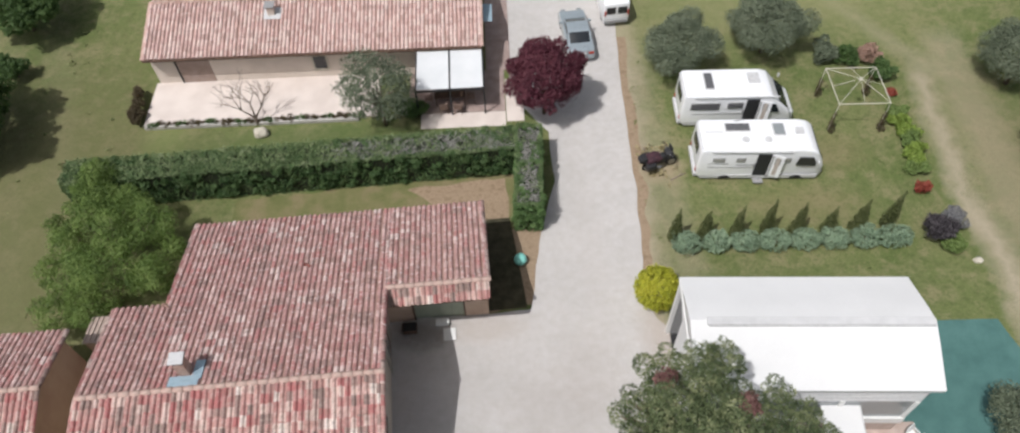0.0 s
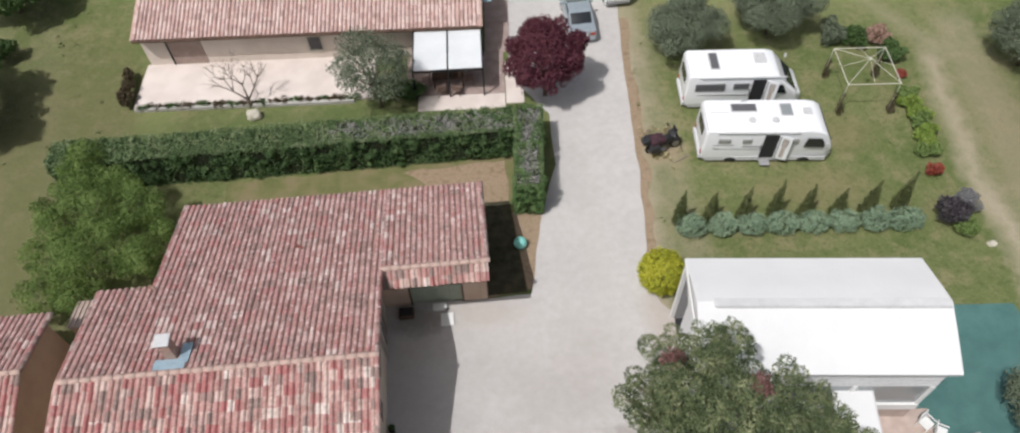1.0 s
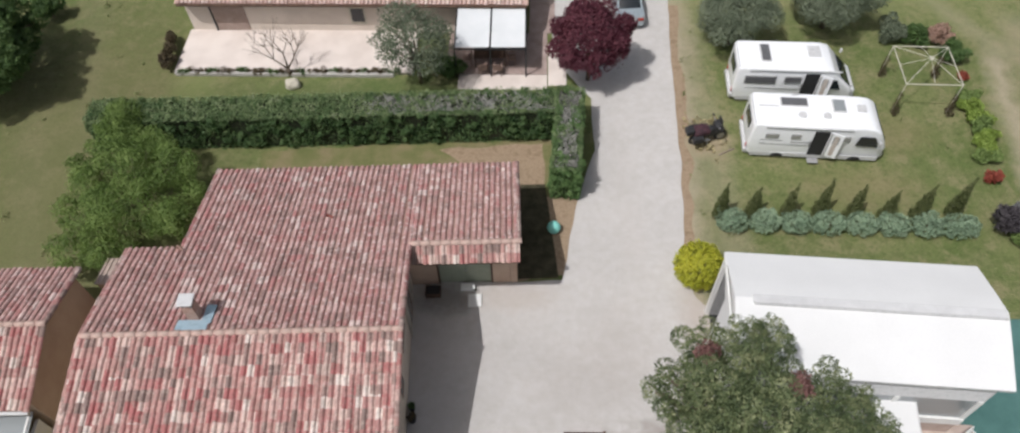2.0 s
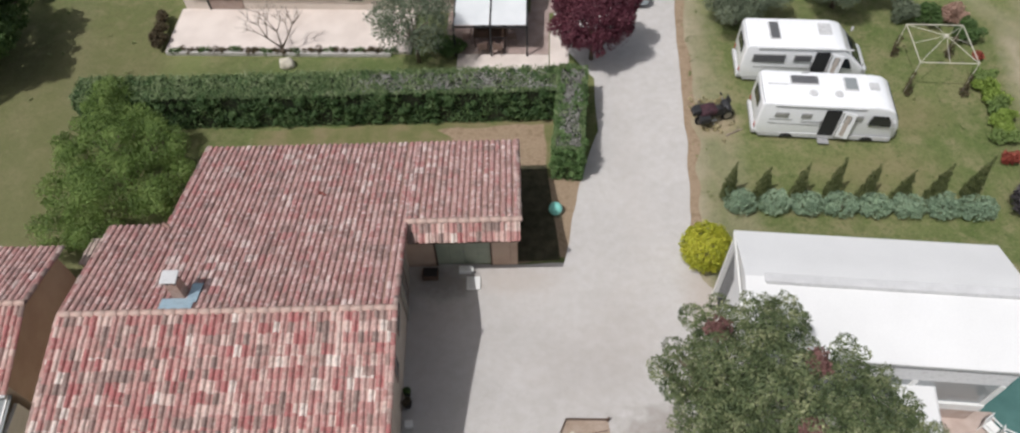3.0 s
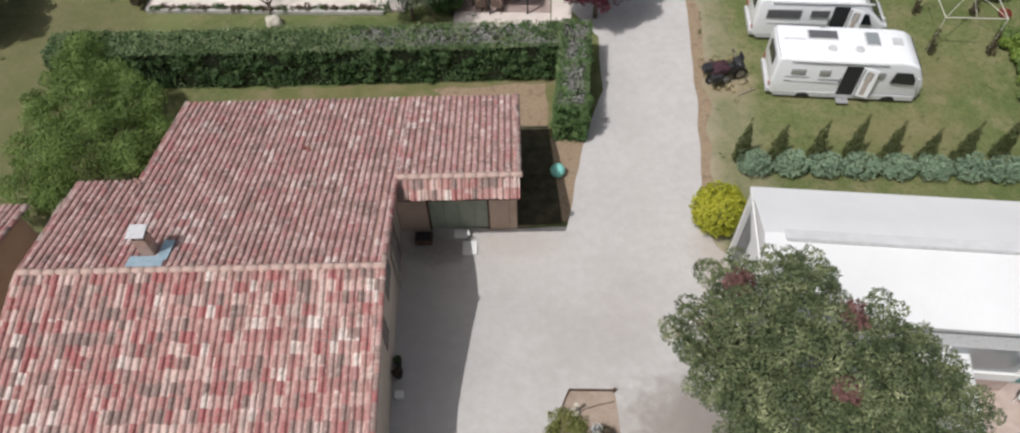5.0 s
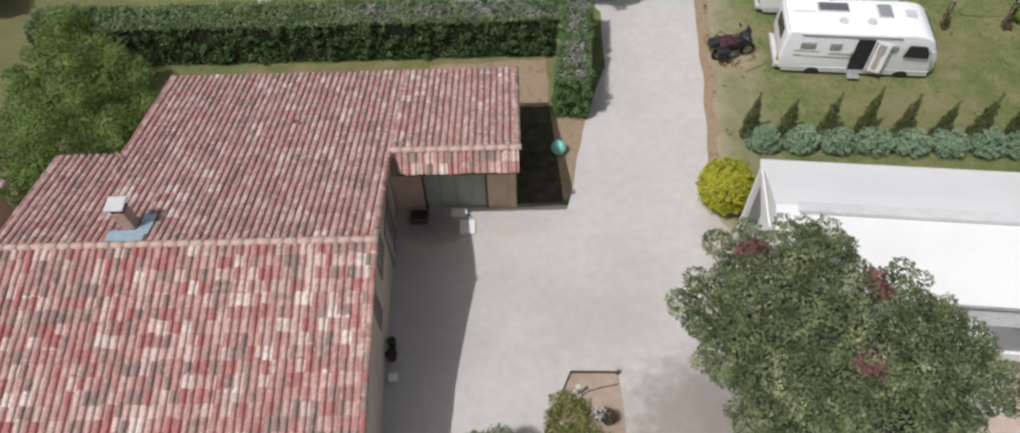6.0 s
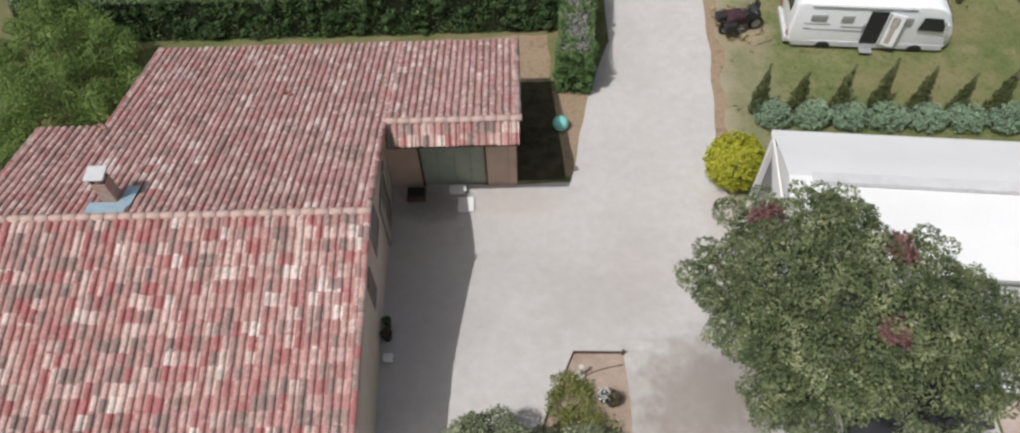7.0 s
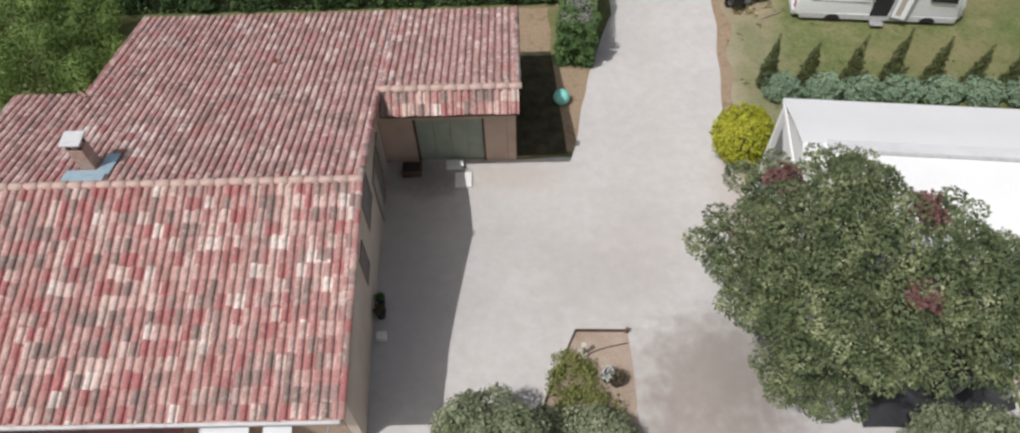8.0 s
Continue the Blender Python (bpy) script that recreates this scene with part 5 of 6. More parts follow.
    part("sill", box(0.1, -W + 0.02, 0.96, E, -W + 0.16, 1.42), WHITE_PAINT, top)
    w = part("window", box(0.1, -W + 0.11, 1.43, E, -W + 0.15, 2.94), SKY_GREY_GLASS, top, "wide grey window band")
    for k in range(4):
        x = 0.1 + k * (E - 0.28) / 3
        part("mullion", box(x, -W + 0.06, 1.43, x + 0.18, -W + 0.11, 2.94), WHITE_PAINT, w)
    return top


hangar()


# ---- vehicles ----
def ribbon_window(name, pts, y, parent, glass=None):
    """A glazed opening on a vehicle's flank: an outline in x and z, at y."""
    o = -0.02 if y <= 0.5 else 0.02
    return part(name, solid([(x, y, z) for x, z in pts], (0, o, 0)), glass or WINDOW, parent)


def motorhome(m, L, W, H, cab, label):
    top = thing("motorhome", m, label, "motorhome")
    g = 0.27
    if cab:
        prof = [(0.12, g), (0.0, 0.9), (0.05, H - 0.12), (0.2, H), (L - 1.9, H), (L - 1.45, H - 0.12), (L - 1.0, 1.75), (L - 0.35, 1.12), (L - 0.05, 0.95), (L, 0.6), (L - 0.05, g)]
    else:
        prof = [(0.12, g), (0.0, 0.9), (0.05, H - 0.12), (0.2, H), (L - 1.35, H), (L - 0.9, H - 0.07), (L - 0.55, H - 0.28), (L - 0.2, 1.4), (L, 0.92), (L - 0.03, g)]
    shell = prism(prof, 0, W, 0.12, 4)
    for v in shell.verts:
        k = max(0.0, (v.co.x - L + 0.8) / 0.8)
        v.co.y = W / 2 + (v.co.y - W / 2) * (1 - 0.16 * k * k)
    part("body", shell, VEHICLE_WHITE, top, "glossy white coachwork", True)
    part("skirt", box(0.25, 0.0, g - 0.08, L - 0.2, 0.05, g + 0.18, 0.02), PLASTIC_PALE, top, "pale grey side skirt")
    part("skirt", box(0.25, W - 0.05, g - 0.08, L - 0.2, W, g + 0.18, 0.02), PLASTIC_PALE, top)
    part("bumper", box(L - 0.2, 0.2, g - 0.04, L + 0.04, W - 0.2, g + 0.28, 0.05), PLASTIC_PALE, top)
    part("bumper", box(-0.06, 0.1, g - 0.02, 0.15, W - 0.1, g + 0.22, 0.04), PLASTIC_PALE, top)
    part("rear_window", box(-0.012, W * 0.25, 1.45, 0.03, W * 0.75, 2.0, 0.01), WINDOW, top)
    for y in (0.12, W - 0.28):
        part("tail_light", box(-0.012, y, 0.6, 0.02, y + 0.12, 0.85, 0.02), RED_PAINT, top)
    for x in (1.5, L - 1.25):
        for y in (0.12, W - 0.12):
            wheel(top, x, y + (0.12 if y < 1 else -0.12), 0.3, 0.2)
        # flat black shapes stand for the shade in the wheel arches
        for y0, y1 in ((-0.012, 0.02), (W - 0.02, W + 0.012)):
            arch = [(x + 0.3 * math.cos(math.pi * k / 10), g - 0.08 + 0.24 * math.sin(math.pi * k / 10)) for k in range(11)]
            part("wheel_arch", solid([(px, y0, pz) for px, pz in arch], (0, y1 - y0, 0)), BLACK, top, "black plate standing for the shade in the wheel arch")
    # entrance: black plate for the shaded inside, the leaf swung out, a step below
    dx = 2.85 if not cab else 3.3
    part("doorway", box(dx, -0.012, 0.42, dx + 0.66, 0.02, H - 0.32, 0.004), BLACK, top, "black plate standing for the doorway's dark inside")
    leaf = part("door", turned_box(0.6, 0.05, 1.55, pose(dx + 0.68 + 0.29, -0.12, 1.22, 0, 0, -18), 0.02), VEHICLE_WHITE, top, "white entrance door swung open")
    part("door_window", turned_box(0.3, 0.06, 0.5, pose(dx + 0.98, -0.12, 1.6, 0, 0, -18), 0.02), SKY_GREY_GLASS, leaf)
    part("door_panel", turned_box(0.2, 0.064, 1.3, pose(dx + 0.98, -0.118, 1.22, 0, 0, -18), 0.01), surface("beige_door_lining", (0.42, 0.36, 0.31), (0.52, 0.46, 0.41), scale=4), leaf)
    part("door_trim", turned_box(0.06, 0.062, 1.5, pose(dx + 0.74, -0.045, 1.22, 0, 0, -18)), PLASTIC_GREY, leaf)
    part("step", box(dx + 0.05, -0.34, 0.2, dx + 0.55, -0.03, 0.24, 0.015), PLASTIC_GREY, top, "folding entrance step")
    part("stripe", box(0.6, -0.006, 1.02, dx - 0.15, 0.02, 1.05), PLASTIC_GREY, top, "thin grey stripe along the flank")
    part("grab_rail", box(dx - 0.1, -0.04, 1.0, dx - 0.07, -0.0, 1.4), PLASTIC_GREY, top)
    part("awning_case", rod((0.6, -0.025, H - 0.12), (dx + 1.6, -0.025, H - 0.12), 0.04, 10), PLASTIC_PALE, top, "rolled awning case")
    # windows on the flank
    if cab:
        spans = [(0.45, 1.95, 1.35, 1.85), (2.35, 3.15, 1.45, 1.85)]
        ribbon_window("cab_window", [(L - 1.75, 1.15), (L - 0.85, 1.1), (L - 1.15, 1.68), (L - 1.7, 1.72)], -0.012, top)
        ws = [(L - 1.0, 1.73), (L - 0.36, 1.13)]
    else:
        spans = [(0.7, 1.3, 1.45, 1.75), (1.85, 2.3, 1.45, 1.75), (4.15, 4.5, 1.4, 1.75)]
        ribbon_window("cab_window", [(L - 1.5, 1.2), (L - 0.5, 1.15), (L - 0.55, 1.45), (L - 0.75, 1.78), (L - 1.42, 1.8)], -0.012, top)
        ws = [(L - 0.57, H - 0.29), (L - 0.21, 1.4)]
    for x0, x1, z0, z1 in spans:
        w = part("side_window", box(x0, -0.03, z0, x1, 0.02, z1, 0.02), PLASTIC_GREY, top)
        part("pane", box(x0 + 0.04, -0.045, z0 + 0.04, x1 - 0.04, -0.02, z1 - 0.04, 0.01), PANEL_DARK if cab else HAZY_PANE, w)
        part("side_window", box(x0, W - 0.02, z0, x1, W + 0.03, z1, 0.02), WINDOW, top)
    (xa, za), (xb, zb) = ws
    ang = math.degrees(math.atan2(za - zb, xb - xa))
    part("windscreen", turned_box(math.hypot(xb - xa, za - zb) - 0.06, W - 0.36, 0.05, pose((xa + xb) / 2 + 0.012, W / 2, (za + zb) / 2 + 0.012, 0, ang, 0), 0.015), WINDOW, top, "dark raked windscreen")
    for y, o in ((-0.02, -0.22), (W + 0.02, 0.22)):
        part("mirror", turned_box(0.1, 0.12, 0.24, pose(L - 0.55, y + o, 1.6), 0.03, rod((L - 0.6, y, 1.7), (L - 0.55, y + o, 1.7), 0.02)), PLASTIC_PALE, top)
    for y in (0.25, W - 0.55):
        part("headlight", box(L - 0.09, y, 0.62, L + 0.012, y + 0.3, 0.84, 0.03), SKY_GREY_GLASS, top)
    part("grille", box(L - 0.02, W / 2 - 0.4, 0.6, L + 0.014, W / 2 + 0.4, 0.78, 0.01), BLACK, top)
    part("number_plate", box(L + 0.03, W / 2 - 0.25, 0.4, L + 0.05, W / 2 + 0.25, 0.5), WHITE_PAINT, top)
    # roof fittings
    def hatch(x, y, sx, sy, mat, lab=""):
        f = part("roof_hatch", box(x - sx / 2, y - sy / 2, H - 0.02, x + sx / 2, y + sy / 2, H + 0.05, 0.02), PLASTIC_PALE, top, lab)
        part("lid", box(x - sx / 2 + 0.05, y - sy / 2 + 0.05, H + 0.045, x + sx / 2 - 0.05, y + sy / 2 - 0.05, H + 0.09, 0.02), mat, f)
    if cab:
        hatch(1.4, W / 2 + 0.05, 0.5, 1.2, PANEL_DARK, "dark narrow roof panel")
        hatch(3.75, W * 0.62, 0.6, 0.75, PLASTIC_PALE)
    else:
        hatch(1.95, W * 0.7, 1.25, 0.55, PANEL_DARK, "grey solar panel on the roof")
        hatch(3.95, W * 0.64, 0.6, 0.8, SKY_GREY_GLASS)
        hatch(4.95, W * 0.6, 0.42, 0.42, PLASTIC_PALE)
        for x in (2.25, 3.35):
            part("roof_vent", rod((x, W * 0.33, H - 0.02), (x, W * 0.33, H + 0.07), 0.2, 16, 0.16), PLASTIC_PALE, top)
        part("aerial", rod((1.9, W * 0.92, H), (2.25, W * 0.92, H + 0.12), 0.025), PLASTIC_GREY, top)
        part("roof_rail", box(0.35, W * 0.55, H - 0.01, 1.25, W * 0.58, H + 0.03), PLASTIC_PALE, top)
        # coloured trim along the flank
        for x0, x1, z in ((0.5, 1.5, 1.28), (1.9, 3.0, 1.2), (0.5, 0.8, 1.05)):
            part("trim_stripe", box(x0, -0.008, z, x1, 0.02, z + 0.04), PLASTIC_GREY, top)
    return top


motorhome(pose(10.38, 22.45, 0, 0, 0, -5.7), 6.3, 2.08, 2.32, False, "large white motorhome with its side door open")
motorhome(pose(10.35, 26.05, 0, 0, 0, -4.5), 6.0, 1.98, 2.36, True, "smaller white motorhome with a sloping cab, door open")


def car(m, body, label, L=4.1, W=1.7, H=1.45, van=False, name="car"):
    top = thing(name, m, label, "van" if van else "car")
    if van:
        prof = [(0.05, 0.25), (0.0, 0.8), (0.03, H - 0.1), (0.15, H), (L - 1.55, H), (L - 1.3, H - 0.08), (L - 0.75, 1.1), (L - 0.15, 0.92), (L, 0.6), (L - 0.04, 0.25)]
    else:
        prof = [(0.05, 0.25), (0.0, 0.6), (0.04, 0.86), (0.2, 0.92), (0.8, 0.95), (L - 1.15, 0.93), (L - 0.25, 0.78), (L, 0.55), (L - 0.04, 0.25)]
    part("body", prism(prof, 0, W, 0.06, 3), body, top, smooth=True)
    if not van:
        cab = [(0.6, 0.9), (1.15, H - 0.06), (1.35, H), (L - 2.05, H), (L - 1.8, H - 0.05), (L - 1.05, 0.9)]
        part("glasshouse", prism(cab, 0.1, W - 0.1, 0.05, 2), WINDOW, top, "dark glazed cabin", True)
        part("roof_panel", prism([(1.17, H - 0.04), (1.35, H + 0.012), (L - 2.05, H + 0.012), (L - 1.82, H - 0.04)], 0.12, W - 0.12, 0.02), body, top)
        for y in (0.1, W - 0.16):
            part("pillar", prism([(L - 1.87, H - 0.04), (L - 1.78, H - 0.04), (L - 1.03, 0.9), (L - 1.13, 0.9)], y - 0.005, y + 0.065), body, top)
            part("pillar", prism([(1.13, H - 0.04), (1.26, H - 0.04), (0.74, 0.9), (0.58, 0.9)], y - 0.005, y + 0.065), body, top)
        for y in (0.06, W - 0.36):
            part("tail_light", box(-0.02, y, 0.62, 0.05, y + 0.3, 0.78, 0.02), RED_PAINT, top)
        part("number_plate", box(-0.03, W / 2 - 0.24, 0.62, 0.02, W / 2 + 0.24, 0.73), WHITE_PAINT, top)
    else:
        for y in (0.14, W / 2 + 0.06):
            part("rear_window", box(-0.014, y, H - 0.75, 0.04, y + W / 2 - 0.2, H - 0.28, 0.02), WINDOW, top)
        part("windscreen", turned_box(0.72, W - 0.3, 0.04, pose(L - 1.02, W / 2, 1.46, 0, 49, 0), 0.01), WINDOW, top)
        for y in (-0.012, W - 0.01):
            part("side_window", box(L - 1.95, y, 1.15, L - 1.3, y + 0.02, H - 0.25), WINDOW, top)
        part("tail_light", box(-0.02, 0.02, 0.85, 0.03, 0.12, 1.2, 0.01), RED_PAINT, top)
        part("tail_light", box(-0.02, W - 0.12, 0.85, 0.03, W - 0.02, 1.2, 0.01), RED_PAINT, top)
    for x in (0.75, L - 0.8):
        for y in (0.1, W - 0.1):
            wheel(top, x, y, 0.31, 0.2)
    part("bumper", box(-0.05, 0.06, 0.3, 0.12, W - 0.06, 0.55, 0.05), PLASTIC_GREY if van else body, top)
    part("bumper", box(L - 0.14, 0.06, 0.3, L + 0.05, W - 0.06, 0.52, 0.05), PLASTIC_GREY if van else body, top)
    for y in (0.12, W - 0.42):
        part("headlight", box(L - 0.22, y, 0.6, L - 0.0, y + 0.3, 0.74, 0.03), SKY_GREY_GLASS, top)
    for y, s in ((0, -1), (W, 1)):
        part("mirror", box(L - 1.55, y + s * 0.02, 0.92, L - 1.4, y + s * 0.2, 1.05, 0.03), body, top)
    return top


car(pose(6.75, 31.6, 0.012, 0, 0, 92), SILVER, "silver-blue saloon car parked on the gravel drive", 3.95, 1.5, 1.34)
car(pose(9.2, 34.5, 0, 0, 0, 92), VEHICLE_WHITE, "white delivery van parked at the drive's edge", 3.9, 1.5, 1.7, True, "van")


def motorbike():
    top = thing("motorbike", pose(7.9, 23.3, 0, 0, 0, 12), "dark motorbike with a purple cover, parked on the grass", "motorbike")
    for x in (0.3, 1.6):
        w = wheel(top, x, 0.0, 0.31, 0.13)
    part("body", prism([(0.35, 0.5), (0.2, 0.8), (0.7, 0.95), (1.1, 1.0), (1.45, 0.85), (1.2, 0.45)], -0.16, 0.16, 0.06), BLACK, top)
    part("cover", prism([(0.1, 0.75), (0.15, 1.0), (0.6, 1.12), (0.95, 1.02), (0.9, 0.72)], -0.3, 0.3, 0.1, 3), PURPLE, top, "purple fabric cover", True)
    part("fairing", prism([(1.2, 0.7), (1.15, 1.15), (1.45, 1.25), (1.65, 0.9), (1.6, 0.65)], -0.24, 0.24, 0.08, 3), BLACK, top, smooth=True)
    part("handlebar", rod((1.3, -0.4, 1.15), (1.3, 0.4, 1.15), 0.02), STEEL, top)
    part("fork", rod((1.35, -0.08, 1.1), (1.6, -0.08, 0.31), 0.025, 8, None, rod((1.35, 0.08, 1.1), (1.6, 0.08, 0.31), 0.025)), STEEL, top)
    part("exhaust", rod((0.15, -0.2, 0.38), (1.0, -0.2, 0.3), 0.05), STEEL, top, "bright exhaust pipe")
    part("side_case", box(0.05, -0.5, 0.5, 0.55, -0.2, 0.85, 0.05), BLACK, top)
    part("side_case", box(0.05, 0.2, 0.5, 0.55, 0.5, 0.85, 0.05), BLACK, top)
    part("top_case", box(-0.25, -0.2, 0.85, 0.15, 0.2, 1.15, 0.06), BLACK, top)
    part("windscreen", box(1.42, -0.2, 1.15, 1.46, 0.2, 1.5, 0.015), BLACK, top)
    part("mirror", box(1.25, -0.58, 1.2, 1.32, -0.42, 1.3, 0.02), BLACK, top)
    part("mirror", box(1.25, 0.42, 1.2, 1.32, 0.58, 1.3, 0.02), BLACK, top)
    part("stand", rod((0.9, -0.1, 0.4), (0.85, -0.32, 0.0), 0.02), STEEL, top)


motorbike()


# ---- garden frame ----
def garden_frame():
    top = thing("gazebo_frame", pose(18.2, 25.05, 0, 0, 0, -4), "bare pale metal gazebo frame on four posts", "gazebo frame")
    S, H, A = 2.62, 1.95, 2.42
    cs = [(0, 0), (S, 0), (S, S), (0, S)]
    for x, y in cs:
        part("post", rod((x, y, 0), (x, y, H), 0.022), BONE, top)
    for (x, y), (x2, y2) in zip(cs, cs[1:] + cs[:1]):
        part("top_rail", rod((x, y, H), (x2, y2, H), 0.021), BONE, top)
        part("spoke", rod((x, y, H), (S / 2, S / 2, A), 0.014), BONE, top)
        part("spoke", rod(((x + x2) / 2, (y + y2) / 2, H), (S / 2, S / 2, A), 0.010), BONE, top)
    part("hub", rod((S / 2, S / 2, A - 0.06), (S / 2, S / 2, A + 0.05), 0.08, 12), BONE, top)
    for i, (x, y) in enumerate(cs):
        lob = [(0, 0, 0.5 + 0.3 * k, 0.14, 0.14, 0.3) for k in range(3)] + [(0.06, -0.06, 0.22, 0.22, 0.2, 0.22)]
        p = (Matrix(pose(18.2, 25.05, 0, 0, 0, -4)) @ Vector((x, y, 0)))
        tree("climbing_plant", p.x, p.y - 0.03, "brownish climbing plant round a gazebo post", "plant", lob, LEAF_BROWN, 150, 0.05, 0.02, limbs=1, group="gazebo climbers")


garden_frame()


# ---- trees and shrubs ----
def big_tree():
    lobes = [(0, 0, 5.0, 1.5, 1.4, 1.8)]
    for x, y, z, r in ((4.05, 8.0, 7.0, 0.82), (5.0, 9.1, 7.2, 0.85), (6.3, 9.4, 7.2, 0.7), (7.1, 9.3, 6.5, 0.55), (4.25, 7.0, 6.8, 0.82), (5.4, 7.8, 7.7, 1.0), (6.5, 8.3, 7.6, 0.9), (5.2, 6.4, 6.9, 0.95), (6.4, 7.0, 7.9, 1.05),
                       (7.4, 7.5, 7.4, 0.8), (8.7, 8.25, 7.0, 0.6), (8.5, 7.1, 7.3, 0.7), (9.75, 7.8, 6.5, 0.42), (6.2, 5.7, 7.0, 0.95), (7.5, 6.3, 7.7, 0.95), (8.7, 6.4, 7.3, 0.95), (9.5, 6.8, 6.8, 0.75), (5.2, 5.6, 5.6, 0.75),
                       (7.0, 5.4, 6.3, 0.8), (6.2, 5.3, 5.0, 0.65), (8.4, 6.1, 6.9, 0.7), (9.5, 6.3, 6.9, 0.65), (9.2, 6.0, 6.2, 0.7), (9.9, 6.6, 6.5, 0.5),
                       (9.6, 5.55, 6.6, 0.7), (8.8, 5.4, 6.4, 0.7), (10.3, 6.0, 6.5, 0.6), (7.3, 9.95, 6.8, 0.42), (7.75, 9.6, 6.6, 0.36), (7.0, 10.0, 6.6, 0.3)):
        if z > 6.0:
            up = max(5.2, 8.75 - 0.2 * ((x - 7.2) ** 2 + (y - 6.8) ** 2))
            near = (22.96 - up) / (22.96 - z)
            x, y, z, r = -0.34 + (x + 0.34) * near, -0.52 + (y + 0.52) * near, up, r * (0.3 + 0.7 * near)
        x, y = x - 6.5, y - 7.2
        lobes.append((x, y, z - 0.1, r * 0.56, r * 0.56, r * 0.4))
        if r > 0.6:
            lobes.append((x * 0.86, y * 0.86, z - 0.75, r * 0.78, r * 0.78, r * 0.5))
        # clumps spaced over the upper side of each bough, with dark clefts between
        n, turn = max(6, int(13 * r)), rng.uniform(0, 6.3)
        for k in range(n):
            up, a = 1 - 1.25 * (k + 0.5) / n, turn + k * 2.4 + rng.normal(0, 0.2)
            flat = math.sqrt(1 - up * up)
            q = max(0.14, r * rng.uniform(0.26, 0.42))
            k2 = r * rng.uniform(0.76, 0.98)
            lobes.append((x + math.cos(a) * flat * k2, y + math.sin(a) * flat * k2, z + up * k2 * 0.85, q, q, q * 0.72))
    red = [(4.85 - 6.5, 8.5 - 7.2, 8.42, 0.34, 0.3, 0.26), (6.88 - 6.5, 7.11 - 7.2, 9.25, 0.28, 0.34, 0.26), (6.42 - 6.5, 5.5 - 7.2, 9.05, 0.34, 0.28, 0.26)]
    tree("tree", 6.5, 7.2, "large broad olive-green tree with dusky red patches", "tree", lobes, LEAF_MIXED, 5, 0.06, 0.2, extra=[("red_shoot", red, LEAF_PINK, "dusky red young shoots")], limbs=14, trunk_top=3.0, depth=0.5, spread=0.6, whorl=(640, 0.087, 1, 0.9, 0.9, 1.18))


big_tree()


def sprawling_tree():
    lobes = []
    for x, y, z, r in ((-17.0, 20.8, 2.5, 1.3), (-15.5, 20.4, 2.5, 1.0), (-16.6, 18.3, 2.6, 1.3), (-14.9, 18.2, 2.4, 0.9), (-18.3, 21.8, 2.3, 1.1), (-18.8, 23.4, 2.2, 0.9), (-18.7, 24.4, 2.2, 0.65), (-19.3, 20.3, 1.9, 0.9), (-18.5, 18.3, 1.9, 1.0),
                       (-19.2, 17.0, 1.4, 0.9), (-17.6, 16.8, 1.5, 0.8), (-20.4, 19.4, 1.2, 0.6), (-20.3, 21.6, 1.4, 0.6), (-16.6, 22.2, 2.2, 0.7), (-14.3, 19.5, 2.1, 0.55)):
        x, y = x + 16.8, y - 19.6
        lobes.append((x, y, z, r * 0.75, r * 0.75, r * 0.6))
        for k in range(9):
            d = rng.normal(0, 1, 3)
            d /= np.linalg.norm(d)
            q = r * rng.uniform(0.2, 0.42)
            lobes.append((x + d[0] * r * 1.05, y + d[1] * r * 1.05, max(0.4, z + d[2] * r * 0.8), q, q, q * 0.75))
    tree("tree", -16.8, 19.6, "bushy tree with fresh yellow-green leaves", "tree", lobes, LEAF_HAZE, 60, 0.06, 0.14, limbs=12, depth=0.6, whorl=(400, 0.115, 1, 0.85, 0.95, 1.5))


sprawling_tree()
tree("tree", -27.2, 28.6, "broad dark green tree at the meadow's edge", "tree", lobes_round((0, 0, 2.4), (3.2, 3.7, 1.9), 44, 0.75), LEAF_DEEP, 105, 0.09, 0.2, limbs=8)
tree("tree", -26.8, 38.2, "dark green round tree on the meadow", "tree", lobes_round((0, 0, 2.2), (2.7, 2.4, 1.8), 34, 0.7), LEAF_DEEP, 105, 0.09, 0.18, limbs=8)
tree("shrub", -26.4, 34.0, "small dark shrub on the meadow", "shrub", lobes_round((0, 0, 0.8), (0.7, 0.7, 0.6), 8, 0.35), LEAF_DEEP, 120, 0.08, 0.05, limbs=3)
tree("plum_tree", 3.45, 27.9, "purple-leaved plum tree beside the drive", "tree", lobes_round((0, 0, 2.65), (2.1, 1.9, 2.0), 60, 0.36), LEAF_PURPLE, 80, 0.08, 0.12, limbs=9, whorl=(330, 0.15, 1, 0.8, 0.95, 1.3))
tree("olive_tree", -5.2, 28.0, "airy grey-green olive tree by the pergola", "tree", lobes_round((0, 0, 2.75), (1.9, 1.5, 1.8), 36, 0.45), LEAF_OLIVE, 22, 0.075, 0.11, bark=BARK_PALE, aspect=0.25, limbs=9, depth=0.6, whorl=(140, 0.15, 1, 0.82, 1.0, 1.5))
tree("shrub", -3.7, 28.5, "dark low shrub at the terrace corner", "shrub", lobes_round((0, 0, 0.55), (0.8, 0.6, 0.5), 8, 0.3), LEAF_DEEP, 180, 0.06, 0.05, limbs=2)
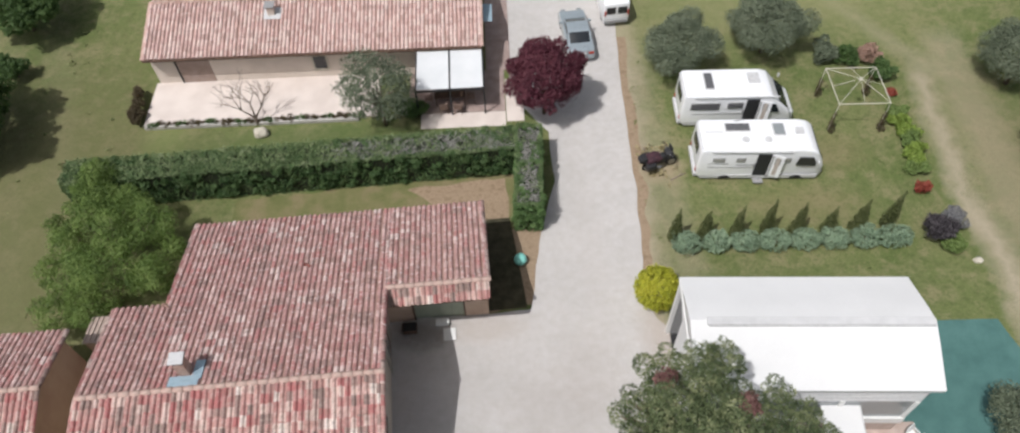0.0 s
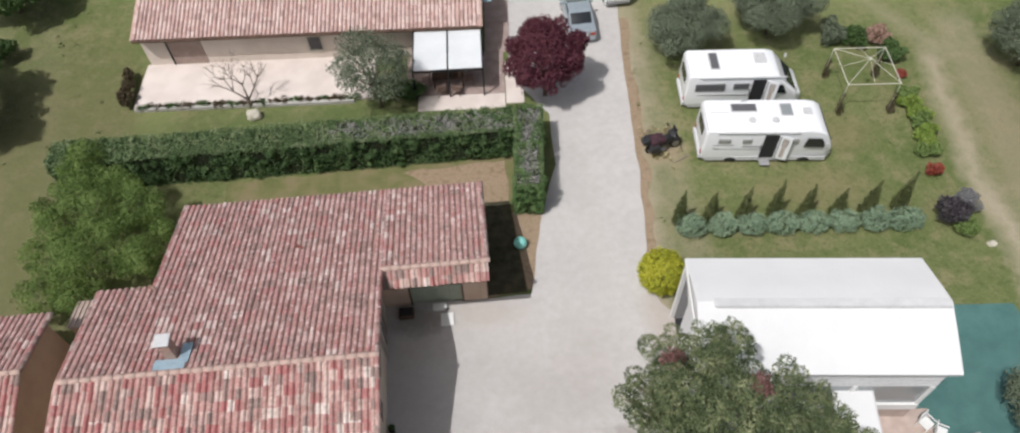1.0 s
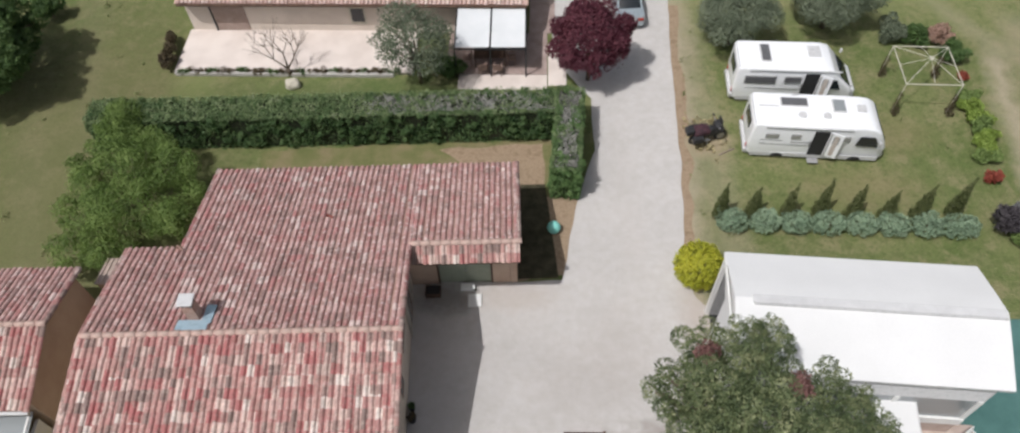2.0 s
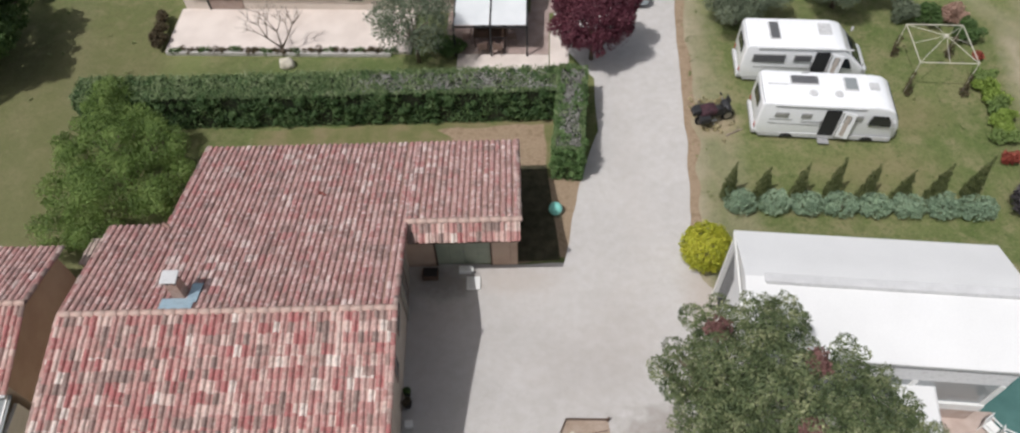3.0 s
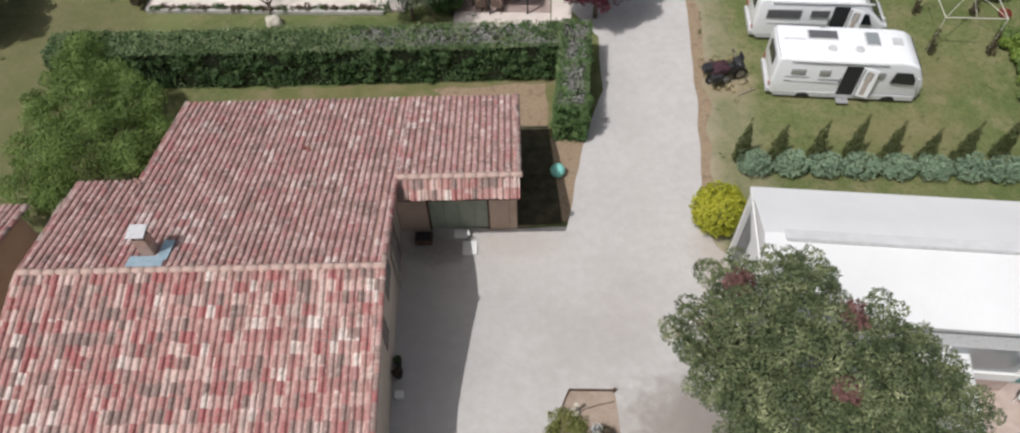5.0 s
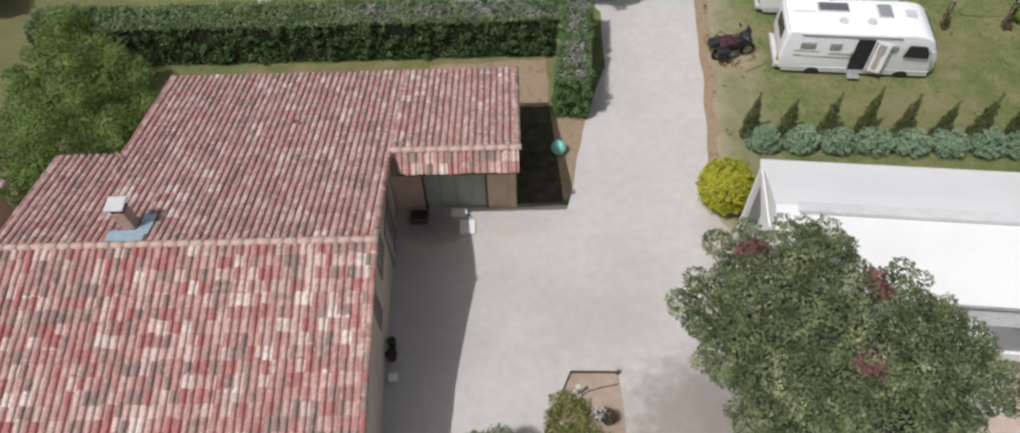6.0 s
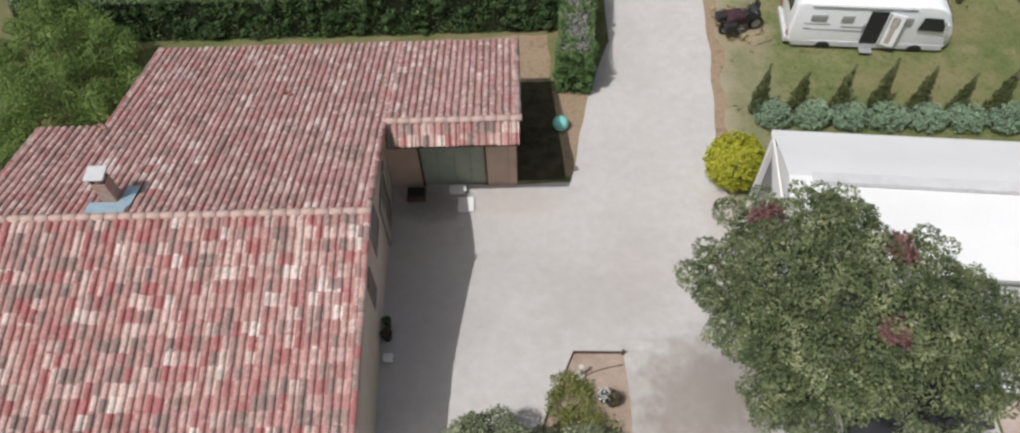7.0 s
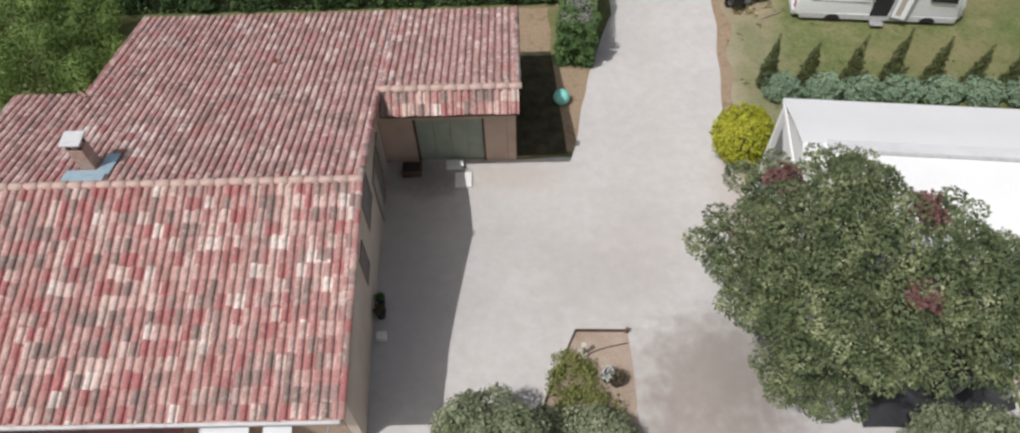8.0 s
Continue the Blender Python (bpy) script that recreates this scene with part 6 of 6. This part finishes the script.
tree("olive_tree", 11.1, 30.3, "round grey-green olive tree behind the motorhomes", "tree", lobes_round((0, 0, 2.0), (2.0, 1.7, 1.5), 36, 0.5), LEAF_OLIVE, 90, 0.085, 0.14, aspect=0.3, limbs=7, whorl=(300, 0.11, 1, 0.82, 0.9, 1.3), group="olives behind the motorhomes")
tree("olive_tree", 16.4, 31.4, "round grey-green olive tree behind the motorhomes", "tree", lobes_round((0, 0, 2.1), (2.1, 1.9, 1.6), 38, 0.52), LEAF_OLIVE, 90, 0.085, 0.14, aspect=0.3, limbs=7, whorl=(300, 0.11, 1, 0.82, 0.9, 1.3), group="olives behind the motorhomes")
tree("olive_tree", 29.0, 27.4, "broad grey-green olive tree beyond the track", "tree", lobes_round((0, 0, 2.0), (2.2, 2.0, 1.6), 38, 0.52), LEAF_OLIVE, 80, 0.085, 0.14, aspect=0.3, limbs=7, whorl=(270, 0.115, 1, 0.82, 0.9, 1.3), group="olives beyond the track")
tree("olive_tree", 29.3, 21.8, "broad grey-green olive tree beyond the track", "tree", lobes_round((0, 0, 2.1), (2.3, 2.4, 1.7), 38, 0.52), LEAF_OLIVE, 80, 0.085, 0.14, aspect=0.3, limbs=7, whorl=(270, 0.115, 1, 0.82, 0.9, 1.3), group="olives beyond the track")
for x, y, r, leaf, lab in ((19.6, 30.5, 0.7, LEAF_OLIVE, "small round grey-green shrub"), (20.9, 29.8, 0.65, LEAF_DEEP, "loose green shrub near the gazebo frame"), (22.0, 29.9, 0.6, LEAF_PEACH, "faded pink flowering shrub"),
                           (22.4, 28.6, 0.6, LEAF_DEEP, "low green shrub in the flower strip"), (22.4, 27.2, 0.25, LEAF_RED, "red flowering plant in the flower strip")):
    tree("shrub", x, y, lab, "shrub", lobes_round((0, 0, r * 0.9), (r, r, r * 0.8), 10, r * 0.45), leaf, 170, 0.07, 0.05, limbs=3)
for k in range(7):
    y = 25.6 - k * 0.62
    tree("shrub", 22.2 - 0.1 * k + rng.uniform(-0.2, 0.2), y, "bright green perennial in the flower strip", "plant", lobes_round((0, 0, 0.36), (0.48, 0.42, 0.36), 7, 0.23), LEAF_LIME if k % 3 else LEAF_FRESH, 150, 0.075, 0.03, limbs=2, group="flower strip plants")
tree("shrub", 21.35, 20.55, "low red flowering shrub", "shrub", lobes_round((0, 0, 0.3), (0.46, 0.34, 0.3), 8, 0.2), LEAF_RED, 220, 0.06, 0.03, limbs=2)
tree("shrub", 20.85, 18.0, "dark purplish bush at the end of the shrub row", "shrub", lobes_round((0, 0, 0.7), (0.5, 0.6, 0.7), 12, 0.3), LEAF_DUSK, 160, 0.06, 0.04, limbs=3)
tree("shrub", 21.75, 18.5, "pale lavender-grey bush at the end of the shrub row", "shrub", lobes_round((0, 0, 0.5), (0.65, 0.5, 0.5), 12, 0.28), LEAF_GREY, 160, 0.06, 0.04, limbs=3)
tree("shrub", 21.5, 17.3, "small green bush at the end of the shrub row", "shrub", lobes_round((0, 0, 0.4), (0.55, 0.5, 0.4), 8, 0.25), LEAF_FRESH, 180, 0.06, 0.03, limbs=2)
# row of rounded shrubs with slim cypresses behind
for k in range(8):
    f = k / 7
    x, y = 9.1 + 9.75 * f, 18.2 - 0.6 * f
    r = (0.62, 0.58, 0.64, 0.66, 0.62, 0.6, 0.56, 0.82)[k]
    tree("shrub", x, y + 0.25, "rounded blue-green shrub in a clipped row", "shrub", [(0, 0, 0.5, r * 0.95, 0.56, 0.5)] + [(r * 0.6 * sx, 0.05, 0.36, r * 0.5, 0.46, 0.36) for sx in (-1, 1)] + [(rng.uniform(-0.5, 0.5), rng.uniform(-0.35, 0.35), rng.uniform(0.6, 0.9), 0.2, 0.2, 0.15) for q in range(7)], LEAF_BLUE, 140, 0.045, 0.04, limbs=2, group="shrub row", whorl=(42, 0.1, 11))
for k in range(8):
    f = k / 7
    x, y = 8.6 + 10.2 * f, 18.95 - 0.3 * f + (0.0, 0.1, -0.05, 0.05, 0.0, -0.1, 0.0, 0.05)[k]
    h = (2.5, 2.1, 2.5, 2.7, 2.4, 2.1, 2.4, 2.8)[k]
    lob = [(0.02 * math.sin(j * 2.1 + k), 0.02 * math.cos(j * 1.7), h * (0.12 + 0.8 * j / 6), 0.31 * (1 - 0.8 * (j / 6) ** 1.5), 0.31 * (1 - 0.8 * (j / 6) ** 1.5), h * 0.12) for j in range(7)]
    tree("cypress", x, y, "slim dark green young cypress behind the shrubs", "tree", lob, LEAF_CYPRESS, 420, 0.05, 0.03, aspect=0.3, limbs=1, trunk_top=0.3, group="young cypresses")
ball = [(0, 0, 1.05, 0.96, 0.94, 1.0)]
for k in range(60):
    d = rng.normal(0, 1, 3)
    d /= np.linalg.norm(d)
    ball.append((d[0] * 0.84, d[1] * 0.82, 1.05 + d[2] * 0.86, 0.13, 0.13, 0.13))
tree("shrub", 7.08, 15.85, "round golden-yellow shrub at the drive's edge", "shrub", ball, LEAF_YELLOW, 300, 0.05, 0.05, limbs=1, depth=0.25, whorl=(45, 0.13, 9))
# near plants by the yard
tree("shrub", -1.3, 5.25, "grey-green bush at the yard's edge", "shrub", lobes_round((0, 0, 1.5), (1.3, 1.15, 1.2), 34, 0.42), LEAF_SAGE, 90, 0.07, 0.07, limbs=6, whorl=(430, 0.1, 1, 0.82, 0.8, 1.22))
tree("shrub", 1.0, 5.5, "loose green bush in the small bed", "shrub", lobes_round((0, 0, 0.75), (1.5, 0.9, 0.65), 30, 0.34), LEAF_SAGE, 80, 0.06, 0.06, limbs=6, whorl=(420, 0.095, 1, 0.8, 0.85, 1.25))
tree("shrub", 10.9, 5.0, "pale yellow-green bush beside the hangar patio", "shrub", lobes_round((0, 0, 1.3), (1.5, 1.1, 1.1), 20, 0.5), LEAF_SAGE, 30, 0.08, 0.07, limbs=5, whorl=(360, 0.11, 1, 0.82, 0.85, 1.25))
tree("shrub", 20.0, 8.5, "olive-green bush at the edge of the green cover", "shrub", lobes_round((0, 0, 1.3), (1.3, 1.3, 1.1), 26, 0.42), LEAF_OLIVE, 50, 0.07, 0.07, limbs=5, whorl=(200, 0.13, 1, 0.82, 0.9, 1.4))
for k in range(5):
    tree("shrub", -18.6 - 0.08 * k, 29.3 + 0.55 * k, "brownish shrub beside the terrace", "shrub", lobes_round((0, 0, 0.5), (0.28, 0.32, 0.42), 6, 0.2), LEAF_BROWN, 190, 0.06, 0.03, limbs=2, group="terrace end shrubs")
for k in range(22):
    x = -17.8 + k * 0.53
    tree("border_plant", x, 29.12 - 0.045 * (x + 18), "low dark plant along the terrace edge", "plant", lobes_round((0, 0, 0.22), (0.4, 0.16, 0.16 + 0.05 * math.sin(k * 2.3)), 5, 0.13), LEAF_BROWN if k % 3 else LEAF_DEEP, 260, 0.045, 0.015, limbs=1, group="terrace border plants")


def bare_tree():
    top = thing("bare_tree", pose(-12.15, 28.75, 0), "small bare tree with spreading pale branches", "tree")
    bm = bmesh.new()
    r = random.Random(5)

    def grow(a, way, length, rad, level):
        b = a + way * length
        rod(a, b, rad, 7, rad * 0.7, bm)
        if level == 0:
            return
        for k in range(3 if level > 1 else 2):
            w = (way + Vector((r.uniform(-1, 1), r.uniform(-0.8, 0.8), r.uniform(-0.15, 0.55))) * 0.85).normalized()
            grow(b, w, length * r.uniform(0.6, 0.85), rad * 0.56, level - 1)

    grow(Vector((0, 0, -0.05)), Vector((0.05, 0.0, 1)), 0.55, 0.12, 0)
    for w in (Vector((-0.9, 0.2, 0.75)), Vector((0.6, 0.3, 0.9)), Vector((-0.2, 0.5, 1.0))):
        grow(Vector((0.03, 0, 0.5)), w.normalized(), 0.85, 0.05, 4)
    part("trunk", bm, BARK, top, smooth=True)


bare_tree()


def rock(name, x, y, z, sx, sy, sz, label, seed):
    bm = bmesh.new()
    bmesh.ops.create_icosphere(bm, subdivisions=3, radius=1)
    for v in bm.verts:
        k = 1 + 0.28 * noise.noise(v.co * 1.4 + Vector((seed, 0, 0))) + 0.08 * noise.noise(v.co * 4)
        v.co = Vector((v.co.x * sx * k, v.co.y * sy * k, max(-0.6, v.co.z) * sz * k))
    ob = part(name, bm, STONE, None, smooth=True)
    ob.location = (x, y, z)
    return tagged(ob, label, "stone")


rock("stone", -11.85, 27.95, 0.18, 0.42, 0.32, 0.3, "pale yellowish stone beside the bare tree", 3)


# ---- yard clutter ----
sheet("planting_bed", [(1.1, 8.95), (2.6, 8.88), (2.65, 6.9), (2.5, 4.3), (-0.6, 4.3), (0.2, 6.95)], 0.018, BED_SOIL, "bare earth bed with thin edging", "bed", 0.05, climbs=True)
edging = thing("bed_edging", pose(1.1, 8.1, rise(1.1, 8.1)), "thin dark wooden edging round the bed", "edging")
for a, b in (((1.1, 8.95), (2.58, 8.9)), ((1.1, 8.95), (0.2, 6.95)), ((0.2, 6.95), (-0.3, 5.2))):
    part("edging_board", solid([(a[0], a[1], rise(*a)), (b[0], b[1], rise(*b)), (b[0], b[1], rise(*b) + 0.14), (a[0], a[1], rise(*a) + 0.14)], (0.04, 0.03, 0)), WOOD_DARK, edging)
part("edging_peg", rod((2.58, 8.9, 0.7), (2.58, 8.9, 1.0), 0.05), WOOD_DARK, edging)
settle(edging)


def flower_pot(x, y, z, r, mat, label, leaf, h=0.3):
    top = thing("flower_pot", pose(x, y, z + rise(x, y)), label, "pot")
    part("pot", rod((0, 0, 0), (0, 0, h), r * 0.75, 14, r), mat, top, smooth=False)
    part("rim", rod((0, 0, h - 0.04), (0, 0, h + 0.02), r * 1.08, 14), mat, top)
    at, out = lobe_leaves([(0, 0, h + r * 0.7, r * 1.1, r * 1.1, r * 0.9)], 300)
    part_mesh("plant", leaf_mesh("plant", at, out, 0.05), leaf, top)


flower_pot(2.14, 7.38, 0.02, 0.2, BLACK, "wide dark pot with a low dark plant", LEAF_BROWN, 0.3)
flower_pot(1.9, 7.5, 0.02, 0.18, BLACK, "small dark pot with white flowers", LEAF_BLOOM, 0.3)
flower_pot(-4.5, 10.05, 0.012, 0.13, BLACK, "black pot beside the house wall", LEAF_DEEP, 0.35)
flower_pot(-4.46, 9.6, 0.012, 0.16, BLACK, "dark pot plant beside the house wall", LEAF_BROWN, 0.35)
for x, y, s in ((0.9, 7.85, 0.34), (1.2, 7.4, 0.4), (1.55, 7.1, 0.38), (0.7, 7.2, 0.4), (1.05, 6.65, 0.48), (1.75, 6.6, 0.42), (1.4, 7.85, 0.24), (0.55, 7.65, 0.2)):
    tree("weed", x, y, "yellow-green weed growing in the bed", "plant", lobes_round((0, 0, s * 0.5), (s, s, s * 0.45), 6, s * 0.4), LEAF_WEED, 30, 0.05, 0.012, aspect=0.2, limbs=2, depth=0.7, group="bed weeds", whorl=(320, 0.11, 1, 0.6, 1.0, 1.7))
hose = thing("hose", pose(1.9, 8.55, rise(1.9, 8.55)), "thin dark hose lying in a curve on the bed", "hose")
bm = bmesh.new()
line = [Vector((-0.5 + 0.115 * k, -0.42 + 0.4 * math.sqrt(k / 10), 0.05)) for k in range(11)]
for a, b in zip(line, line[1:]):
    rod(a, b, 0.018, 6, None, bm)
part("tube", bm, WOOD_DARK, hose)
figure = thing("garden_ornament", pose(1.27, 8.2, 0.02 + rise(1.27, 8.2)), "pale stone garden ornament standing in the bed", "ornament")
part("plinth", box(-0.14, -0.14, 0, 0.14, 0.14, 0.12, 0.02), STONE, figure)
part("column", rod((0, 0, 0.12), (0, 0, 0.62), 0.06, 12, 0.045), STONE, figure)
part("bowl", rod((0, 0, 0.62), (0, 0, 0.7), 0.045, 14, 0.075), STONE, figure)
crate = thing("white_box", pose(-4.36, 8.85, 0.012 + rise(-4.36, 8.85)), "white plastic box beside the house wall", "box")
part("body", box(-0.13, -0.11, 0, 0.13, 0.11, 0.22, 0.02), WHITE_PAINT, crate)
part("lid", box(-0.145, -0.125, 0.22, 0.145, 0.125, 0.25, 0.015), WHITE_PAINT, crate)
block = thing("white_block", pose(-2.25, 15.1, 0.012), "white slab lying on the gravel by the garage", "slab")
part("slab", box(-0.28, -0.4, 0, 0.28, 0.2, 0.08, 0.015), WHITE_PAINT, block)
# Trough added to fill the dark patch in the garage corner.
trough = thing("planter_trough", pose(-4.0, 15.4, 0.012), "dark trough added for the dark patch by the garage", "planter")
part("trough", box(-0.32, -0.24, 0, 0.32, 0.24, 0.3, 0.04), WOOD_DARK, trough)
part("soil", box(-0.28, -0.2, 0.3, 0.28, 0.2, 0.31), BLACK, trough)
meter = thing("white_crate", pose(-2.55, 15.6, 0.012), "small white crate against the garage door", "crate")
part("body", box(-0.3, -0.14, 0, 0.3, 0.14, 0.22, 0.02), WHITE_PAINT, meter)
part("tap", rod((0.25, -0.18, 0.18), (0.38, -0.18, 0.24), 0.03), BLACK, meter)


def parasol():
    top = thing("turquoise_ball", pose(1.22, 18.45, 0.008), "turquoise plastic ball half in the shade", "ball")
    bm = bmesh.new()
    bmesh.ops.create_uvsphere(bm, u_segments=20, v_segments=12, radius=0.3, matrix=Matrix.Translation((0, 0, 0.29)) @ Matrix.Diagonal((1, 1, 0.97, 1)))
    part("shell", bm, TURQUOISE, top, smooth=True)
    part("valve", rod((0, 0, 0.56), (0, 0, 0.6), 0.04, 10), TURQUOISE, top)


parasol()
sheet("teal_cover", [(15.9, 13.8), (21.9, 13.4), (22.9, 9), (23.2, 2), (15.0, 1), (15.0, 9)], 0.012, TEAL_MAT, "dark teal ground cover beside the hangar", "ground cover", 0.08)
sheet("hangar_patio", [(13.5, 9.5), (16.4, 9.2), (16.0, 6.4), (15.6, 3.0), (13.0, 3.0)], 0.02, PATIO_PINK, "pale pinkish patio at the hangar", "patio", 0.02)
awning = thing("white_awning", pose(12.05, 8.44, 0, 0, 0, -7), "white canopy roof on posts beside the hangar", "awning")
part("canopy", slab((-0.35, 1.2, 2.55), (1, 0, 0), (0, -1, -0.08), 1.45, 2.7, 0.05), SHEET_WHITE, awning)
for x in (-0.29, 1.04):
    for y in (1.1, -1.3):
        part("post", box(x - 0.035, y - 0.035, 0, x + 0.035, y + 0.035, 2.45 if y > 0 else 2.28), PLASTIC_GREY, awning)
part("edge_rail", slab((1.1, 1.2, 2.56), (1, 0, 0), (0, -1, -0.08), 0.05, 2.7, 0.07), PLASTIC_PALE, awning)
c1 = garden_chair(pose(15.9, 8.5, 0.02, 0, 0, 30), WHITE_PAINT, "white plastic garden chair on the patio", "white patio chairs")
for x, y, r in ((16.3, 8.1, 60), (16.0, 7.6, 110), (15.5, 7.2, 170)):
    copy_thing(c1, pose(x, y, 0.02, 0, 0, r))
garden_table(pose(17.1, 7.4, 0.012, 0, 0, 10), 1.1, 0.8, PLASTIC_GREY, "grey garden table on the teal cover")
pool = thing("paddling_pool", pose(16.2, 6.3, 0.012), "small cyan inflatable paddling pool", "pool")
bm = bmesh.new()
for k in range(24):
    a = 2 * math.pi * k / 24
    b = 2 * math.pi * (k + 1) / 24
    rod((0.7 * math.cos(a), 0.7 * math.sin(a), 0.15), (0.7 * math.cos(b), 0.7 * math.sin(b), 0.15), 0.14, 8, None, bm)
part("ring", bm, CYAN, pool)
part("water", rod((0, 0, 0.02), (0, 0, 0.14), 0.66, 24), CYAN, pool)
rock("stone", 22.4, 16.4, 0.05, 0.22, 0.16, 0.14, "pale stone lying in the grass", 8)


# ---- veranda of the outbuilding and things under the south eaves ----
ver = thing("veranda", pose(-19.6, 8.4, 0), "white-framed veranda with a grey glass roof", "veranda")
part("glass_roof", slab((-22.5, 9.5, 2.62), (1, 0, 0), (0, -1, -0.16), 4.9, 1.5, 0.03), SKY_GREY_GLASS, ver)
part("glass_band", box(-22.5, 7.72, 1.5, -17.7, 7.75, 2.1), SKY_GREY_GLASS, ver)
part("top_rail", box(-22.5, 7.62, 2.12, -17.5, 7.98, 2.3, 0.03), WHITE_PAINT, ver)
part("lower_wall", box(-22.5, 7.68, 0, -17.6, 7.82, 1.48), WHITE_PAINT, ver)
part("end_wall", box(-17.72, 7.85, 0, -17.58, 9.4, 2.2), WHITE_PAINT, ver)
for x in (-22.4, -20.9, -19.4, -17.75):
    part("mullion", box(x, 7.66, 1.48, x + 0.07, 7.71, 2.12), WHITE_PAINT, ver)
    part("glazing_bar", slab((x, 9.5, 2.66), (1, 0, 0), (0, -1, -0.16), 0.06, 1.5, 0.04), WHITE_PAINT, ver)
settle(ver)
sheet("south_patio", [(-15.2, 5.9), (-5.0, 5.9), (-5.0, 1.5), (-15.2, 1.5)], 0.016, surface("oxblood_tiles", (0.16, 0.06, 0.05), (0.22, 0.09, 0.075), scale=3), "dark red tiled patio before the house", "patio", 0.02)
# Sheet, case and bar added to fill the dark strip below the eaves.
dusk = thing("sun_awning", pose(-11.6, 5.0, 0), "dark maroon sheet added for the dark strip below the eaves", "awning")
part("fabric", slab((-14.8, 5.86, 3.0), (1, 0, 0), (0, -1, -0.3), 6.3, 1.2, 0.03), surface("maroon_sheet", (0.05, 0.018, 0.02), (0.085, 0.03, 0.032), scale=3, rough=0.9), dusk)
part("case", rod((-14.8, 5.82, 3.03), (-8.5, 5.82, 3.03), 0.06, 10), BLACK, dusk)
part("front_bar", rod((-14.8, 4.72, 2.66), (-8.5, 4.72, 2.66), 0.03, 8), PLASTIC_GREY, dusk)
settle(dusk)
shade = thing("sun_awning", pose(-7.45, 5.0, 0), "off-white fabric awning below the eaves", "awning")
for x, w in ((-8.35, 1.25), (-6.75, 0.7)):
    part("fabric", slab((x, 5.9, 2.5), (1, 0, 0), (0, -1, -0.25), w, 1.7, 0.03), FABRIC_WHITE, shade)
part("case", rod((-8.4, 5.82, 2.55), (-5.1, 5.82, 2.55), 0.07, 10), PLASTIC_PALE, shade)
part("arm", rod((-8.3, 5.85, 2.3), (-8.3, 4.3, 2.1), 0.025), PLASTIC_GREY, shade)
part("arm", rod((-5.2, 5.85, 2.3), (-5.2, 4.3, 2.1), 0.025), PLASTIC_GREY, shade)
settle(shade)
garden_table(pose(-5.7, 4.6, 0.016), 0.9, 0.9, WHITE_PAINT, "white garden table on the red patio")
# Near-black sheet: the deep shade under the tree put in as colour.
sheet("tree_shade_sheet", [(8.4, 8.9), (13.4, 8.7), (13.1, 6.7), (10.6, 6.2), (8.4, 6.3)], 0.02, surface("painted_shade_grey", (0.025, 0.026, 0.028), (0.045, 0.045, 0.048), scale=2), "dark sheet painted in as the tree's shade", "mat", 0.06)


# ---- grass tufts and dry stalks ----
def tufts(name, label, count, area, leaf, radius, length, per, density=16):
    """Tussocks strewn over a stretch of the plan; nobody could count them."""
    lobes = []
    for k in range(count):
        x, y = area()
        r = radius * rng.uniform(0.4, 1.3)
        lobes.append((x, y, 0.02, r, r, r * 0.4))
    at = np.array([l[:3] for l in lobes])
    ob = part_mesh(name, rosettes(name, lobes, density, length, per, 0.3), leaf, None)
    return tagged(ob, label, "grass", kind="stuff")


def lawn_place():
    x, y = rng.uniform(8.2, 22.0), rng.uniform(14.9, 30.5)
    return x, y


def edge_place():
    y = rng.uniform(16.5, 36.0)
    return 7.55 + 0.075 * (y - 20) + abs(rng.normal(0, 0.6)), y


def meadow_place():
    return rng.uniform(-27, -16), rng.uniform(16, 44)


tufts("lawn_tufts", "uneven darker tufts in the mown lawn", 150, lawn_place, LEAF_LAWN, 0.15, 0.08, 6, 20)
tufts("edge_tufts", "straggling grass along the drive's edge", 50, edge_place, LEAF_LAWN, 0.08, 0.09, 6)
tufts("dry_stalks", "dry straw and dead stalks round the motorbike", 46, lambda: (8.05 + abs(rng.normal(0.5, 0.6)), 23.9 + rng.normal(0, 0.55)), LEAF_DRY, 0.16, 0.22, 7)
tufts("meadow_tufts", "rough darker tufts in the meadow", 60, meadow_place, LEAF_LAWN, 0.2, 0.13, 6)
for x, y, turn in ((9.7, 22.75, 20), (8.35, 24.6, 75), (9.35, 24.3, -30)):
    stick = thing("branch", pose(x, y, 0.03, 0, 0, turn), "pale dead branch lying in the dry grass", "branch", "dead branches")
    part("wood", rod((-0.45, 0, 0), (0.45, 0.05, 0.03), 0.035, 7, 0.02), BARK_PALE, stick)
    part("twig", rod((0.05, 0.01, 0.015), (0.35, 0.25, 0.05), 0.018, 6, 0.01), BARK_PALE, stick)
